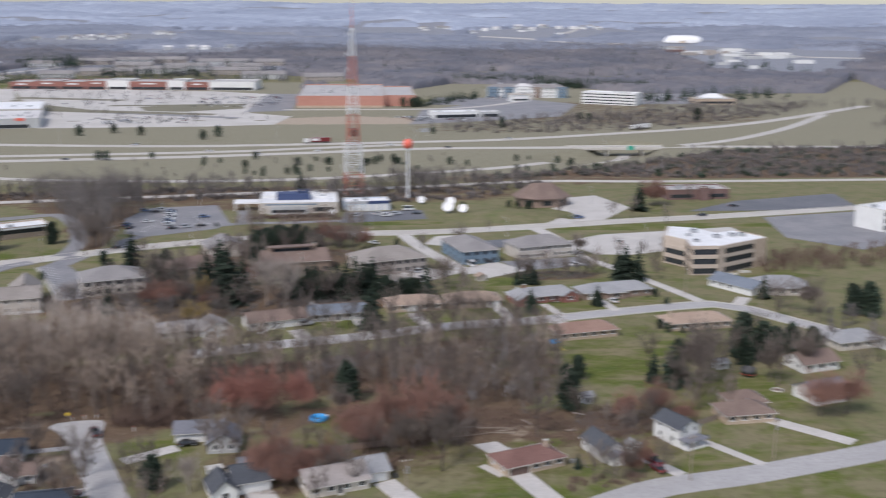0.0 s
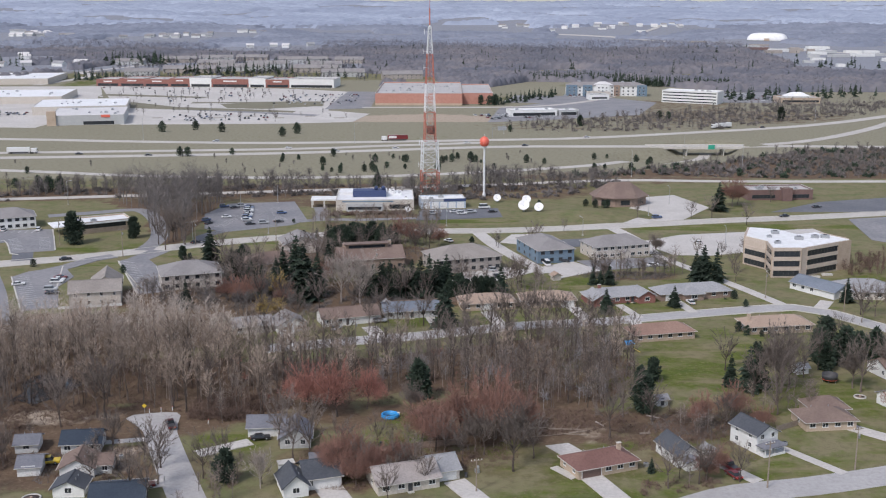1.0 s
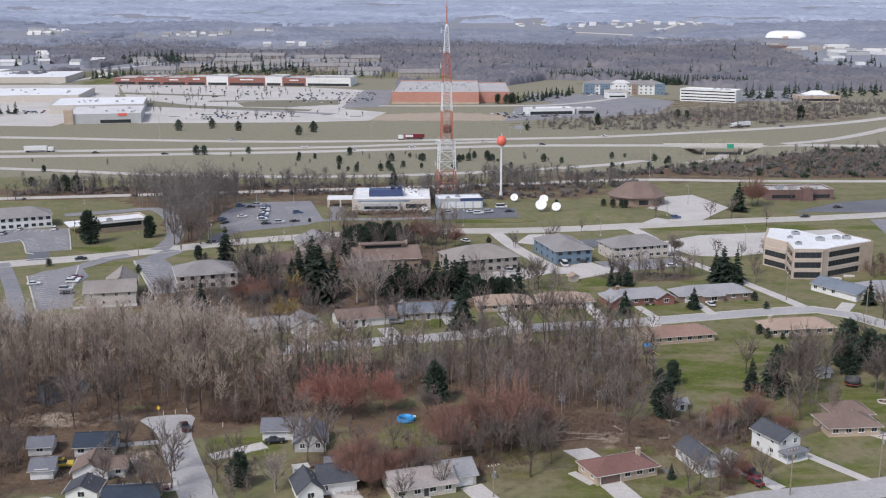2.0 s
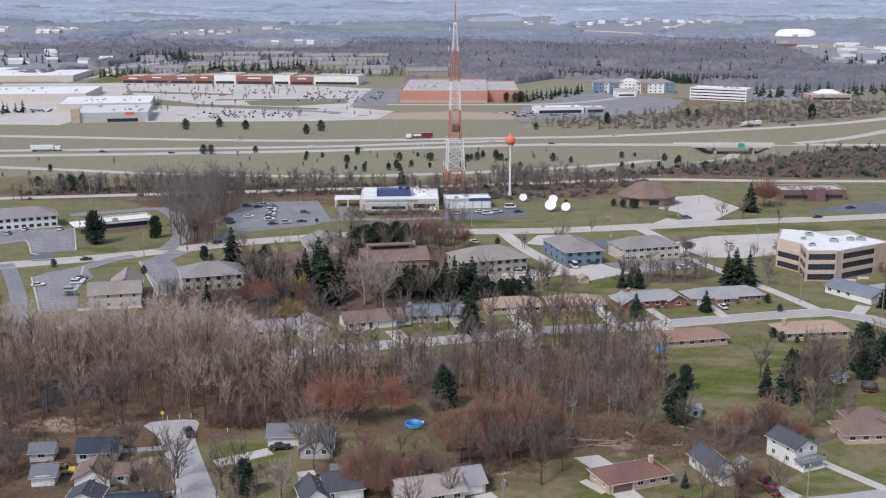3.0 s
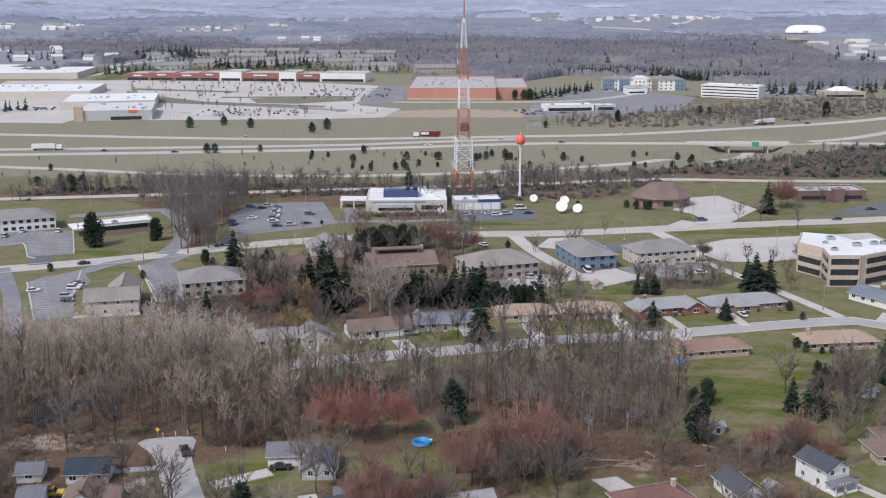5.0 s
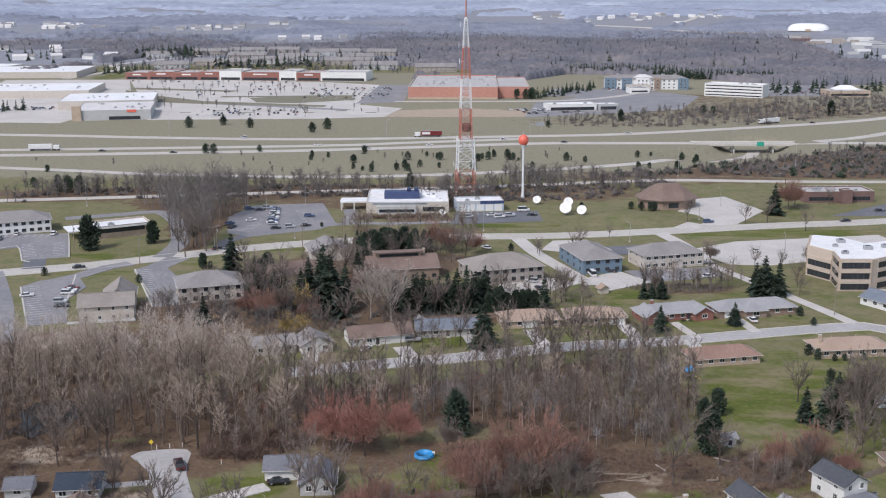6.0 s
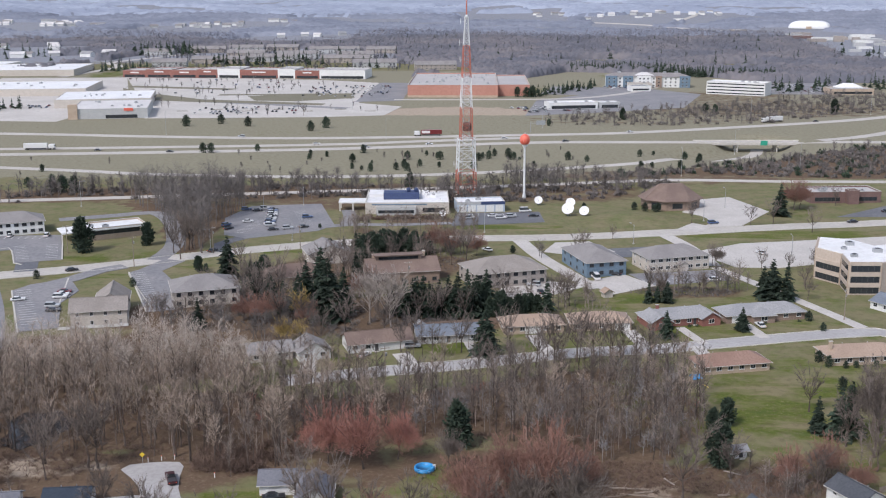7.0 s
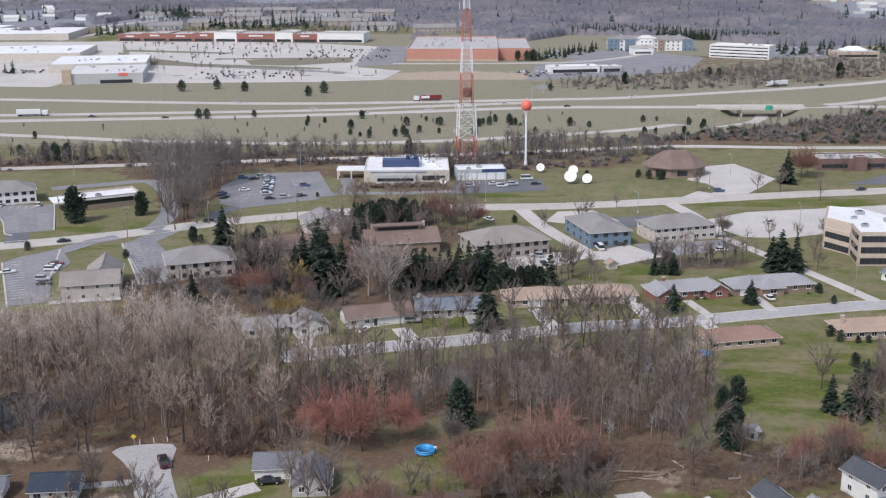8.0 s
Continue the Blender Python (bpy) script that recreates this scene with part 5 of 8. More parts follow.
def water_tower(x, y):
    t = thing("water_tower", pose(x, y, 0), "slender white water tower with a red ball tank", "water tower")
    part("column", lathe([(1.0, -0.2), (0.9, 0.8), (0.55, 2.6), (0.5, 24.2), (0.7, 25.4), (1.4, 26.3)], 20), M["tower_white"], t)
    part("tank", lathe([(0.01, 25.6)] + [(2.5 * math.cos(a), 28.6 + 2.75 * math.sin(a)) for a in np.linspace(-1.2, 1.5, 16)] + [(0.01, 31.4)], 28), M["tank_red"], t, "red painted tank")
    for k in range(10):
        a = k * math.tau / 10
        bm = bmesh.new()
        add_beam(bm, (0.9 * math.cos(a), 0.9 * math.sin(a), 25.2), (2.52 * math.cos(a), 2.52 * math.sin(a), 28.4), 0.1)
        part("rib", bm, M["tower_white"], t)
    bm = bmesh.new()
    add_beam(bm, (0, 0, 31.2), (0, 0, 32.6), 0.12, 0.08, 6)
    part("vent", bm, M["tower_white"], t)


water_tower(31, 575)


def dish(x, y, z, r, az, el, label):
    """A parabolic dish on a post; az: the way it faces, in degrees from +x."""
    h = float(land(x, y))
    t = thing("satellite_dish", pose(x, y, h, 0, 0, az - 90), label, "satellite dish", "dishes beside the car park")
    bm = bmesh.new()
    add_beam(bm, (0, 0, -0.3), (0, 0, z - 0.4), 0.28, 0.25, 10)
    add_beam(bm, (0, 0, z - 0.9), (0, 0.9, z), 0.2, 0.2, 8)
    for s in (-1, 1):
        add_beam(bm, (s * 1.2, -1.2, -0.2), (0, 0, z - 1.2), 0.09)
    part("mount", bm, M["steel"], t)
    prof = [(r * k / 8, 0.5 * r * (k / 8) ** 2 * 0.55) for k in range(9)]
    prof = [(max(a, 0.01), b) for a, b in prof] + [(r + 0.03, prof[-1][1] + 0.02), (r - 0.02, prof[-1][1] + 0.08)] + [(max(r * k / 8 - 0.02, 0.01), 0.5 * r * (k / 8) ** 2 * 0.55 + 0.08) for k in range(7, -1, -1)]
    m = pose(0, 0.4, z, -(90 - el), 0, 0)
    part("reflector", lathe(prof, 32), M["dish"], t, "", m)
    bm = bmesh.new()
    f = r * 0.95
    for k in range(3):
        a = k * math.tau / 3 + 0.5
        add_beam(bm, (0.9 * r * math.cos(a), 0.9 * r * math.sin(a), 0.25 * r), (0.1 * math.cos(a), 0.1 * math.sin(a), f), 0.035)
    add_beam(bm, (0, 0, f - 0.25), (0, 0, f + 0.25), 0.12, 0.1, 10)
    part("feed", bm, M["dish"], t, "", m)


dish(36.9, 558, 2.2, 1.9, -100, 32, "white satellite dish facing the road")
dish(48.2, 531, 3.2, 2.7, -105, 34, "large white satellite dish on the grass knoll")
dish(49.8, 537, 5.0, 2.1, -95, 36, "white satellite dish behind the largest one")
dish(55.4, 529.5, 2.1, 2.2, -110, 34, "white satellite dish on the grass knoll")
dish(-8.0, 523, 3.0, 1.5, -80, 35, "small white satellite dish beside the station wall")


# ---- trees ----
M["grey_brown_twig"] = two_tone("pale_brushwood_twigs", (0.44, 0.38, 0.325), (0.53, 0.465, 0.405), (0.33, 0.28, 0.24), 0.05, 0.5, 1.0, 0, 0, "Object", None, 0, 0.3)
M["pole_twig"] = two_tone("brown_sapling_bark", (0.19, 0.15, 0.125), (0.27, 0.225, 0.195), (0.11, 0.09, 0.075), 0.05, 0.5, 1.0, 0, 0, "Object", None, 0, 0.55)
M["grey_twig"] = two_tone("grey_thicket_twigs", (0.24, 0.225, 0.22), (0.31, 0.295, 0.29), (0.17, 0.16, 0.155), 0.05, 0.5, 1.0, 0, 0, "Object", None, 0, 0.25)
class Tris:
    """Gathers triangles and quads for one mesh."""

    def __init__(self):
        self.v, self.f = [], []

    def tube(self, a, b, r0, r1, n):
        a, b = Vector(a), Vector(b)
        w = (b - a).normalized()
        u = w.orthogonal().normalized()
        q = w.cross(u)
        s = len(self.v)
        for p, r in ((a, r0), (b, r1)):
            for k in range(n):
                c = k * math.tau / n
                self.v.append(p + r * (math.cos(c) * u + math.sin(c) * q))
        for k in range(n):
            j = (k + 1) % n
            self.f.append((s + k, s + j, s + n + j, s + n + k))

    def blade(self, a, b, w, rnd):
        """A thin pointed sliver from a to b."""
        a, b = Vector(a), Vector(b)
        side = (b - a).cross(Vector((rnd.gauss(0, 1), rnd.gauss(0, 1), rnd.gauss(0, 1))))
        side = side.normalized() * w / 2 if side.length > 1e-6 else Vector((w / 2, 0, 0))
        s = len(self.v)
        self.v += [a - side, a + side, b]
        self.f.append((s, s + 1, s + 2))

    def mesh(self, name, material):
        return mesh_of(name, self.v, self.f, material)


def away(rnd, base, spread):
    """A direction near base, turned aside by up to spread."""
    v = Vector((rnd.gauss(0, 1), rnd.gauss(0, 1), rnd.gauss(0, 0.7)))
    return (base + v * spread).normalized()


def bare_tree(seed, height, width, limbs=11, twigs=15, twig_w=0.075, fork=False):
    """Trunk with limbs, and a crown of branches and fine twigs."""
    rnd = random.Random(seed)
    tk, cr = Tris(), Tris()
    p = Vector((0, 0, -0.3))
    path = [p]
    top = height * (0.45 if fork else 0.8)
    for i in range(5):
        p = p + Vector((rnd.gauss(0, 0.12), rnd.gauss(0, 0.12), (top + 0.3) / 5))
        path.append(p)
    r = height * 0.021 + 0.04
    for i in range(5):
        tk.tube(path[i], path[i + 1], r * (1 - i * 0.16), r * (1 - (i + 1) * 0.16), 6)
    for i in range(limbs):
        k = 0.3 + 0.7 * (i + rnd.random()) / limbs if not fork else 0.7 + 0.3 * rnd.random()
        j = min(int(k * 5), 4)
        a = path[j].lerp(path[j + 1], k * 5 - j)
        az = i * 2.4 + rnd.uniform(-0.4, 0.4)
        el = rnd.uniform(0.65, 1.2) + (0.2 if k > 0.8 else 0)
        d = Vector((math.cos(az) * math.cos(el), math.sin(az) * math.cos(el), math.sin(el)))
        reach = width * rnd.uniform(0.7, 1.05) / max(math.cos(el), 0.45) * (1.15 - 0.35 * abs(k - 0.5))
        reach = min(reach, (height - a.z) / max(d.z, 0.2))
        b = a + d * reach * 0.5
        d2 = away(rnd, d + Vector((0, 0, 0.25)), 0.18)
        c = b + d2 * reach * 0.55
        lr = r * 0.34
        tk.tube(a, b, lr, lr * 0.6, 4)
        tk.tube(b, c, lr * 0.6, 0.02, 4)
        for s in range(6):
            t = 0.3 + 0.7 * (s + rnd.random()) / 6
            q = a.lerp(b, t * 2) if t < 0.5 else b.lerp(c, t * 2 - 1)
            dd = away(rnd, d + Vector((0, 0, 0.35)), 0.55)
            ln = reach * rnd.uniform(0.25, 0.45)
            e = q + dd * ln
            cr.tube(q, e, 0.04, 0.014, 3)
            for w in range(twigs):
                u = q.lerp(e, 0.15 + 0.85 * rnd.random())
                cr.blade(u, u + away(rnd, dd + Vector((0, 0, 0.25)), 0.6) * rnd.uniform(0.6, 1.5) * height / 13, twig_w, rnd)
    return tk, cr


def wood_tree(seed, height, width, limbs=12, twigs=8, twig_w=0.075, base=0.4):
    """A forest tree: a tall bare stem, steep limbs in its upper part and a thin crown of fine twigs."""
    rnd = random.Random(seed)
    tk, cr = Tris(), Tris()
    stems = [(Vector((0, 0, -0.3)), 1.0)] + ([(Vector((rnd.uniform(-0.9, 0.9), rnd.uniform(-0.9, 0.9), -0.3)), rnd.uniform(0.6, 0.85))] if seed % 2 else [])
    for foot, k in stems:
        h = height * k
        path = [foot]
        for i in range(5):
            path.append(path[-1] + Vector((rnd.gauss(0, 0.16), rnd.gauss(0, 0.16), h * 0.92 / 5)))
        r = 0.075 + h * 0.0085
        for i in range(5):
            tk.tube(path[i], path[i + 1], r * (1 - i * 0.17), r * (1 - (i + 1) * 0.17), 6)
        n = int(limbs * k)
        for i in range(n):
            t = (base + (1 - base) * (i + rnd.random()) / n) * 0.97
            j = min(int(t * 5), 4)
            a = path[j].lerp(path[j + 1], t * 5 - j)
            az, el = i * 2.4 + rnd.uniform(-0.5, 0.5), rnd.uniform(0.75, 1.2)
            d = Vector((math.cos(az) * math.cos(el), math.sin(az) * math.cos(el), math.sin(el)))
            reach = width * rnd.uniform(0.8, 1.5) * (1.25 - 0.7 * t)
            b = a + d * reach
            c = b + away(rnd, d + Vector((0, 0, 0.5)), 0.2) * reach * 0.9
            tk.tube(a, b, r * 0.36, r * 0.2, 4)
            tk.tube(b, c, r * 0.2, 0.015, 3)
            for q in range(4):
                u = a.lerp(b, rnd.uniform(0.35, 1)) if q < 2 else b.lerp(c, rnd.uniform(0, 0.8))
                dd = away(rnd, d + Vector((0, 0, 0.3)), 0.5)
                e = u + dd * reach * rnd.uniform(0.45, 0.9)
                cr.tube(u, e, 0.035, 0.012, 3)
                for _ in range(twigs):
                    v = u.lerp(e, rnd.uniform(0.2, 1.0))
                    cr.blade(v, v + away(rnd, dd + Vector((0, 0, 0.3)), 0.55) * rnd.uniform(0.7, 1.9), twig_w, rnd)
    return tk, cr


def dome_twigs(cr, seed, height, width, n, w=0.1):
    """Fills a rounded crown with fine upswept twigs, denser to the rim."""
    rnd = random.Random(seed)
    lobes = [(Vector((rnd.uniform(-0.55, 0.55) * width, rnd.uniform(-0.55, 0.55) * width, height * rnd.uniform(0.5, 0.75))), rnd.uniform(0.38, 0.55) * width) for _ in range(11)]
    for i in range(n):
        c, r = lobes[i % 11]
        d = Vector((rnd.gauss(0, 1), rnd.gauss(0, 1), rnd.gauss(0, 0.8))).normalized()
        p = c + Vector((d.x * r, d.y * r, d.z * r * 0.75)) * rnd.uniform(0.25, 1.0) ** 0.6
        if p.z < height * 0.22:
            continue
        cr.blade(p, p + away(rnd, d * 0.7 + Vector((0, 0, 0.6)), 0.45) * rnd.uniform(0.5, 1.2), w, rnd)


def make_tree(name, label, seed, height, width, crown_mat="twig", trunk_mat="bark", category="bare tree", group="", **kw):
    t = thing(name, pose(0, 0, 0), label, category, group)
    dome = kw.pop("dome", 0)
    tk, cr = kw.pop("maker", bare_tree)(seed, height, width, **kw)
    if dome:
        dome_twigs(cr, seed, height, width, dome, kw.get("twig_w", 0.1))
    a = new("trunk", tk.mesh("trunk", M[trunk_mat]))
    b = new("crown", cr.mesh("crown", M[crown_mat]))
    a.parent = b.parent = t
    return t


def conifer(seed, height, width, tiers=21, per=11):
    """A spruce: drooping boughs of needles in tiers, thinner to the top."""
    rnd = random.Random(seed)
    tk, cr = Tris(), Tris()
    tk.tube((0, 0, -0.3), (0, 0, height * 0.95), 0.2, 0.03, 6)
    for i in range(tiers):
        k = i / (tiers - 1)
        z = height * (0.06 + 0.91 * k + rnd.uniform(-0.012, 0.012))
        reach = width * (1 - k) ** 0.85 * rnd.uniform(0.85, 1.1) + 0.15
        n = max(5, int(per * (1 - 0.4 * k)))
        for j in range(n):
            az = j * math.tau / n + rnd.uniform(-0.3, 0.3) + i
            rr = reach * rnd.uniform(0.55, 1.2)
            d = Vector((math.cos(az), math.sin(az), 0))
            sd = Vector((-d.y, d.x, 0))
            a = Vector((0, 0, z + 0.12 * rr + height * rnd.uniform(-0.02, 0.02)))
            b = a + d * rr * 0.6 + Vector((0, 0, -0.08 * rr))
            c = a + d * rr + Vector((0, 0, -0.28 * rr + 0.1))
            w = 0.34 * rr + 0.12
            s = len(cr.v)
            cr.v += [a, b + sd * w, b - sd * w, c, b + Vector((0, 0, -0.3 * w - 0.1))]
            cr.f += [(s, s + 1, s + 4), (s, s + 4, s + 2), (s + 1, s + 3, s + 4), (s + 4, s + 3, s + 2)]
            for q in range(5):
                u = a.lerp(c, rnd.uniform(0.35, 1))
                cr.blade(u, u + (d * rnd.uniform(0.2, 0.6) + sd * rnd.uniform(-0.7, 0.7) + Vector((0, 0, rnd.uniform(-0.35, 0.15)))) * (0.35 + 0.3 * rr), 0.16 + 0.06 * rr, rnd)
    return tk, cr


def rounded(seed, height, width, n=1500, core=True):
    """A dense rounded evergreen or bush: tufts over lumpy lobes, thinning to gaps."""
    rnd = random.Random(seed)
    tk, cr = Tris(), Tris()
    tk.tube((0, 0, -0.3), (0, 0, height * 0.6), 0.15, 0.06, 6)
    lobes = []
    for i in range(13):
        k = i / 12
        s = width * max(1 - (abs(k - 0.32) / 0.74) ** 2.2, 0.1) ** 0.6
        lobes.append((Vector((rnd.uniform(-0.42, 0.42) * s, rnd.uniform(-0.42, 0.42) * s, height * (0.16 + 0.7 * k))), s * rnd.uniform(0.5, 0.72) + 0.1))
    for i in range(n):
        c, r = lobes[i % len(lobes)]
        d = Vector((rnd.gauss(0, 1), rnd.gauss(0, 1), rnd.gauss(0, 1))).normalized()
        p = c + Vector((d.x * r, d.y * r, d.z * r * 1.3)) * rnd.uniform(0.45, 1.0)
        p.z = max(p.z, 0.15)
        cr.blade(p, p + away(rnd, d + Vector((0, 0, 0.2)), 0.5) * rnd.uniform(0.35, 0.8) * (0.4 + 0.1 * height), 0.2 + 0.03 * height, rnd)
    return tk, cr


def make_evergreen(name, label, maker, seed, height, width, mat="needle", category="evergreen tree", **kw):
    t = thing(name, pose(0, 0, 0), label, category)
    tk, cr = maker(seed, height, width, **kw)
    a = new("trunk", tk.mesh("trunk", M["bark"]))
    b = new("crown", cr.mesh("crown", M[mat]))
    a.parent = b.parent = t
    return t


def plant(template, x, y, scale=1.0, turn=0.0, label=""):
    """A copy of a tree template at its place on the land."""
    m = pose(x, y, float(land(x, y)), 0, 0, turn)
    template.scale = (scale, scale, scale)
    c = copy_thing(template, m)
    if label:
        c["label"] = label
    return c


def retire(obs):
    """Remove templates that stood at the origin only to be copied."""
    for ob in obs:
        for o in (*ob.children_recursive, ob):
            bpy.data.objects.remove(o)


rng = random.Random(7)
bare_kinds = [make_tree("bare_tree", "tall leafless tree of the wood with tan-grey twigs", 20 + i, 16.0, 2.3 + 0.3 * (i % 3), maker=wood_tree, limbs=11 + i % 3, group="trees of the wood") for i in range(6)]
grey_kinds = [make_tree("bare_tree", "tall leafless tree of the wood with dark grey twigs", 30 + i, 16.0, 2.0 + 0.3 * (i % 3), "twig_grey", maker=wood_tree, limbs=10 + i % 3, group="trees of the wood") for i in range(5)]
fork_kinds = [make_tree("garden_tree", "leafless garden tree with spreading grey limbs", 40 + i, 12.0, 4.2, "twig_grey", limbs=12, twigs=17, fork=True) for i in range(3)]
red_kinds = [make_tree("red_maple", "broad leafless maple with reddish budding twigs", 50 + i, 12.0, 7.0, "twig_red", limbs=18, twigs=12, twig_w=0.1, dome=5600, fork=True, category="maple tree") for i in range(2)]
rust_kinds = [make_tree("red_maple", "broad leafless maple with dense rust-brown twigs", 56 + i, 12.0, 7.0, "twig_rust", limbs=18, twigs=12, twig_w=0.1, dome=6500, fork=True, category="maple tree") for i in range(2)]
pale_kind = make_tree("sycamore", "broad leafless sycamore with pale bark and twigs", 60, 16.0, 7.0, "twig_pale", "twig_pale", limbs=26, twigs=22, twig_w=0.09, category="sycamore tree")
gold_kind = make_tree("willow", "small leafless willow with yellow twigs", 61, 7.0, 3.0, "twig_gold", limbs=12, twigs=12, twig_w=0.1, dome=1500, fork=True, category="willow tree")
dense_kind = make_tree("lime_tree", "broad leafless tree with a dense dark grey crown", 64, 13.0, 5.0, "twig_grey", limbs=16, twigs=14, dome=5200, fork=True, category="bare tree")
brush_kind = [make_tree("brush", "low leafless brush with reddish-brown twigs", 70 + i, 4.0, 2.2, "twig_red" if i else "twig", limbs=11, twigs=9, twig_w=0.06, fork=True, category="shrub") for i in range(2)]
spruces = [make_evergreen("spruce", "dark green spruce with drooping boughs", conifer, 80 + i, 10.0, 2.7 + 0.4 * i) for i in range(3)]
cedars = [make_evergreen("cedar", "dense dark evergreen with a tapering crown", rounded, 90 + i, 8.0, 2.4, n=2400) for i in range(2)]
juniper = make_evergreen("juniper", "small dark juniper bush on the verge", rounded, 95, 4.0, 1.95, n=620, category="juniper")

for x, y, h in ((-82, 420, 16), (-46, 395, 18), (-37, 379, 15), (-36, 412, 12), (-35, 430, 12), (-30, 449, 9), (-25, 451, 9.5), (-19, 452, 9), (-14, 453, 8), (-21, 378, 11), (-15, 377, 12), (-10, 377, 11), (-4, 377, 13), (2, 377, 15), (6, 378, 11), (27, 379, 11), (61, 391, 7),
                (64, 392, 5.5), (67, 391, 7.5), (102, 395, 14), (106.5, 394, 13), (60, 354, 8.5), (84, 361, 7.5), (-79, 361, 10), (6.8, 338.5, 14), (144, 366, 9), (143, 532, 15), (89, 282, 13), (-26, 608, 10), (50, 228, 3.6), (-52, 384, 12), (-42, 370, 12), (-12, 381, 12), (-1, 381, 13), (5, 382, 12), (-7, 380, 11), (-18, 381, 10), (-28, 452, 9), (-22, 455, 9), (-33, 446, 8), (100, 398, 11),
                (-41, 371, 20), (-50, 388, 15), (-56, 378, 11), (-61, 384, 12), (-68, 398, 12), (-72, 410, 10), (-40, 454, 10), (-36, 457, 9), (-31, 459, 10), (-26, 460, 9), (-17, 458, 10), (-12, 459, 8.5), (-38, 448, 11), (-44, 450, 9), (-9, 374, 11), (-17, 375, 12), (-2, 374, 12), (4, 374, 13), (8, 381, 14), (-14, 384, 11), (86, 280, 12.5), (82, 283, 9)):
    plant(spruces[rng.randrange(3)], x, y, h / 10.0, rng.uniform(0, 360))
for x, y, h in ((-147, 461, 14), (-125, 473, 9.5), (12, 376, 8), (18, 378, 6.5), (9, 375, 6.5), (15, 377, 6), (-70.4, 414, 8), (-34, 458, 9), (-30, 461, 9.5), (-26, 459, 9), (-22, 462, 9.5), (-18, 460, 9), (-37, 455, 8.5), (-32, 454, 9), (-24, 455, 9), (-14, 462, 8), (-28, 457, 10), (20, 379, 6.5), (24, 380, 6), (13, 381, 7), (62, 287, 7), (58, 283, 6), (113, 303, 11), (121, 306, 10), (112, 296, 9), (-95, 431, 6), (-70, 424, 8), (-50, 455, 7), (116, 309, 12), (119, 301, 11), (124, 304, 9), (129, 304, 10), (135, 303, 9), (55, 264, 10.5), (-1, 274, 11), (22, 381, 6), (166, 344, 11), (171, 342, 12), (175, 325, 10), (302, 944, 12), (126, 904, 9), (-42, 224, 8)):
    plant(cedars[rng.randrange(2)], x, y, h / 8.0, rng.uniform(0, 360))
for x, y, h in ((-203, 862, 8), (-180, 877, 7), (-157, 862, 7), (-107, 834, 7), (-98, 852, 8), (-223, 604, 5), (-234, 654, 4), (-214, 614, 5), (-205, 590, 7), (-200, 590, 8), (-194, 590, 8), (-160, 727, 6), (-155, 727, 6), (-127, 733, 4.5), (66, 864, 5), (201, 956, 7), (207, 948, 7), (54, 1086, 9), (62, 1084, 9), (68, 1086, 10),
                (-60, 505, 2), (-40, 516, 2), (57, 547, 3), (84, 540, 4), (80, 545, 3.5), (103, 545, 3), (20, 460, 3), (98, 333, 3), (99.5, 329, 3), (103.5, 327.6, 2), (106.5, 328, 2), (112, 328.6, 2), (97, 311, 3.4), (97.5, 306, 3), (108, 361, 2.5), (107, 371.5, 3), (90, 540, 4), (88, 538, 3.5), (-113, 410, 3), (-92, 430, 3), (-150, 420, 3)):
    plant(juniper, x, y, h / 4.0, rng.uniform(0, 360))
for i in range(46):
    x, y = rng.uniform(-95, 150), rng.uniform(655, 735)
    if seg_dist(x, y, ((-80.8, 636), (-3, 647), (92.9, 671.7), (135, 695.6), (186, 745))) < 8 or seg_dist(x, y, ((-94, 741), (44, 775), (107, 780))) < 10:
        continue
    plant(juniper, x, y, rng.uniform(0.5, 1.3), rng.uniform(0, 360))

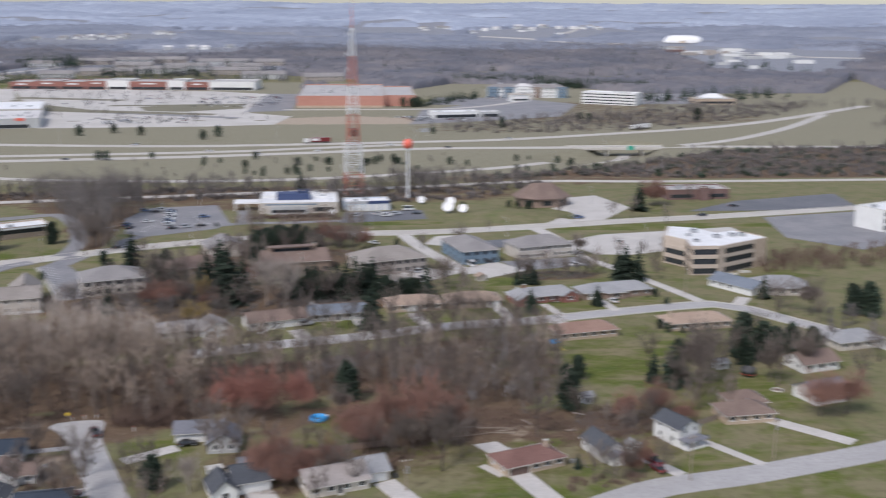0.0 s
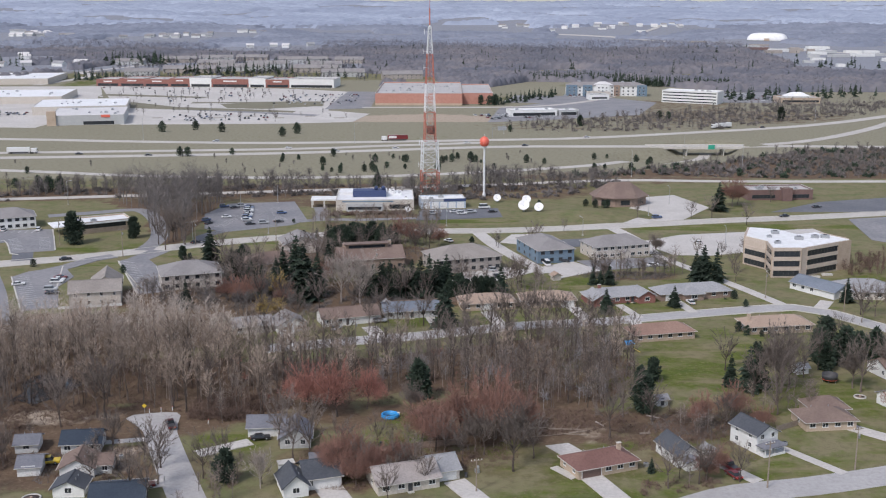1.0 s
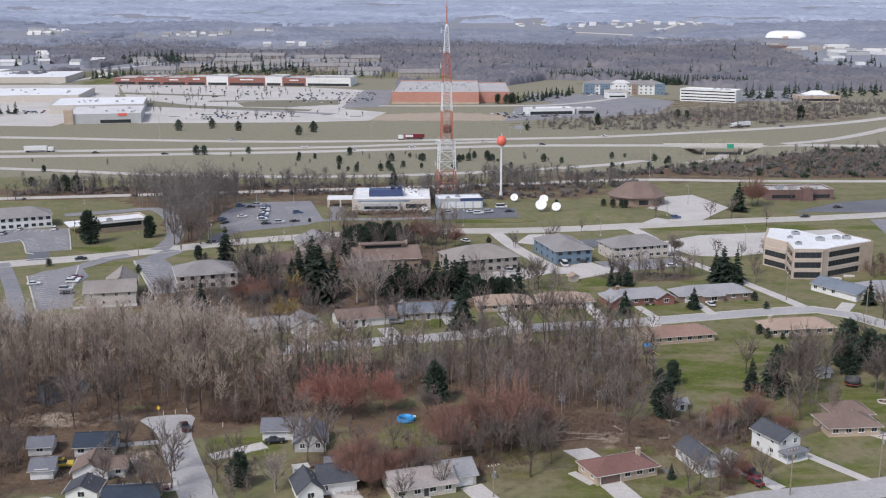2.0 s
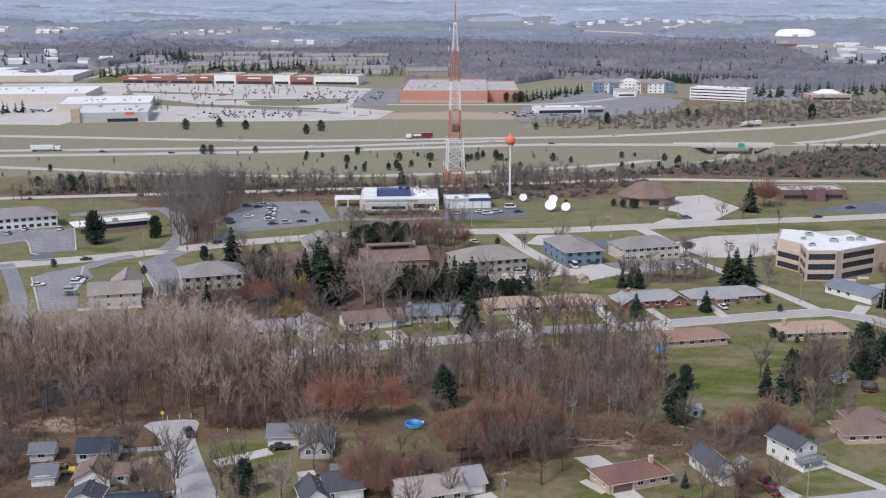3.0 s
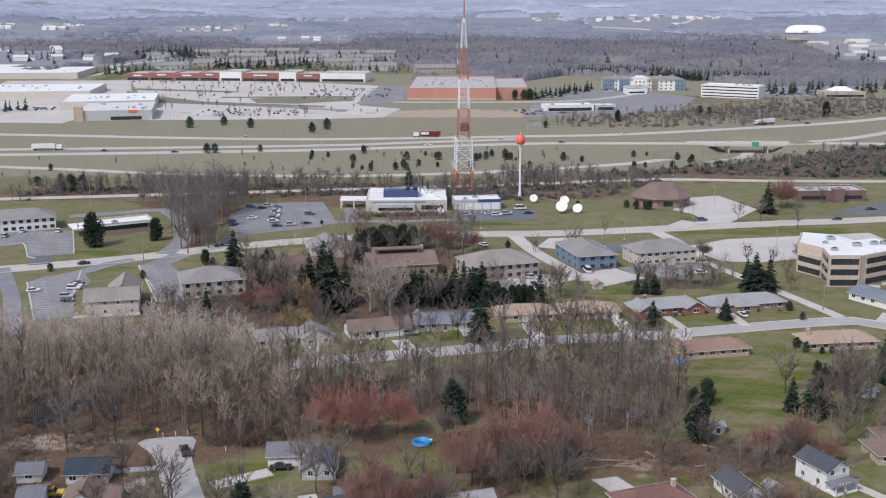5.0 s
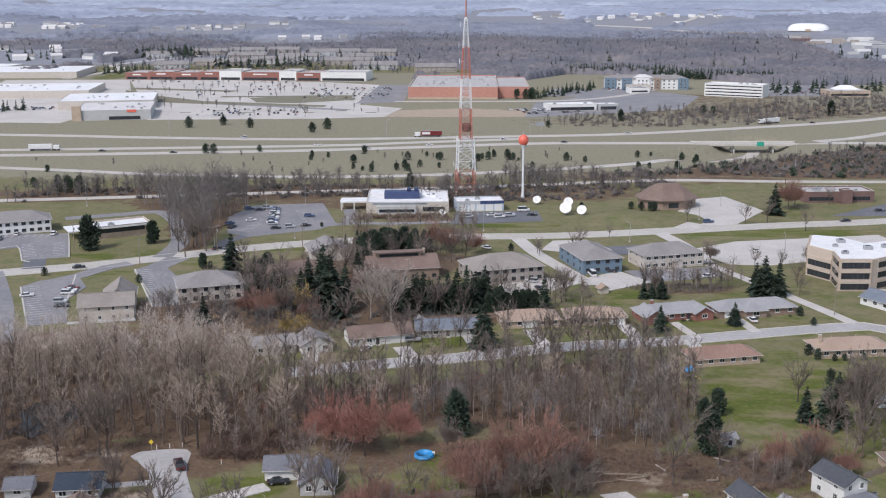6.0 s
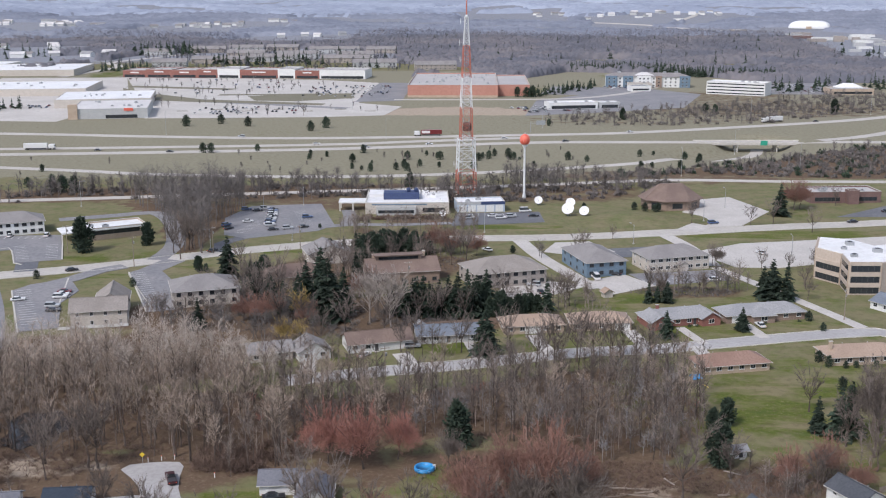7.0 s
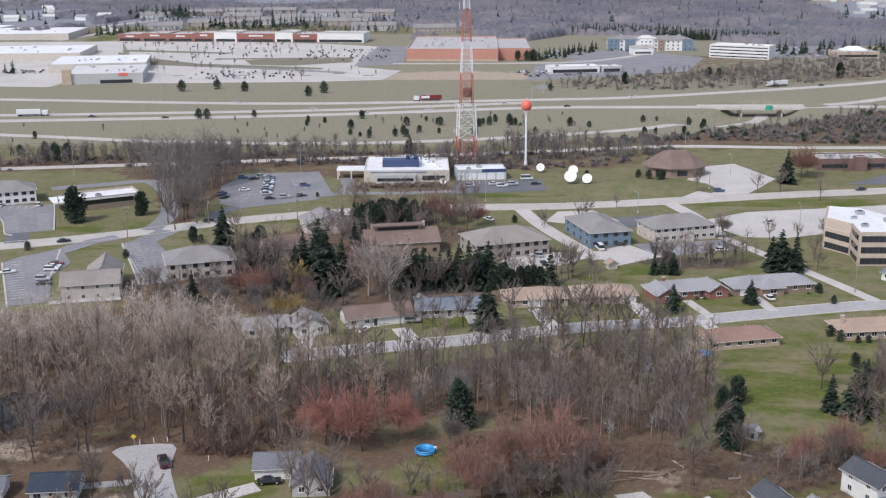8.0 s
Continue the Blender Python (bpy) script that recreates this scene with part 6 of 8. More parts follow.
for x, y, h in ((-80, 262, 14), (-104, 262, 13), (-112, 266, 12), (-90, 264, 11), (-71, 244, 8), (-56, 223, 10), (-25, 235, 13), (-33, 244, 12), (-5, 226, 7), (20, 229, 13), (44, 247, 13), (90, 269, 15), (115, 278, 13), (114, 395, 7), (35, 387, 10), (68, 223, 8), (52, 220, 9), (-34, 223, 7), (-111, 459, 12), (-100, 459, 14), (-106, 464, 13), (35, 395, 9), (69, 405, 8),
                (100, 514, 9), (125, 512, 8), (135, 514, 10), (176, 557, 8), (62, 485, 5), (30, 455, 6), (48, 464, 8), (109, 434, 7), (119, 434, 6), (117, 408, 8), (147, 498, 9), (98, 290, 13), (86, 275, 11), (128, 290, 10), (140, 342, 9), (-92, 232, 9), (-62, 236, 8), (-47, 226, 9), (-44, 233, 8), (-13, 228, 8), (25, 236, 9), (-29, 236, 11), (59, 222, 9), (-100, 250, 11), (-108, 238, 12), (-70, 222, 8), (24, 336, 9), (33, 350, 8), (-8, 334, 9), (45, 336, 10), (-125, 931, 9), (-73.5, 402, 10), (143, 351, 11), (147, 349, 10), (151, 336, 9), (152, 296, 10), (137, 276, 10), (-20, 370, 10), (-8, 369, 10), (1, 371, 9), (-13, 372, 8), (-2, 226, 8), (1, 221, 7), (-18, 236, 9), (-10, 240, 8), (84, 296, 10), (110, 296, 11), (122, 312, 10), (-80, 433, 10), (-22.6, 354, 11), (-16, 450, 9), (-11.7, 441, 9), (-3.3, 441, 10), (13.8, 395, 9), (33.4, 385.6, 10), (30, 389, 9), (80, 403, 7), (63.4, 403, 8), (93, 442, 7), (44.6, 459, 7),
                (25.4, 331, 13), (31.6, 332, 14), (36, 331, 15), (41, 331, 12), (20.4, 327, 12), (51.8, 333, 10), (-26, 380, 12), (-55, 366, 12), (-6, 372, 11), (-46, 356, 12), (-34, 352, 13), (-14, 352, 9), (0, 340, 11), (13, 342, 11), (-62, 376, 13), (-66, 388, 14), (-72, 396, 12), (-62, 404, 13), (-47, 408, 14), (-41, 420, 13), (2, 448, 12), (-24, 436, 12), (-78, 262, 14), (-87, 256, 11), (-98, 228, 12), (-104, 222, 12), (-94, 216, 11), (-112, 246, 13), (-60, 216, 10), (-56, 214, 9), (96, 283, 15), (94, 278, 13), (-52, 346, 9), (-40, 344, 10), (-17, 340, 9), (-84, 396, 9), (-60, 392, 10), (-52, 400, 9), (-106, 449, 13), (-106, 468, 14), (-57.4, 231.7, 10), (-70.5, 241, 8), (-7, 213.5, 8), (5, 237, 9), (14, 238, 9), (9, 234, 8), (22, 244, 10), (49.5, 261, 12), (43, 262, 11), (56, 258, 9), (60.7, 222.8, 8), (55.4, 224.8, 6), (72, 251, 9), (97, 281, 12), (104, 290, 11), (88, 262, 10)):
    plant(fork_kinds[rng.randrange(3)], x, y, h / 12.0, rng.uniform(0, 360))
plant(rust_kinds[0], 17, 247, 1.15, 30)
plant(rust_kinds[1], 9, 248, 0.95, 250)
plant(red_kinds[1], -21, 262, 0.95, 80)
plant(red_kinds[0], -29, 265, 0.9, 200)
plant(red_kinds[1], -14, 267, 0.75, 310)
plant(rust_kinds[1], -15, 232, 0.62, 140)
plant(rust_kinds[0], -14, 222, 0.55, 10)
for x, y, k, q in ((-17, 227, 0.6, 20), (-11, 225, 0.5, 200), (-20, 231, 0.55, 100), (-5, 231, 0.55, 60), (0, 246, 0.7, 130), (24, 252, 0.7, 220)):
    plant(rust_kinds[int(q) % 2], x, y, k, q)
plant(rust_kinds[1], 3, 240, 0.8, 300, "broad leafless maple with brownish twigs")
for x, y, h in ((67, 254, 0.6), (76, 258, 0.68), (64.6, 228.5, 0.4), (61, 224, 0.42), (81, 252, 0.45), (-19, 226, 0.6), (-10, 229, 0.5), (-67, 369, 0.6), (-47, 364, 0.55), (-62, 366, 0.7), (-58, 372, 0.6), (-30, 402, 0.6), (-10, 462, 0.8), (-4, 456, 0.7), (6, 455, 0.6), (153, 545, 1.0), (157, 549, 0.9), (-36, 396, 0.55)):
    plant(rust_kinds[rng.randrange(2)], x, y, h, rng.uniform(0, 360), "leafless reddish-brown ornamental tree")
plant(rust_kinds[0], 117, 255, 0.85, 90, "dense leafless brown tree before a white house")
plant(rust_kinds[1], 124, 256, 0.8, 10, "dense leafless brown tree before a white house")
plant(pale_kind, -21, 361, 0.95, 60)
plant(pale_kind, -28, 368, 0.85, 190)
plant(pale_kind, -34, 221, 0.42, 20)
for x, y, k in ((94, 281, 1.1), (114, 281, 0.8), (128, 291, 0.8), (66, 400, 0.5), (128, 432, 0.55), (-30, 398, 0.7), (-3, 262, 0.6), (12, 240, 0.7), (21, 240, 0.75), (152, 344, 0.9), (93, 437, 0.6)):
    plant(dense_kind, x, y, k, 37 * k * 10)
plant(gold_kind, -50, 372, 1.15, 0)
plant(gold_kind, -51, 346, 1.0, 90)
plant(gold_kind, -47, 349, 0.8, 200)

# the wood between the near houses and the curved street
placed = []
for _ in range(9000):
    x, y = rng.uniform(-165, 62), rng.uniform(262, 362)
    if len(placed) >= 270 or not inside(x, y, WOODS[0]):
        continue
    if ((x + 100) / 6) ** 2 + ((y - 285) / 9) ** 2 < 1:
        continue
    if seg_dist(x, y, MID) < 7 or any((x - a) ** 2 + (y - b) ** 2 < 20 for a, b in placed):
        continue
    if x > -40 and rng.random() < 0.45:
        continue
    placed.append((x, y))
    kinds = grey_kinds if rng.random() < step(x, -75, 0) * 0.85 else bare_kinds
    plant(kinds[rng.randrange(len(kinds))], x, y, rng.uniform(0.7, 1.12) * (1.0 if x < -20 else 0.84), rng.uniform(0, 360))
for _ in range(1500):
    x, y = rng.uniform(-150, 60), rng.uniform(262, 350)
    if len(placed) < 285 and inside(x, y, WOODS[0]) and ((x + 100) / 8) ** 2 + ((y - 283) / 15) ** 2 > 1:
        placed.append((x, y))
        plant(brush_kind[rng.randrange(2)], x, y, rng.uniform(0.5, 1.1), rng.uniform(0, 360))

def undergrowth(name, label, spots, seed, mat, h=1.0):
    """Low brush and dead stalks: short slivers scattered in patches."""
    rnd = random.Random(seed)
    t = Tris()
    for cx, cy, rx, ry, n in spots:
        for _ in range(n):
            a, r = rnd.uniform(0, math.tau), math.sqrt(rnd.random())
            x, y = cx + rx * r * math.cos(a), cy + ry * r * math.sin(a)
            if seg_dist(x, y, MID) < 5.5 or math.hypot(x + 65, y - 257.5) < 8.5 or seg_dist(x, y, ((-41, 196), (-52.5, 229), (-63, 254))) < 4.5:
                continue
            b = Vector((x, y, float(land(x, y))))
            for q in range(5):
                t.blade(b + Vector((rnd.gauss(0, 0.25), rnd.gauss(0, 0.25), -0.05)), b + Vector((rnd.gauss(0, 0.6), rnd.gauss(0, 0.6), rnd.uniform(0.4, 1.3))) * h, 0.09 * h, rnd)
    return tagged(new(name, t.mesh(name, M[mat])), label, "undergrowth", kind="stuff")


undergrowth("undergrowth", "brown brush and dead stalks on the wood floor", ((-105, 280, 45, 22, 1700), (-20, 288, 45, 18, 1700), (40, 295, 22, 24, 900), (15, 258, 26, 12, 1000), (8, 238, 14, 8, 420), (-16, 228, 10, 9, 360), (-72, 236, 14, 12, 420), (58, 246, 18, 8, 420), (36, 258, 14, 8, 500), (-14, 236, 14, 10, 400), (-108, 252, 14, 14, 400), (72, 257, 14, 9, 300), (-102, 240, 16, 18, 420), (-45, 226, 6, 10, 160), (-95, 262, 40, 8, 600), (60, 258, 16, 8, 260), (-60, 300, 50, 10, 600)), 401, "shrub")
undergrowth("undergrowth", "reddish brush along garden edges", ((-70, 372, 24, 14, 500), (75, 404, 18, 6, 400), (-75, 232, 12, 10, 200), (-12, 236, 10, 8, 240), (-20, 445, 34, 14, 500), (66, 255, 12, 8, 300)), 402, "scrub_twig", 1.2)

# spinney and hedgerow trees beyond, farther off: one growth of slender leafless trees each
def spinney(name, label, polys, n, height, seed, twigs=46, clear=(), mat="scrub_twig", w=0.2, r=0.2, low=0.25):
    rnd = random.Random(seed)
    t = Tris()
    xs = [p[0] for poly in polys for p in poly]
    ys = [p[1] for poly in polys for p in poly]
    made = 0
    while made < n:
        x, y = rnd.uniform(min(xs), max(xs)), rnd.uniform(min(ys), max(ys))
        if not any(inside(x, y, poly) for poly in polys) or any(seg_dist(x, y, ln) < w for ln, w in clear):
            n -= 0.02
            continue
        made += 1
        h = height * rnd.uniform(0.55, 1.15)
        z = float(land(x, y))
        base = Vector((x, y, z))
        lean = Vector((rnd.gauss(0, 0.03), rnd.gauss(0, 0.03), 1))
        t.tube(base - Vector((0, 0, 0.3)), base + lean * h * 0.8, r, 0.05, 4)
        for k in range(twigs):
            a = base + lean * h * rnd.uniform(low, 0.8)
            d = away(rnd, Vector((rnd.gauss(0, 0.8), rnd.gauss(0, 0.8), 0.9)), 0.25)
            b = a + d * h * rnd.uniform(0.15, 0.34)
            t.blade(a, b, w, rnd)
            for q in range(3):
                u = a.lerp(b, rnd.uniform(0.4, 1))
                t.blade(u, u + away(rnd, d, 0.6) * h * 0.12, 0.7 * w, rnd)
    return tagged(new(name, t.mesh(name, M[mat])), label, "woodland", kind="stuff")


FRONTAGE = ((-420, 535), (-223.5, 566), (-167.9, 575), (-110.6, 585.0), (-40, 597), (40, 612), (110, 627), (169, 623), (252, 622), (420, 624))
RAMP = ((-640, 745), (-261.1, 667.4), (-170, 645), (-80.8, 637), (-3.0, 646.9), (92.9, 671.7), (135.1, 695.6), (186, 745))
spinney("suburb_trees", "leafless trees between the far apartment rows", [[(-460, 1420), (-60, 1400), (-40, 1600), (-120, 1830), (-460, 1880)]], 400, 10, 113, 24, (), "hazed_far_twig", 0.55, 0.3)
spinney("yard_trees", "leafless trees and brush in the near gardens", [[(-14, 226), (-2, 232), (2, 240), (-12, 246), (-20, 236)], [(-112, 214), (-94, 222), (-90, 250), (-118, 256)], [(-72, 226), (-62, 232), (-66, 246), (-78, 250)], [(60, 246), (82, 250), (78, 266), (58, 264)], [(44, 214), (62, 216), (66, 222), (50, 226)], [(4, 236), (26, 240), (30, 256), (2, 258)], [(84, 258), (100, 262), (106, 280), (84, 286)], [(-52, 206), (-38, 212), (-40, 236), (-46, 236)]], 140, 6.5, 114, 46, (), "pole_twig", 0.08, 0.09)
spinney("block_trees", "leafless trees between the larger buildings", [[(-78, 388), (-30, 396), (-34, 408), (-70, 402)], [(-60, 420), (-20, 428), (-6, 450), (-50, 452)], [(-40, 380), (-20, 384), (-14, 398), (-36, 396)], [(4, 384), (44, 382), (44, 396), (10, 394)], [(62, 398), (100, 404), (96, 414), (64, 408)], [(-100, 366), (-70, 372), (-74, 380), (-98, 374)], [(-46, 326), (-20, 334), (10, 342), (6, 346), (-46, 334)]], 210, 9, 119, 44, (), "pole_twig", 0.11, 0.12)
spinney("saplings", "slender leafless saplings between the trees of the wood", [WOODS[0]], 270, 11, 110, 26, ((MID, 7), (((-101, 280), (-99, 288)), 3)), "pole_twig", 0.09, 0.11)
spinney("saplings", "grey leafless thicket in the wood", [[(-14, 276), (6, 284), (24, 274), (34, 300), (10, 300), (-14, 292)], [(36, 284), (56, 300), (58, 322), (40, 318)], [(26, 266), (46, 268), (56, 288), (36, 284)]], 100, 7.5, 111, 40, (), "grey_twig", 0.09, 0.07)
spinney("street_trees", "leafless trees along the curved street", [[(-45, 306), (-8, 312), (40, 328), (62, 334), (60, 327), (30, 318), (-10, 303), (-45, 300)]], 55, 8, 112, 44, ((MID, 5.5),), "pole_twig", 0.1, 0.13)
spinney("spinney", "dense spinney of slender leafless trees beside the lane", [WOODS[1]], 130, 20, 101, 46, (), "scrub_twig", 0.14, 0.2, 0.35)
spinney("hedgerow_trees", "row of leafless trees along the frontage road", [WOODS[2], [(14, 584), (60, 590), (110, 602), (112, 618), (30, 640), (16, 610)]], 430, 10, 102, 34, ((FRONTAGE, 5),))
spinney("scrub_wood", "leafless scrub wood beside the freeway", [WOODS[3]], 220, 7, 103, 30, ((FRONTAGE, 6), (RAMP, 7)))
spinney("car_park_trees", "small leafless trees on the shopping centre islands", [[(-240, 925), (-70, 940), (-60, 990), (-130, 1060), (-130, 1240), (-370, 1300), (-280, 1050)]], 90, 7, 107, 30)
spinney("median_scrub", "sparse scrub on the freeway verges", [[(-300, 690), (-100, 650), (90, 690), (60, 760), (-100, 720)], [(-300, 590), (-100, 610), (60, 630), (60, 655), (-90, 628), (-260, 655)]], 48, 4, 108, 50, (), "scrub_twig", 0.2, 0.12, 0.05)
spinney("brushwood", "pale leafless brushwood below the chapel", [[(-175, 304), (-128, 304), (-62, 308), (-46, 318), (-62, 340), (-90, 352), (-125, 344), (-175, 346)]], 330, 11, 116, 46, (), "grey_brown_twig", 0.1, 0.08, 0.2)
spinney("thicket", "brown leafless thicket behind the office block", [[(158, 402), (200, 408), (240, 425), (236, 440), (196, 436), (160, 426)]], 170, 5.5, 120, 44, (), "shrub", 0.13, 0.1, 0.1)
spinney("verge_trees", "leafless trees along the main road verge", [[(-50, 488), (-48, 506), (8, 508), (6, 494)], [(-46, 452), (-42, 468), (8, 474), (8, 456)]], 88, 10, 104, 40, (), "pole_twig", 0.13, 0.12)
spinney("east_wood", "leafless wood on both sides of the far freeway", [[(400, 640), (620, 640), (720, 900), (560, 1010), (430, 890), (400, 800)], [(450, 1020), (600, 1160), (820, 1350), (760, 1040), (600, 1010)]], 420, 10, 115, 30, (), "scrub_twig", 0.35, 0.25)
spinney("roadside_scrub", "leafless scrub on the far freeway verge", [[(60, 880), (117, 858), (233, 880), (397, 995), (480, 1120), (330, 1085), (224, 1000), (110, 945)], [(300, 935), (400, 990), (520, 1110), (430, 1090), (330, 1000)]], 420, 8, 105, 30)
spinney("garden_trees", "leafless garden trees between the houses", [[(-85, 352), (-60, 345), (-30, 352), (-25, 375), (-70, 400), (-95, 372)], [(70, 396), (98, 404), (94, 412), (66, 408)], [(120, 300), (160, 295), (175, 330), (150, 345)], [(20, 456), (30, 440), (34, 462)]], 60, 9, 106, 44)


def far_woods(name, label, seed, n, test, near, far, half, size, mat, blades=24):
    """Distant leafless woodland: many small upright sprays of twigs over the land."""
    r = np.random.default_rng(seed)
    d = near * (far / near) ** (r.random(n) ** 0.9)
    x = d * np.tan(r.uniform(-half, half, n))
    y = d
    keep = test(x, y)
    x, y = x[keep], y[keep]
    n = len(x)
    z = land(x, y)
    s = size * (0.6 + 0.7 * r.random(n)) * np.clip(y / 1700, 0.85, 1.35)
    B = blades
    u = r.normal(size=(n, B, 3))
    u[..., 2] = np.abs(u[..., 2]) * 0.6 + 0.25
    u /= np.linalg.norm(u, axis=-1, keepdims=True)
    root = np.stack([x, y, z + 0.6 * s], -1)[:, None, :] + r.normal(size=(n, B, 3)) * s[:, None, None] * np.array([0.3, 0.3, 0.22])
    tip = root + u * s[:, None, None] * r.uniform(0.2, 0.5, (n, B, 1))
    side = np.cross(u, r.normal(size=(n, B, 3)) * 0.35 + np.array([0, -0.25, 1.0]))
    side /= np.linalg.norm(side, axis=-1, keepdims=True)
    w = s[:, None, None] * 0.022
    V = np.stack([root - side * w, root + side * w, tip], 2).reshape(-1, 3)
    F = np.arange(len(V)).reshape(-1, 3)
    me = bpy.data.meshes.new(name)
    me.from_pydata(V.tolist(), [], F.tolist())
    me.materials.append(M[mat])
    return tagged(new(name, me), label, "woodland", kind="stuff")


CLUSTERS = ((-1080, 2860, 130, 60, 16), (-940, 2740, 70, 30, 8), (-640, 2790, 130, 50, 16), (-470, 2900, 60, 40, 5), (640, 3250, 160, 100, 12), (430, 3150, 90, 80, 6), (-760, 2000, 120, 60, 8), (-620, 1750, 90, 40, 6), (-330, 2400, 120, 40, 4), (150, 3300, 150, 80, 4), (700, 1850, 90, 40, 0), (620, 1790, 70, 30, 0), (760, 2260, 120, 60, 0))
CLEAR = [[(-700, 860), (-700, 1400), (-420, 1400), (-400, 1390), (-130, 1350), (-60, 1330), (60, 1280), (130, 1400), (250, 1370), (330, 1240), (420, 1200), (420, 1080), (520, 1200), (700, 1500), (560, 1000), (420, 860)],
         [(120, 1300), (270, 1300), (270, 1372), (120, 1390)], [(700, 2560), (880, 2560), (900, 2700), (690, 2700)], [(300, 2720), (720, 2360), (900, 2150), (960, 2340), (800, 2560), (340, 2950)], [(-480, 1400), (-430, 1400), (-400, 1800), (-440, 1820), (-500, 1600)], [(-500, 1380), (-420, 1370), (-60, 1330), (20, 1330), (10, 1480), (-90, 1560), (-100, 1840), (-440, 1900), (-500, 1700)],
         [(-820, 1380), (-540, 1380), (-540, 1600), (-820, 1620)], [(590, 1800), (860, 1780), (1080, 2300), (700, 2540), (610, 2120)]]


def wooded(x, y):
    open_ground = np.zeros(x.shape, bool)
    for poly in CLEAR:
        open_ground |= inside(x, y, poly)
    for cx, cy, rx, ry, n in CLUSTERS:
        open_ground |= (np.abs(x - cx) < rx * 1.05 + 12 * np.sin(y / 23)) & (y > cy - ry - 230 - 20 * np.sin(x / 31)) & (y < cy + ry)
    gaps = np.sin(x / 150 + 2 + y / 400) * np.sin(y / 120 + 1) + 0.7 * np.sin(x / 91 + y / 63) + 0.5 * np.sin(x / 37 - y / 55)
    return ~open_ground & (gaps < np.where(y > 2300, 0.55, 1.25))


def scatter(i, j, k):
    """A repeatable random number from 0 to 1 for each pair of whole numbers."""
    v = np.sin(i * 127.1 + j * 311.7 + k * 74.7) * 43758.5453
    return v - np.floor(v)


def crowns(x, y, cell, low, high):
    """Height of the crowns of a wood: one dome of its own height and width in every cell of a jittered grid, the highest one standing."""
    ci, cj = np.floor(x / cell), np.floor(y / cell)
    best = np.full(x.shape, low * 0.55)
    for di in (-1, 0, 1):
        for dj in (-1, 0, 1):
            i, j = ci + di, cj + dj
            px, py = (i + 0.1 + 0.8 * scatter(i, j, 1)) * cell, (j + 0.1 + 0.8 * scatter(i, j, 2)) * cell
            h = low + (high - low) * scatter(i, j, 3)
            r = cell * (0.55 + 0.4 * scatter(i, j, 4))
            best = np.maximum(best, h * (1 - 0.6 * ((x - px) ** 2 + (y - py) ** 2) / r ** 2))
    return best


def canopy(name, label, seed, near, far, half, nx, ny, mat, cell=9.0, low=5.5, high=10.5):
    """The crowns of the distant woods: close-set domes that fall to the ground at clearings."""
    r = np.random.default_rng(seed)
    A, Y = np.meshgrid(np.tan(np.linspace(-half, half, nx)), np.geomspace(near, far, ny))
    X = A * Y
    tall = wooded(X, Y)
    tall[0, :] = tall[-1, :] = False
    H = np.where(tall, crowns(X, Y, cell, low, high) + r.uniform(-0.5, 0.5, X.shape), -1.0)
    Z = land(X, Y) + H
    idx = np.arange(nx * ny).reshape(ny, nx)
    q = np.stack([idx[:-1, :-1], idx[:-1, 1:], idx[1:, 1:], idx[1:, :-1]], -1).reshape(-1, 4)
    q = q[tall.ravel()[q].any(1)]
    me = bpy.data.meshes.new(name)
    me.from_pydata(np.stack([X, Y, Z], -1).reshape(-1, 3).tolist(), [], q.tolist())
    me.polygons.foreach_set("use_smooth", np.ones(len(q), bool))
    me.materials.append(M[mat])
    return tagged(new(name, me), label, "woodland", kind="stuff")


# each zone farther off takes a material with more haze in its colour
canopy("far_woods", "leafless grey-brown woodland with painted haze beyond the shops", 203, 1238, 2260, 0.47, 500, 250, "hazed_far_twig")
canopy("distant_woods", "leafless woodland with clearings, painted in blue-grey haze", 205, 2200, 3260, 0.47, 380, 150, "hazed_mid_twig", 12, 5.5, 11)
canopy("horizon_woods", "leafless woodland with painted haze on the raised skyline ground", 204, 3200, 4880, 0.47, 300, 110, "hazed_horizon_twig", 18, 6, 13)
far_woods("woodland_twigs", "twiggy tops of the distant leafless woodland", 201, 20000, wooded, 1245, 2400, 0.47, 10, "hazed_far_twig", 14)
far_woods("woodland_twigs", "twiggy tops of the skyline woodland", 202, 4000, wooded, 2300, 3400, 0.46, 9, "hazed_mid_twig", 8)

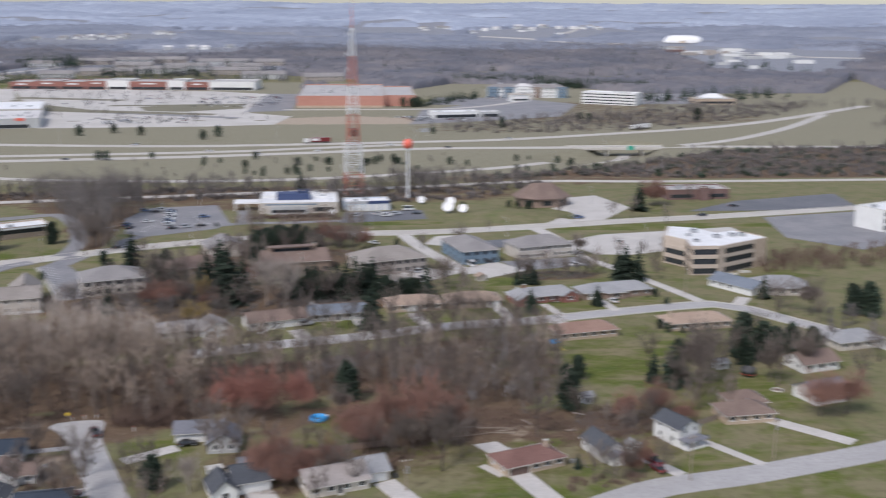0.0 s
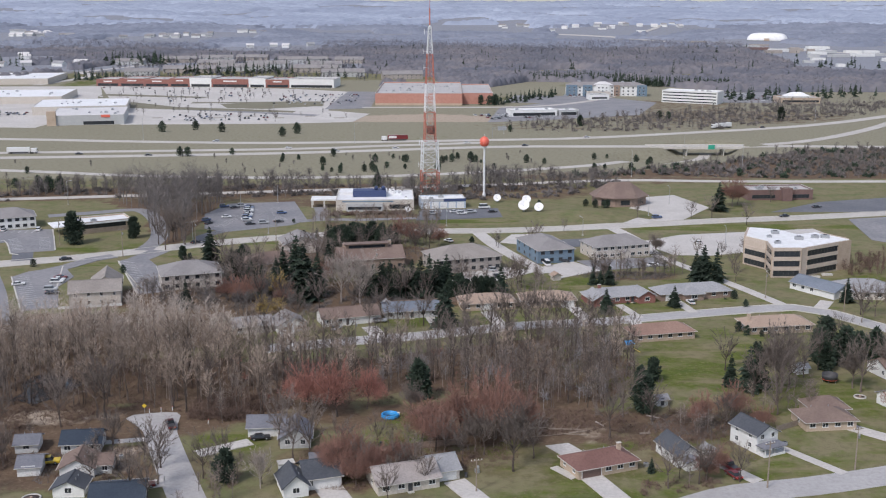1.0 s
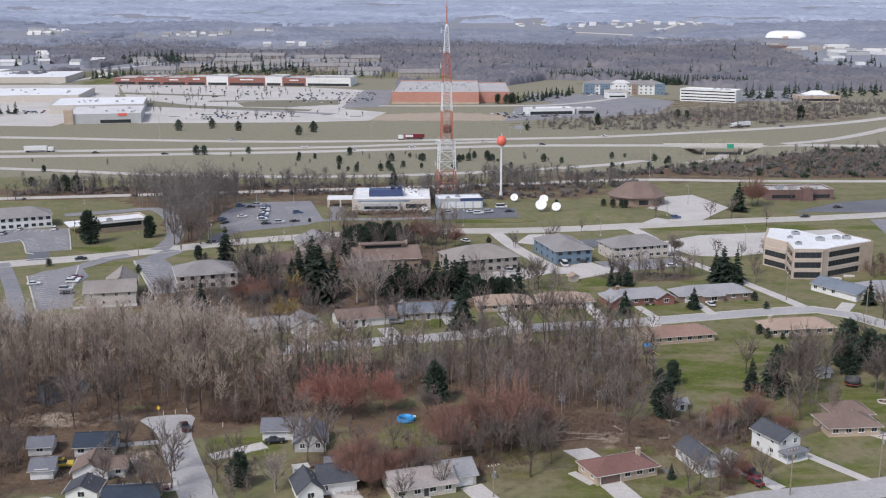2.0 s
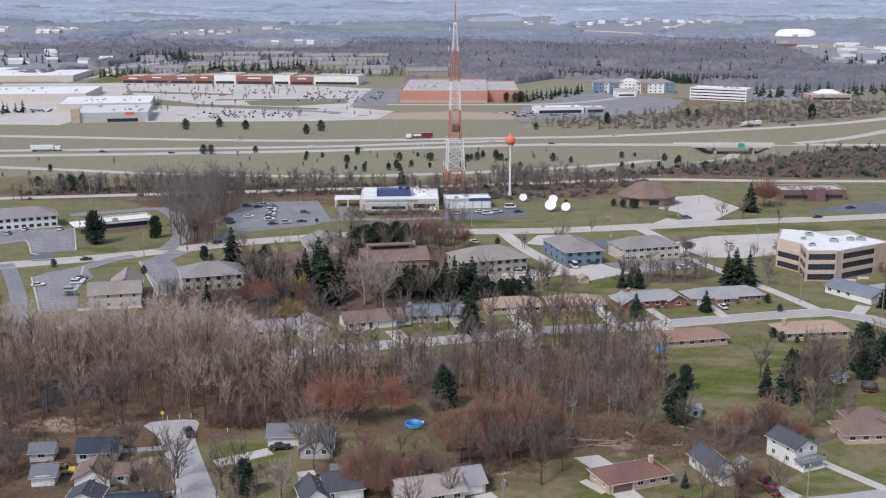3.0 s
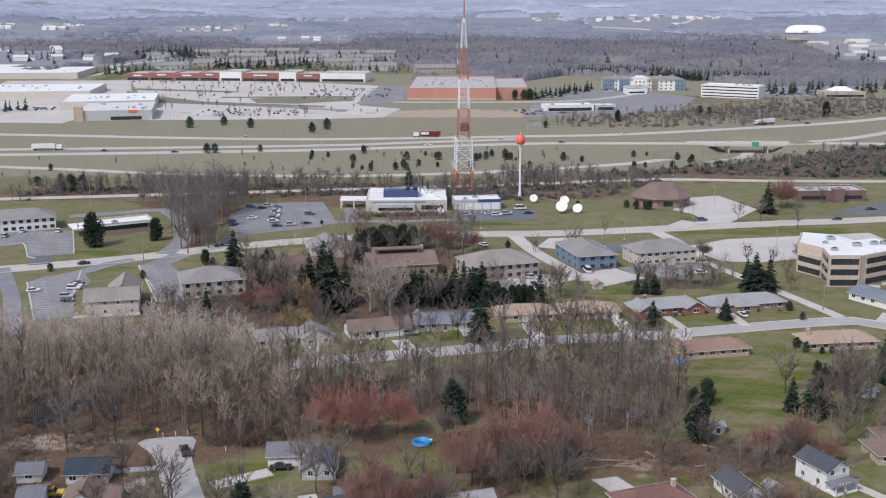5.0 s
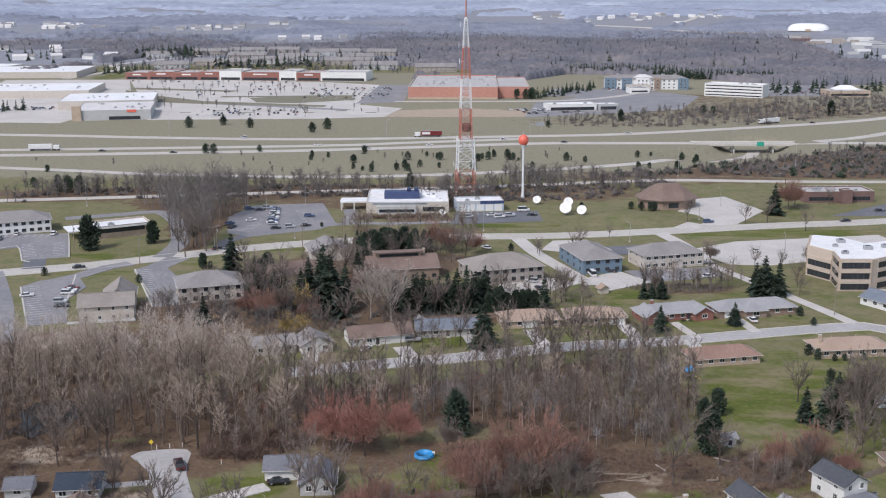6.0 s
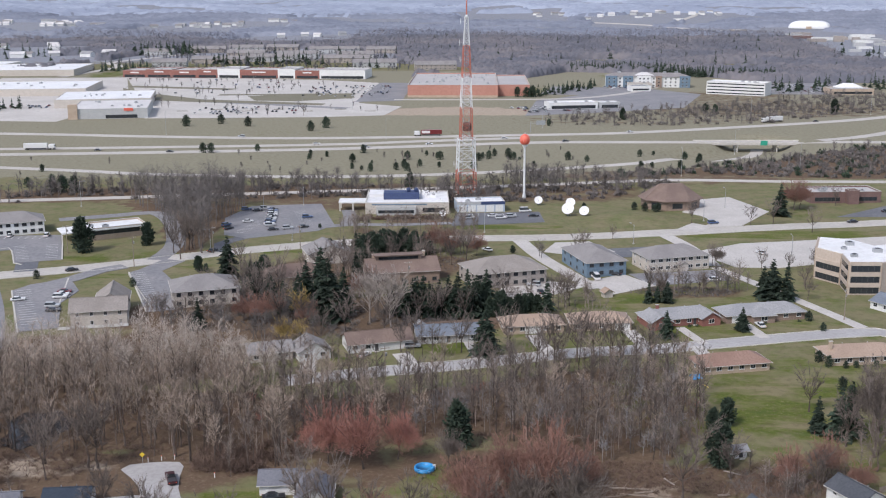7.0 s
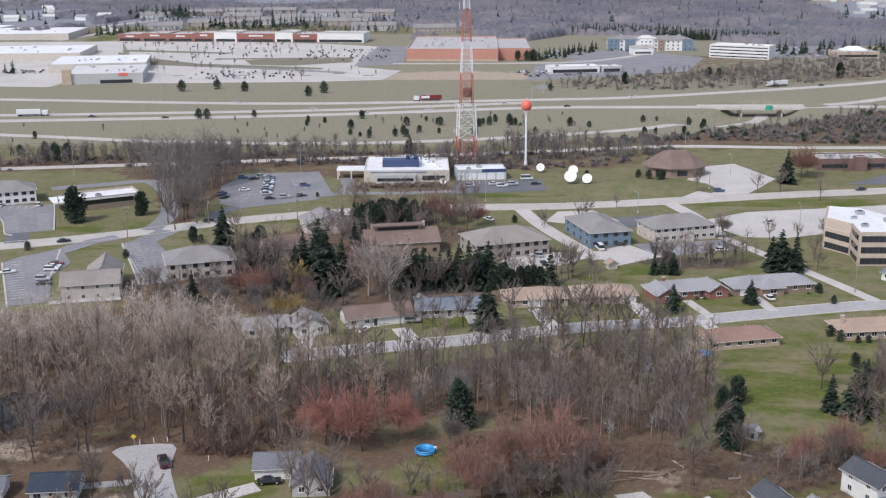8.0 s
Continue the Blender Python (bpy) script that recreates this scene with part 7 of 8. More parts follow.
def bushes(name, label, seed, polys, n, size, mat, blades=60, clear=(), squat=0.8, width=0.09):
    """Rounded bushes and thickets: each a dome of short slivers that point outwards."""
    r = np.random.default_rng(seed)
    allp = np.array([p for poly in polys for p in poly])
    x, y = (r.uniform(allp[:, k].min(), allp[:, k].max(), n * 8) for k in (0, 1))
    ok = np.zeros(x.shape, bool)
    for poly in polys:
        ok |= inside(x, y, poly)
    for line, gap in clear:
        ok &= seg_dist(x, y, line) > gap
    x, y = x[ok][:n], y[ok][:n]
    n = len(x)
    s = size * r.uniform(0.5, 1.25, n)
    u = r.normal(size=(n, blades, 3))
    u[..., 2] = np.abs(u[..., 2]) * 0.9
    u /= np.linalg.norm(u, axis=-1, keepdims=True)
    lump = 0.75 + 0.35 * r.random((n, 1, 1)) * np.sin(u[..., :1] * 5 + r.uniform(0, 6, (n, 1, 1)))
    root = np.stack([x, y, land(x, y)], -1)[:, None, :] + u * s[:, None, None] * r.uniform(0.25, 0.62, (n, blades, 1)) * lump * np.array([1, 1, squat * 1.5])
    tip = root + (u + r.normal(size=u.shape) * 0.45 + np.array([0, 0, 0.25])) * s[:, None, None] * 0.3
    side = np.cross(tip - root, r.normal(size=u.shape))
    side /= np.linalg.norm(side, axis=-1, keepdims=True) + 1e-9
    w = s[:, None, None] * width
    V = np.stack([root - side * w, root + side * w, tip], 2).reshape(-1, 3)
    me = bpy.data.meshes.new(name)
    me.from_pydata(V.tolist(), [], np.arange(len(V)).reshape(-1, 3).tolist())
    me.materials.append(M[mat])
    return tagged(new(name, me), label, "scrub", kind="stuff")


EAST_SCRUB = [[(125, 668), (192, 702), (254, 752), (420, 772), (420, 634), (258, 634), (197, 634), (111, 648)], [(60, 634), (110, 634), (128, 660), (96, 664)]]
bushes("scrub", "rounded grey leafless bushes beside the freeway ramp", 121, EAST_SCRUB, 950, 3.4, "scrub_twig", 60, ((FRONTAGE, 5), (RAMP, 7)))
bushes("junipers", "dark junipers scattered through the roadside scrub", 122, EAST_SCRUB, 240, 3.0, "needle", 70, ((FRONTAGE, 5), (RAMP, 7)), 1.0, 0.12)
bushes("scrub", "grey-brown bushes along the frontage road", 123, [WOODS[2], [(14, 560), (66, 572), (112, 600), (112, 620), (30, 606), (14, 600)]], 460, 2.8, "scrub_twig", 60, ((FRONTAGE, 5),))
bushes("scrub", "brown and grey bushes on the far freeway bank", 124, [[(60, 880), (117, 858), (233, 880), (397, 995), (480, 1120), (330, 1085), (224, 1000), (110, 945)]], 420, 3.6, "scrub_twig", 46)
bushes("brush", "brown leafless brush on the wood floor", 126, [WOODS[0], [(-125, 250), (-76, 262), (-72, 272), (-125, 272)], [(20, 248), (52, 250), (50, 266), (16, 264)]], 620, 1.5, "shrub", 50, ((MID, 6), (((-72, 262), (-60, 262)), 4)), 0.8, 0.03)
bushes("brush", "dense brown thicket beside the turning head", 127, [[(-57, 259), (-42, 260), (-34, 268), (-40, 276), (-58, 272)]], 70, 3.2, "shrub", 150, (), 0.9, 0.016)
bushes("brush", "brown leafless brush in the near gardens", 128, [[(-116, 212), (-92, 222), (-92, 252), (-118, 252)], [(-70, 222), (-62, 226), (-66, 240), (-72, 240)], [(-20, 222), (-10, 226), (-8, 236), (-22, 234)], [(58, 244), (84, 250), (80, 262), (58, 262)], [(44, 216), (64, 218), (62, 226), (48, 224)]], 240, 1.8, "shrub", 80, (), 0.8, 0.025)
bushes("hedge", "clipped dark shrubs along the ranch house walls", 129, [[(57, 361.6), (79, 367.4), (79, 366.4), (57, 360.4)], [(82, 366.6), (106, 371.6), (106, 370.6), (82, 365.4)], [(101, 327.8), (120, 330.4), (120, 329.6), (101, 326.8)], [(64, 320), (82, 324.2), (82, 323.4), (64, 319)], [(14, 355), (30, 357.4), (30, 356.6), (14, 354)], [(68, 428), (90, 434.8), (90, 434), (68, 427)]], 110, 1.0, "needle", 60, (), 0.9, 0.08)
bushes("brush", "grey leafless brush behind the ranch houses", 130, [[(-42, 350), (-4, 362), (4, 372), (-6, 376), (-40, 384)], [(-84, 366), (-50, 372), (-48, 392), (-80, 392)]], 190, 2.2, "scrub_twig", 90, (), 0.9, 0.025)
bushes("scrub", "low dark hedge bushes before the station", 125, [[(-44, 520), (-8, 524), (-6, 531), (-44, 528)]], 60, 2.2, "shrub", 70)

# conifer belts in front of the far wood
def belt(name, label, a, b, n, h, seed, depth=12):
    rnd = random.Random(seed)
    t = Tris()
    for i in range(n):
        k = (i + rnd.random()) / n
        x, y = a[0] + (b[0] - a[0]) * k, a[1] + (b[1] - a[1]) * k + rnd.uniform(-depth, depth)
        z, hh = float(land(x, y)), h * rnd.uniform(0.7, 1.15)
        for j in range(44):
            q = rnd.random() ** 1.3
            az = rnd.uniform(0, math.tau)
            rr = hh * 0.33 * (1 - q) + 0.2
            p = Vector((x, y, z + hh * (0.04 + 0.9 * q)))
            e = p + Vector((math.cos(az) * rr, math.sin(az) * rr, -0.15 * rr + 0.2))
            t.blade(p + Vector((0, 0, 0.1 * hh)), e, 0.55 + 0.1 * hh * (1 - q), rnd)
    return tagged(new(name, t.mesh(name, M["needle"])), label, "conifer belt", kind="stuff")


belt("conifer_belt", "dark belt of conifers before the far wood", (131, 1412), (262, 1385), 150, 12, 301)
belt("conifer_belt", "dark belt of conifers behind the white office", (225, 1345), (352, 1290), 150, 12, 302)
belt("conifer_belt", "row of dark conifers behind the strip mall", (-400, 1400), (-110, 1380), 70, 10, 303, 9)
belt("conifer_belt", "group of tall dark pines in the far suburb", (-500, 1770), (-400, 1755), 30, 20, 304, 30)
belt("conifer_belt", "dark conifers among the far woods", (300, 1150), (480, 1190), 36, 13, 305, 30)
belt("conifer_belt", "scattered pines in the far wood", (-300, 1750), (700, 1800), 190, 14, 306, 380)
belt("conifer_belt", "scattered pines in the distant suburb", (-900, 1900), (-300, 1750), 50, 15, 310, 200)
belt("conifer_belt", "young conifers beside the brick store", (64, 1090), (140, 1190), 44, 9, 307, 24)

belt("conifer_belt", "dark pines behind the strip mall", (-330, 1500), (-190, 1540), 30, 17, 311, 30)
belt("conifer_belt", "dark pines at the edge of the shopping centre", (-440, 1420), (-370, 1400), 20, 14, 312, 25)
belt("conifer_belt", "dark trees beside the service yard", (-402, 965), (-372, 985), 9, 11, 313, 8)

retire(bare_kinds + grey_kinds + fork_kinds + red_kinds + rust_kinds + [pale_kind, gold_kind, dense_kind] + brush_kind + spruces + cedars + [juniper])


# ---- vehicles ----
def car_template(kind, paint, label, detail=True):
    """A parked car, nose towards +x, about 4.7 m long."""
    c = thing("car" if kind in ("sedan", "suv") else kind, pose(0, 0, 0), label, "car" if kind in ("sedan", "suv") else kind)
    L, W = {"sedan": (4.7, 1.8), "suv": (4.8, 1.9), "pickup": (5.5, 1.95), "van": (5.6, 2.0)}[kind]
    zb, zt = {"sedan": (0.85, 1.42), "suv": (1.0, 1.75), "pickup": (1.0, 1.8), "van": (1.1, 2.3)}[kind]
    part("body", box(-L / 2, L / 2, -W / 2, W / 2, 0.3, zb, 0.12), M[paint], c)
    x0, x1, x2, x3 = {"sedan": (-1.75, -1.05, 0.35, 1.05), "suv": (-2.25, -1.95, 0.4, 1.05), "pickup": (-0.6, -0.45, 0.7, 1.25), "van": (-2.6, -2.5, 1.2, 1.9)}[kind]
    bm = bmesh.new()
    lo = [bm.verts.new((x, y, zb - 0.03)) for x, y in ((x0, -W / 2 + 0.08), (x3, -W / 2 + 0.08), (x3, W / 2 - 0.08), (x0, W / 2 - 0.08))]
    hi = [bm.verts.new((x, y, zt - 0.06)) for x, y in ((x1, -W / 2 + 0.26), (x2, -W / 2 + 0.26), (x2, W / 2 - 0.26), (x1, W / 2 - 0.26))]
    for i in range(4):
        j = (i + 1) % 4
        bm.faces.new((lo[i], lo[j], hi[j], hi[i]))
    bm.faces.new(hi)
    part("window_band", bm, M["glass"], c)
    part("roof", box(x1 - 0.04, x2 + 0.04, -W / 2 + 0.22, W / 2 - 0.22, zt - 0.08, zt, 0.03), M[paint], c)
    if kind == "pickup":
        part("load_bed", box(-L / 2 + 0.15, x0 - 0.1, -W / 2 + 0.15, W / 2 - 0.15, zb - 0.02, zb + 0.02), M["dark"], c)
    for x in ((-L * 0.3, L * 0.31) if detail else ()):
        for s in (-1, 1):
            w = part("wheel", lathe([(0.01, -0.11), (0.28, -0.11), (0.34, -0.06), (0.34, 0.06), (0.28, 0.11), (0.01, 0.11)], 12), M["tyre"], c, "", pose(x, s * (W / 2 - 0.1), 0.34, 90))
            part("rim", lathe([(0.01, -0.13), (0.2, -0.13), (0.2, 0.13), (0.01, 0.13)], 8), M["steel"], w)
    if detail:
        for s in (-1, 1):
            part("headlight", box(L / 2 - 0.06, L / 2 + 0.01, s * 0.62 - 0.18, s * 0.62 + 0.18, 0.62, 0.76), M["trim"], c)
            part("tail_light", box(-L / 2 - 0.01, -L / 2 + 0.06, s * 0.68 - 0.14, s * 0.68 + 0.14, 0.66, 0.8), M["tank_red"], c)
        part("bumper", box(L / 2 - 0.1, L / 2 + 0.06, -W / 2 + 0.08, W / 2 - 0.08, 0.32, 0.5, 0.03), M["dark"], c)
    return c


CARS = {k: car_template(*v) for k, v in {
    "white": ("sedan", "car_white", "white saloon car parked on asphalt"), "silver": ("suv", "car_silver", "silver sport utility car parked on asphalt"), "black": ("sedan", "car_black", "black saloon car parked on asphalt"),
    "red": ("sedan", "car_red", "dark red car parked outdoors"), "blue": ("suv", "car_blue", "dark blue sport utility car parked on asphalt"), "suv_white": ("suv", "car_white", "white sport utility car parked on asphalt"),
    "pickup": ("pickup", "car_maroon", "dark maroon pickup truck parked in the cul-de-sac"), "red_pickup": ("pickup", "car_red", "dark red pickup truck parked in a drive"), "yellow": ("pickup", "car_yellow", "small yellow utility vehicle in a yard"), "van": ("van", "car_white", "white van parked beside the garages")}.items()}
FAR_CARS = {k: car_template("sedan" if k != "silver" else "suv", "car_" + k, "distant " + k + " car in the shopping centre car park", False) for k in ("white", "silver", "black", "red", "blue")}


def park(kind, x, y, rot, lift=0.12):
    copy_thing(CARS[kind], pose(x, y, float(land(x, y)) + lift, 0, 0, rot))


for kind, x, y, rot in (("pickup", -60.6, 255.6, 112), ("black", -37.9, 247.4, 10), ("yellow", -82.9, 234.0, 10), ("red", -58.6, 221.6, 15), ("red_pickup", 67.6, 230, 112), ("red", 67.3, 225.5, 110),
                        ("silver", -82.0, 509, 12), ("white", -83.0, 512, 12), ("blue", -83.2, 516, 12), ("silver", -83.6, 520, 12), ("white", -83.9, 524, 12), ("black", -84.4, 528, 12), ("suv_white", -84.9, 532, 12), ("silver", -85.5, 536.2, 12), ("blue", -86.1, 540, 12), ("black", -86.6, 544, 12),
                        ("white", -93.0, 517, 12), ("black", -93.2, 541.3, 15), ("blue", -98.8, 543.8, 15), ("silver", -90.5, 546, 15), ("blue", -68.3, 526.5, 14), ("black", -79.4, 500.5, 16), ("silver", -73.5, 503, 16), ("black", -67.2, 506, 16), ("blue", -101.0, 509.2, 60), ("black", -98.5, 502, 60),
                        ("silver", 3.9, 525.1, 8), ("white", 14.5, 529.2, 10), ("suv_white", 17.9, 525.1, 10), ("silver", 22.7, 528.6, 10), ("black", 32.7, 529.8, 12), ("van", 29.5, 540.5, 8), ("white", 10.4, 463.7, 130), ("silver", 25.1, 411.5, 160), ("black", 26.8, 402, 100),
                        ("blue", 109.3, 514.4, 15), ("white", 115.5, 459.2, 110), ("white", 88.5, 419, 10), ("black", 54.7, 426.0, 170), ("van", 47.5, 421, 100), ("black", 170.5, 517.6, 190), ("red", -133.6, 401.6, 5), ("white", -133.2, 398.2, 5), ("suv_white", -132.8, 394.8, 5), ("silver", -131.5, 384, 5), ("black", -129.4, 379, 5),
                        ("white", -145.6, 391.6, 20), ("black", -141.2, 430.8, 22), ("black", -96.5, 461.5, 60), ("suv_white", -171, 488, 100), ("white", -186, 487, 95), ("silver", -190, 478, 95), ("white", -150, 352, 60), ("white", 90.5, 365, 100), ("black", 194, 541, 10), ("white", 240, 500, 60), ("silver", 244, 488, 60), ("white", -27, 336, 60), ("silver", -14, 344, 10), ("white", 15, 368, 10)):
    park(kind, x, y, rot)
rng = random.Random(31)
far_keys = list(FAR_CARS)


def park_rows(x, y, rot, rows, per, fill, row_gap=16.0, gap=3.1):
    """Far cars in rows of bays, some of them empty."""
    for r in range(rows):
        for i in range(per):
            if rng.random() > fill:
                continue
            p = pose(x, y, 0, 0, 0, rot) @ Vector((i * gap + rng.uniform(-0.2, 0.2), r * row_gap + (5.4 if rng.random() < 0.5 else 0), 0))
            copy_thing(FAR_CARS[far_keys[rng.choice((0, 0, 1, 1, 2, 2, 3, 4))]], pose(p.x, p.y, float(land(p.x, p.y)) + 0.12, 0, 0, rot + 90 + rng.choice((0, 180))))


park_rows(-215, 938, 4, 4, 28, 0.36, 15)
park_rows(-300, 1120, 0, 5, 40, 0.1, 30)
park_rows(-148, 1090, 0, 7, 26, 0.36, 17)
park_rows(56, 948, 18, 4, 17, 0.5, 11)
park_rows(-372, 1286, -6, 1, 60, 0.22)
park_rows(-412, 905, 10, 2, 9, 0.5, 14)
park_rows(308, 1120, 4, 6, 18, 0.33, 17)
park_rows(-400, 985, 0, 2, 16, 0.5, 14)
park_rows(150, 1170, 20, 2, 14, 0.45, 14)


def lorry(x, y, rot, trailer, label):
    t = thing("lorry", pose(x, y, float(land(x, y)) + 0.15, 0, 0, rot), label, "lorry")
    part("trailer", box(-14.5, 0, -1.3, 1.3, 1.2, 4.1, 0.06), M[trailer], t)
    if trailer == "car_red":
        part("trailer_panel", box(-6.2, -0.6, -1.33, 1.33, 1.9, 3.6), M["car_white"], t, "white side panel")
    part("trailer_skirt", box(-12, -1, -1.2, 1.2, 0.6, 1.2), M["dark"], t)
    part("cab", box(0.8, 4.6, -1.25, 1.25, 0.7, 3.4, 0.25), M["car_white"], t)
    part("windscreen", box(4.55, 4.64, -1.05, 1.05, 2.1, 3.0), M["glass"], t)
    for wx in (-13, -11.7, 0.5, 1.8, 4.0):
        for s in (-1, 1):
            part("wheel", lathe([(0.01, -0.15), (0.5, -0.15), (0.5, 0.15), (0.01, 0.15)], 10), M["tyre"], t, "", pose(wx, s * 1.1, 0.5, 90))


lorry(-27, 806.5, 188, "car_red", "red and white articulated lorry on the freeway")
lorry(-262, 740, 8, "car_white", "white articulated lorry on the freeway")
lorry(232, 885, 205, "car_white", "white articulated lorry on the curving freeway")
for kind, x, y, rot in (("black", -262, 747, 8), ("black", -228, 734, 8), ("white", -94, 764, 10), ("black", -181, 728, 8), ("silver", -150, 800, 175), ("white", 30, 792, 15), ("black", 70, 777, 8), ("white", 120, 825, 20), ("black", 270, 888, 30), ("silver", -60, 748, 12), ("black", 210, 781.5, 0), ("white", -20, 762, 14)):
    park(kind, x, y, rot, 0.16)
retire(list(CARS.values()) + list(FAR_CARS.values()))


# ---- poles, lamps and signs ----
def utility_pole(x, y, h, rot, lamp=True, arms=1):
    p = thing("utility_pole", pose(x, y, float(land(x, y)), 0, 0, rot), "weathered wooden utility pole with crossarm", "utility pole")
    bm = bmesh.new()
    add_beam(bm, (0, 0, -0.3), (0, 0, h), 0.17, 0.11, 8)
    part("pole", bm, M["wood_pole"], p)
    for i in range(arms):
        z = h - 0.5 - i * 1.1
        part("crossarm", box(-1.3, 1.3, -0.07, 0.07, z - 0.08, z + 0.08), M["wood_pole"], p)
        for s in (-1.15, -0.4, 0.4, 1.15):
            part("insulator", lathe([(0.06, 0), (0.09, 0.1), (0.05, 0.24), (0.01, 0.25)], 8), M["trim"], p, "", pose(s, 0, z + 0.08))
    if lamp:
        part("transformer", lathe([(0.01, 0), (0.26, 0), (0.26, 0.8), (0.2, 0.9), (0.01, 0.92)], 12), M["steel"], p, "", pose(0.35, 0, h - 2.6))


def lamp_post(x, y, h, rot, label="tall grey lamp post beside the road", arm=2.0):
    p = thing("lamp_post", pose(x, y, float(land(x, y)), 0, 0, rot), label, "lamp post")
    bm = bmesh.new()
    add_beam(bm, (0, 0, -0.2), (0, 0, h), 0.13, 0.08, 8)
    part("pole", bm, M["steel"], p)
    bm = bmesh.new()
    add_beam(bm, (0, 0, h - 0.1), (arm, 0, h + 0.25), 0.05, 0.05, 6)
    part("arm", bm, M["steel"], p)
    part("lamp_head", box(arm - 0.1, arm + 0.75, -0.18, 0.18, h + 0.15, h + 0.35, 0.04), M["steel"], p)
    part("base", box(-0.3, 0.3, -0.3, 0.3, -0.2, 0.5, 0.05), M["kerb"], p)


for x, y, h, rot in ((73.0, 220.0, 10.5, 25), (11.4, 218.8, 7.5, 20), (-152.4, 459.3, 11, 40), (-120.2, 437.0, 11.5, 30), (-95.6, 458.4, 10.5, 30), (-62.7, 464.0, 10, 25), (118, 372, 10, 60), (139, 355, 10, 60), (41, 334, 9, 20), (-20, 318, 9, 20), (95, 229, 10, 20), (-18, 410, 9, 20), (70, 395, 9, 20)):
    utility_pole(x, y, h, rot)
for x, y, h, rot in ((-68.3, 480.9, 9, 200), (-97.3, 461.5, 9, 210), (106.5, 520.2, 9, 90), (122.9, 550.9, 9, 100), (69.1, 476, 8, 120), (-178, 552, 12, 0), (10, 497, 9, 190), (-205, 812, 16, 90), (126, 455, 8, 90), (-130, 960, 12, 0), (-190, 990, 12, 0), (-90, 975, 12, 0), (120, 640, 15, 90), (190, 660, 15, 90), (178, 760, 16, 0), (60, 850, 14, 0), (-120, 1120, 12, 0), (-210, 1180, 12, 0), (225, 905, 16, 90), (330, 940, 16, 90), (-50, 790, 14, 0), (-90, 540, 8, 0), (-74, 556, 8, 90)):
    lamp_post(x, y, h, rot)


def traffic_sign(x, y, rot, h=2.4):
    s = thing("warning_sign", pose(x, y, float(land(x, y)), 0, 0, rot), "yellow diamond warning sign on a post", "road sign")
    bm = bmesh.new()
    add_beam(bm, (0, 0, -0.2), (0, 0, h), 0.05, 0.05, 6)
    part("post", bm, M["steel"], s)
    part("plate", box(-0.42, 0.42, -0.08, -0.05, -0.42, 0.42), M["car_yellow"], s, "yellow plate", pose(0, 0, h, 0, 45, 0))


traffic_sign(-68.8, 263.7, 0)
for x, y in ((-68.0, 265.0), (-65.3, 265.9), (-62.6, 266.5), (-51.9, 257.4)):
    b = thing("marker_post", pose(x, y, 0), "short white marker post at the road end", "marker post")
    bm = bmesh.new()
    add_beam(bm, (0, 0, -0.2), (0, 0, 1.1), 0.09, 0.09, 8)
    part("post", bm, M["trim"], b)
    part("cap", box(-0.1, 0.1, -0.1, 0.1, 1.1, 1.16), M["tank_red"], b)


def gantry(x, y, rot):
    g_ = thing("sign_gantry", pose(x, y, float(land(x, y)), 0, 0, rot), "grey overhead freeway sign seen from behind", "road sign")
    bm = bmesh.new()
    add_beam(bm, (0, 0, 0), (0, 0, 7.5), 0.2, 0.18, 8)
    part("post", bm, M["steel"], g_)
    bm = bmesh.new()
    for z in (6.2, 7.2):
        add_beam(bm, (-0.2, 0, z), (11, 0, z), 0.1)
    part("truss", bm, M["steel"], g_)
    part("sign_panel", box(4, 10.5, -0.2, -0.1, 5.2, 8.2), M["steel"], g_)


gantry(50, 827, 10)


# ---- yards ----
def above_ground_pool(x, y):
    p = thing("swimming_pool", pose(x, y, 0, 0, 0, 12) @ Matrix.Scale(0.9, 4), "round blue inflatable pool on a lawn", "swimming pool")
    part("wall", lathe([(2.35, 0.0), (2.5, 0.35), (2.42, 0.75), (2.2, 0.78), (2.2, 0.1)], 32), M["pool_blue"], p)
    ring = lathe([(2.2 + 0.24 * math.cos(a), 0.86 + 0.2 * math.sin(a)) for a in np.linspace(0, math.tau, 11)], 32)
    part("inflated_rim", ring, M["pool_blue"], p)
    part("water", lathe([(0.01, 0.62), (2.2, 0.62)], 32), M["water"], p)
    part("ladder", box(2.0, 2.7, -0.3, 0.3, 0.0, 1.2, 0.05), M["trim"], p)


above_ground_pool(-8.0, 261.6)
house("small white garden shed with a grey roof", 59.5, 268.2, 15, 2.9, 2.4, 2.0, 0.7, "gable_x", "white_wall", "roof_pale", 0, 0, 0, door=1.4, vents=0, name="garden_shed", category="shed")
house("small dark garden shed", -24.5, 232.5, 8, 2.6, 2.4, 1.9, 0.7, "gable_x", "brown_wall", "roof_slate", 0, 0, 0, vents=0, name="garden_shed", category="shed")
house("tiny white playhouse with a pale roof", 64.2, 236.8, 20, 2.4, 2.2, 1.6, 0.7, "gable_y", "white_wall", "roof_pale", 1, 0, 0, vents=0, name="playhouse", category="shed", win_w=0.7)
house("small pale garden shed beside the brush", 47.5, 396.5, 20, 3.0, 2.6, 2.1, 0.9, "gable_y", "beige_wall", "roof_tan", 0, 0, 0, vents=0, name="garden_shed", category="shed")
house("small white shed near the hedge", 103, 292, 15, 3.4, 2.8, 2.1, 0.9, "gable_x", "white_wall", "roof_pale", 1, 0, 0, vents=0, name="garden_shed", category="shed")
house("small white shed behind the low ranch house", -13.5, 358, 12, 3.0, 2.6, 2.2, 1.0, "gable_y", "white_wall", "roof_pale", 0, 0, 0, vents=0, name="garden_shed", category="shed")


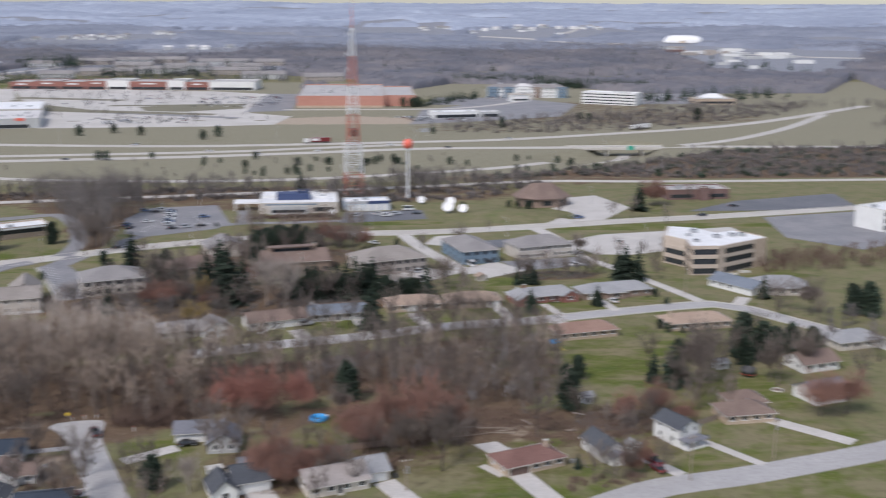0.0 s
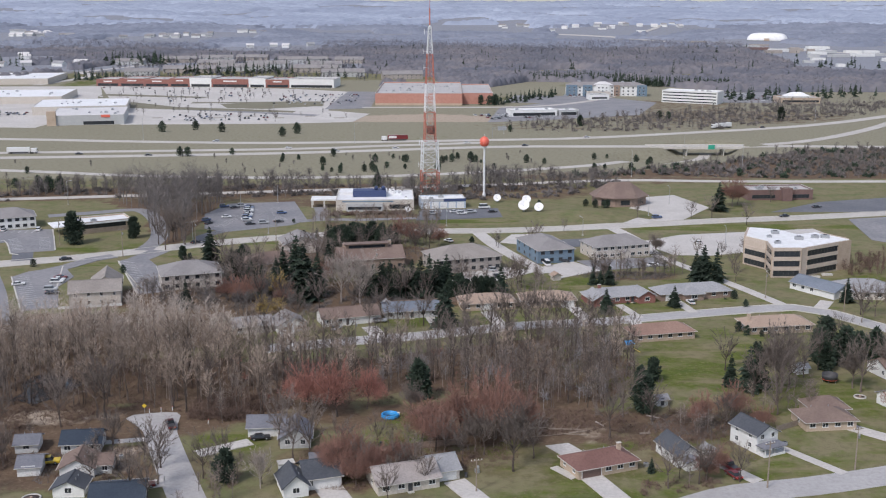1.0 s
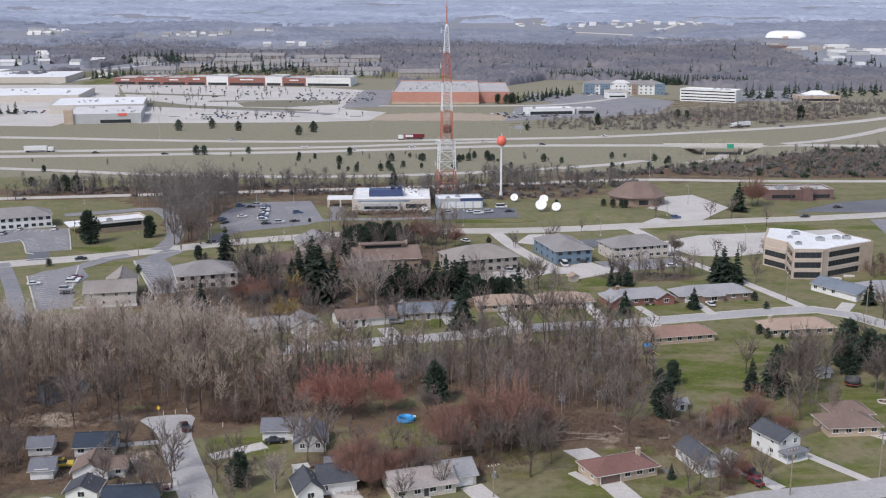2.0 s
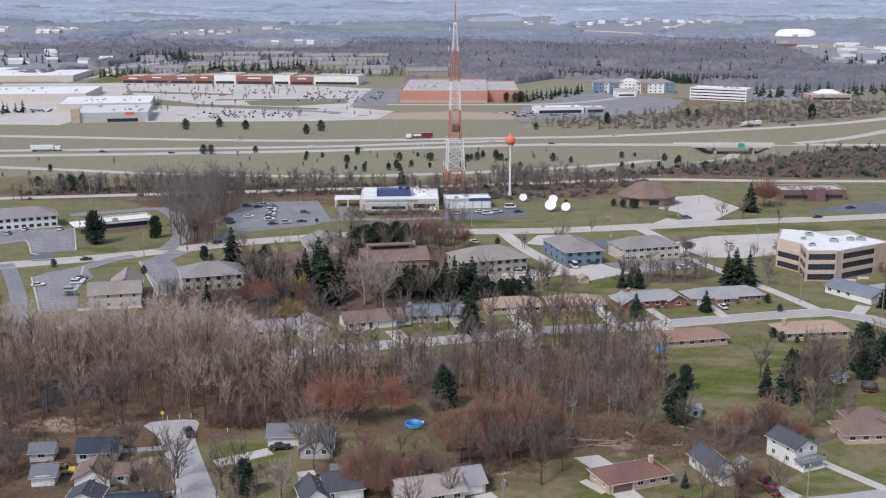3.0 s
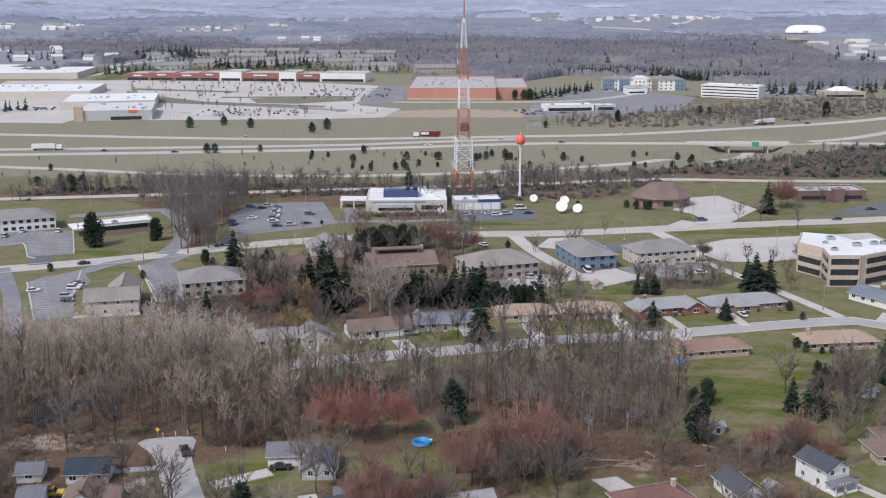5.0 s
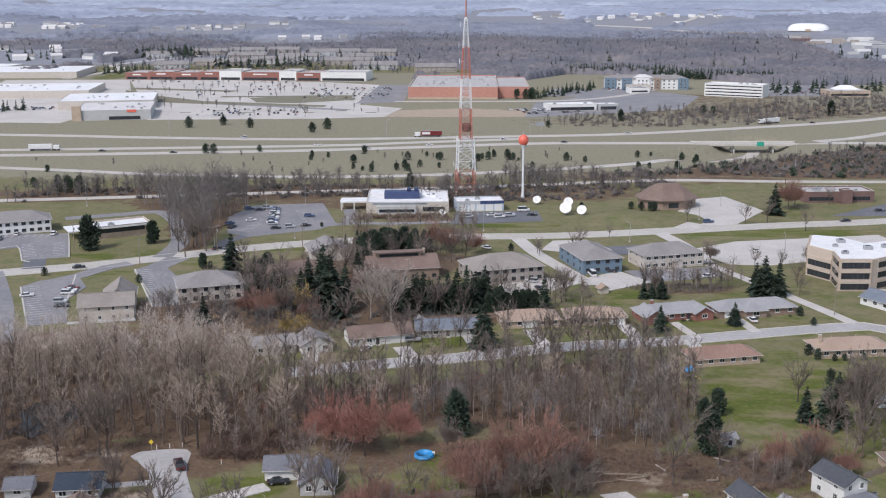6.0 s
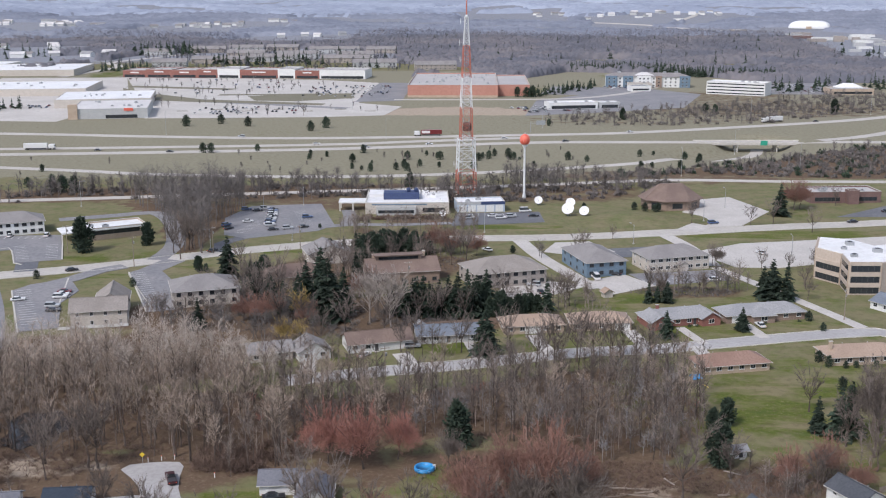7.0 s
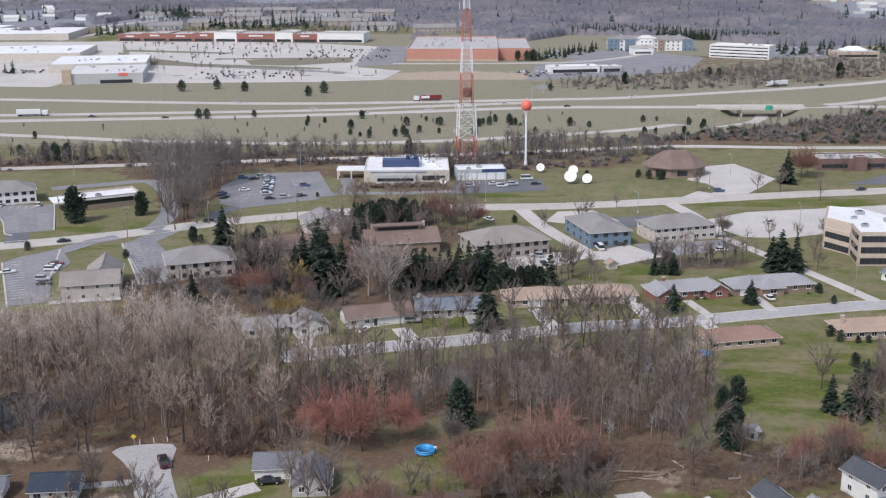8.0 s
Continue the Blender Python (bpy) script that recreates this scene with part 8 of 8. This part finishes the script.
def trampoline(x, y, r=2.1):
    t = thing("trampoline", pose(x, y, 0), "round trampoline with a red rim and dark mat", "trampoline")
    part("rim", lathe([(r - 0.35, 0.82), (r, 0.82), (r, 0.9), (r - 0.35, 0.9)], 24), M["tank_red"], t, "red padded rim")
    part("mat", lathe([(0.01, 0.8), (r - 0.35, 0.8), (r - 0.35, 0.83), (0.01, 0.83)], 24), M["dark"], t)
    part("safety_net", lathe([(r - 0.02, 0.95), (r, 2.3), (r - 0.04, 2.3), (r - 0.06, 0.95)], 24), M["dark"], t, "dark safety net")
    for k in range(6):
        bm = bmesh.new()
        a = k * math.tau / 6
        add_beam(bm, (r * 0.95 * math.cos(a), r * 0.95 * math.sin(a), -0.1), (r * 0.95 * math.cos(a), r * 0.95 * math.sin(a), 0.85), 0.05)
        part("leg", bm, M["steel"], t)


trampoline(109.8, 286.4)


def ring_bed(x, y, r, label):
    b = thing("ring_bed", pose(x, y, 0), label, "garden bed")
    part("edging", lathe([(r - 0.3, -0.1), (r, -0.1), (r, 0.28), (r - 0.3, 0.28), (r - 0.3, -0.1)], 24), M["kerb"], b)
    part("soil", lathe([(0.01, 0.12), (r - 0.3, 0.1)], 24), M["roof_brown"], b)
    part("pot", lathe([(0.2, 0.1), (0.32, 0.5), (0.26, 0.5), (0.01, 0.4)], 12), M["roof_tan"], b)


ring_bed(-80.5, 216.5, 2.0, "round stone-edged garden bed")
ring_bed(113.5, 274.4, 1.6, "round stone fire ring on a lawn")


def fallen_log(x, y, rot, ln, r, pale=False):
    t = thing("fallen_log", pose(x, y, 0, 0, 0, rot), "pale felled log on the ground" if pale else "weathered fallen log with broken branches", "log")
    bm = bmesh.new()
    add_beam(bm, (0, 0, r), (ln, 0, r * 0.8), r, r * 0.7, 8)
    part("stem", bm, M["twig_pale" if pale else "wood_pole"], t)
    for k in (0.35, 0.6, 0.8):
        bm = bmesh.new()
        add_beam(bm, (ln * k, 0, r), (ln * k + 0.9, (0.9 if k != 0.6 else -0.8), r + 0.9), r * 0.35, 0.02, 5)
        part("branch", bm, M["wood_pole"], t)


for a in ((30, 252.8, -4, 8.5, 0.28), (26, 253.5, 6, 6, 0.22), (35, 250.4, 14, 5, 0.24), (32, 250.2, -10, 7, 0.2), (42.2, 257.4, -62, 3.2, 0.24, True), (55.5, 261.5, -30, 4.5, 0.2, True), (24, 247.8, 12, 9, 0.16), (21, 251, 30, 5, 0.18), (51.5, 249.5, 10, 2.6, 0.3)):
    fallen_log(*a)


def playset(x, y, rot):
    p = thing("playset", pose(x, y, 0, 0, 0, rot), "wooden garden playset with a blue canopy", "playset")
    for sx in (-0.9, 0.9):
        for sy in (-0.9, 0.9):
            part("post", box(sx - 0.07, sx + 0.07, sy - 0.07, sy + 0.07, -0.2, 2.7), M["wood_pole"], p)
    part("canopy", roof_mesh(2.4, 2.4, 2.7, 0.8, "gable_x", 0.15, 0.06), M["pool_blue"], p, "blue canopy", pose(-1.2, -1.2, 0))
    part("deck", box(-1, 1, -1, 1, 1.3, 1.4), M["wood_pole"], p)
    bm = bmesh.new()
    add_box(bm, -0.25, 0.25, 0, 2.6, 0, 0.06)
    part("slide", bm, M["car_yellow"], p, "yellow slide", pose(0.9, -0.9, 1.35, -28, 0, -120))


playset(60.0, 312.9, 20)


def board_fence(pts, h, mat, label):
    f = thing("fence", pose(0, 0, 0), label, "fence")
    for (ax, ay), (bx, by) in zip(pts, pts[1:]):
        ln = math.hypot(bx - ax, by - ay)
        n = max(1, int(ln / 2.4))
        rot = math.degrees(math.atan2(by - ay, bx - ax))
        for i in range(n):
            k = i / n
            x, y = ax + (bx - ax) * k, ay + (by - ay) * k
            part("post", box(-0.06, 0.06, -0.06, 0.06, -0.2, h + 0.1), M[mat], f, "", pose(x, y, 0, 0, 0, rot))
            part("panel", box(0.07, ln / n - 0.07, -0.02, 0.02, 0.1, h), M[mat], f, "", pose(x, y, 0, 0, 0, rot))


board_fence([(-16, 362), (4, 366), (22, 370)], 1.8, "brown_wall", "dark wooden board fence behind the ranch house")
board_fence([(-13, 357.5), (6, 361)], 1.5, "wood_pole", "weathered wooden garden fence")
board_fence([(-14, 238), (-2, 241.5), (9, 244)], 1.6, "brown_wall", "brown wooden board fence between gardens")
board_fence([(84.5, 251), (91, 255)], 1.5, "wood_pole", "weathered wooden fence beside the brick ranch")
board_fence([(-118.8, 425), (-97, 378)], 0.6, "kerb", "low white car park barrier")
board_fence([(-121, 359.5), (-101, 364)], 1.0, "trim", "low pale retaining wall below the chapel")


def air_conditioner(x, y, rot):
    a = thing("air_conditioner", pose(x, y, 0, 0, 0, rot), "grey outdoor air conditioner beside a house", "air conditioner")
    part("case", box(-0.45, 0.45, -0.45, 0.45, -0.05, 0.85, 0.05), M["steel"], a)
    part("grille", lathe([(0.01, 0.86), (0.36, 0.86), (0.36, 0.9), (0.01, 0.9)], 16), M["dark"], a)


for x, y, r_ in ((49.5, 231.5, 20), (-26.5, 248, 5), (12, 228.5, 18), (84, 243, 26), (80, 331, 10), (-67.5, 237, 10)):
    air_conditioner(x, y, r_)


def bin_(x, y):
    b = thing("wheelie_bin", pose(x, y, 0), "dark wheeled rubbish bin beside a drive", "bin")
    part("tub", box(-0.3, 0.3, -0.32, 0.32, 0.05, 1.0, 0.05), M["dark"], b)
    part("lid", box(-0.33, 0.33, -0.36, 0.36, 1.0, 1.08, 0.02), M["dark"], b)


for x, y in ((-23.0, 233.5), (-9.5, 243.5), (62.5, 232.5), (-67, 233), (9.5, 226)):
    bin_(x, y)

# ---- pond in the wood ----
slab("pond", [(-100 + math.cos(a) * (7.0 + 1.6 * math.sin(3 * a + 1) + 0.8 * math.sin(7 * a)), 283 + math.sin(a) * (13.0 + 2.0 * math.cos(2 * a) + 1.2 * math.sin(5 * a + 2))) for a in np.linspace(0, math.tau, 49)[:-1]], 0.04, M["pond"], "still dark pond among bare trees", "pond")

# ---- far suburb ----
rs = random.Random(77)
for i, (x, y, w, rot) in enumerate(((-398, 1490, 44, 4), (-360, 1546, 72, -3), (-294, 1582, 70, 3), (-188, 1560, 66, -2), (-136, 1471, 56, 5), (-55, 1431, 52, 8), (-478, 1742, 44, -4), (-420, 1788, 56, 3),
                                      (-365, 1820, 54, 2), (-311, 1853, 52, -6), (-233, 1790, 78, 3), (-146, 1806, 46, -5), (-262, 1650, 60, 4), (-340, 1680, 56, -3), (-175, 1650, 52, 6))):
    house("far apartment row with a weathered grey roof", x, y, rot, w, 15, 6.6, 4.2, "gable_x", "taupe_wall" if i % 2 else "grey_wall", "roof_grey", 9, 0, 0, name="apartment_building", category="apartment building", vents=0, win_w=1.5, storeys=2, trim=False, win_mat="kerb")
for cx, cy, rx, ry, n in CLUSTERS:
    for i in range(n):
        x, y = cx + rx * rs.uniform(-1, 1), cy + ry * rs.uniform(-1, 1)
        house("far suburban house with a pale roof", x, y, rs.uniform(-25, 25), rs.uniform(13, 22), 11, rs.uniform(5, 6.5), 3.4, "gable_x", rs.choice(("white_wall", "white_wall", "grey_wall")), rs.choice(("flat_pale", "roof_pale", "roof_grey")), 0, 0, 0, vents=0, trim=False)
for x, y, w, d, h, wl in ((760, 1850, 40, 20, 6, "white_wall"), (680, 2200, 50, 22, 6, "white_wall"), (770, 2220, 60, 24, 6, "grey_wall"), (840, 2240, 40, 22, 6, "white_wall"), (-640, 1460, 80, 60, 6, "white_wall"), (-780, 1520, 70, 60, 6, "grey_wall"), (620, 2600, 40, 25, 6, "taupe_wall"), (720, 2480, 50, 20, 5, "taupe_wall"), (790, 2330, 50, 30, 5, "white_wall"), (720, 2100, 40, 26, 5, "white_wall"), (880, 2250, 40, 20, 5, "white_wall"), (560, 3000, 30, 20, 5, "white_wall"), (480, 3120, 24, 20, 5, "white_wall"), (640, 1740, 16, 12, 5, "white_wall"), (110, 2950, 18, 12, 6, "white_wall"), (655, 1900, 30, 14, 4, "white_wall"), (620, 1840, 24, 12, 4, "grey_wall"), (720, 1985, 44, 20, 5, "grey_wall"), (668, 1960, 26, 16, 7, "grey_wall"), (640, 2110, 40, 18, 6, "taupe_wall"), (700, 2160, 24, 14, 12, "taupe_wall"), (736, 2165, 18, 14, 10, "taupe_wall"), (655, 2290, 60, 24, 6, "maroon_wall"), (742, 2300, 40, 20, 6, "taupe_wall"), (810, 2380, 60, 24, 6, "white_wall"), (690, 2420, 40, 20, 6, "grey_wall"), (790, 2060, 50, 22, 6, "white_wall"), (840, 2140, 50, 20, 5, "grey_wall")):
    block("far pale commercial building with a flat roof", x, y, rs.uniform(-12, 12), w * 0.75, d, h * 0.8, wl, rs.choice(("flat_white", "flat_pale")), (), 0)
ribbon("road", ((330, 3050), (470, 2900), (560, 2700), (680, 2480), (820, 2280), (950, 2150), (1300, 1950)), 22, 0.6, M["concrete"], "pale distant freeway through the woods", gap=40)
ribbon("road", ((560, 2960), (640, 3150), (720, 3500)), 16, 0.6, M["concrete"], "pale distant road up the raised far ground", gap=40)
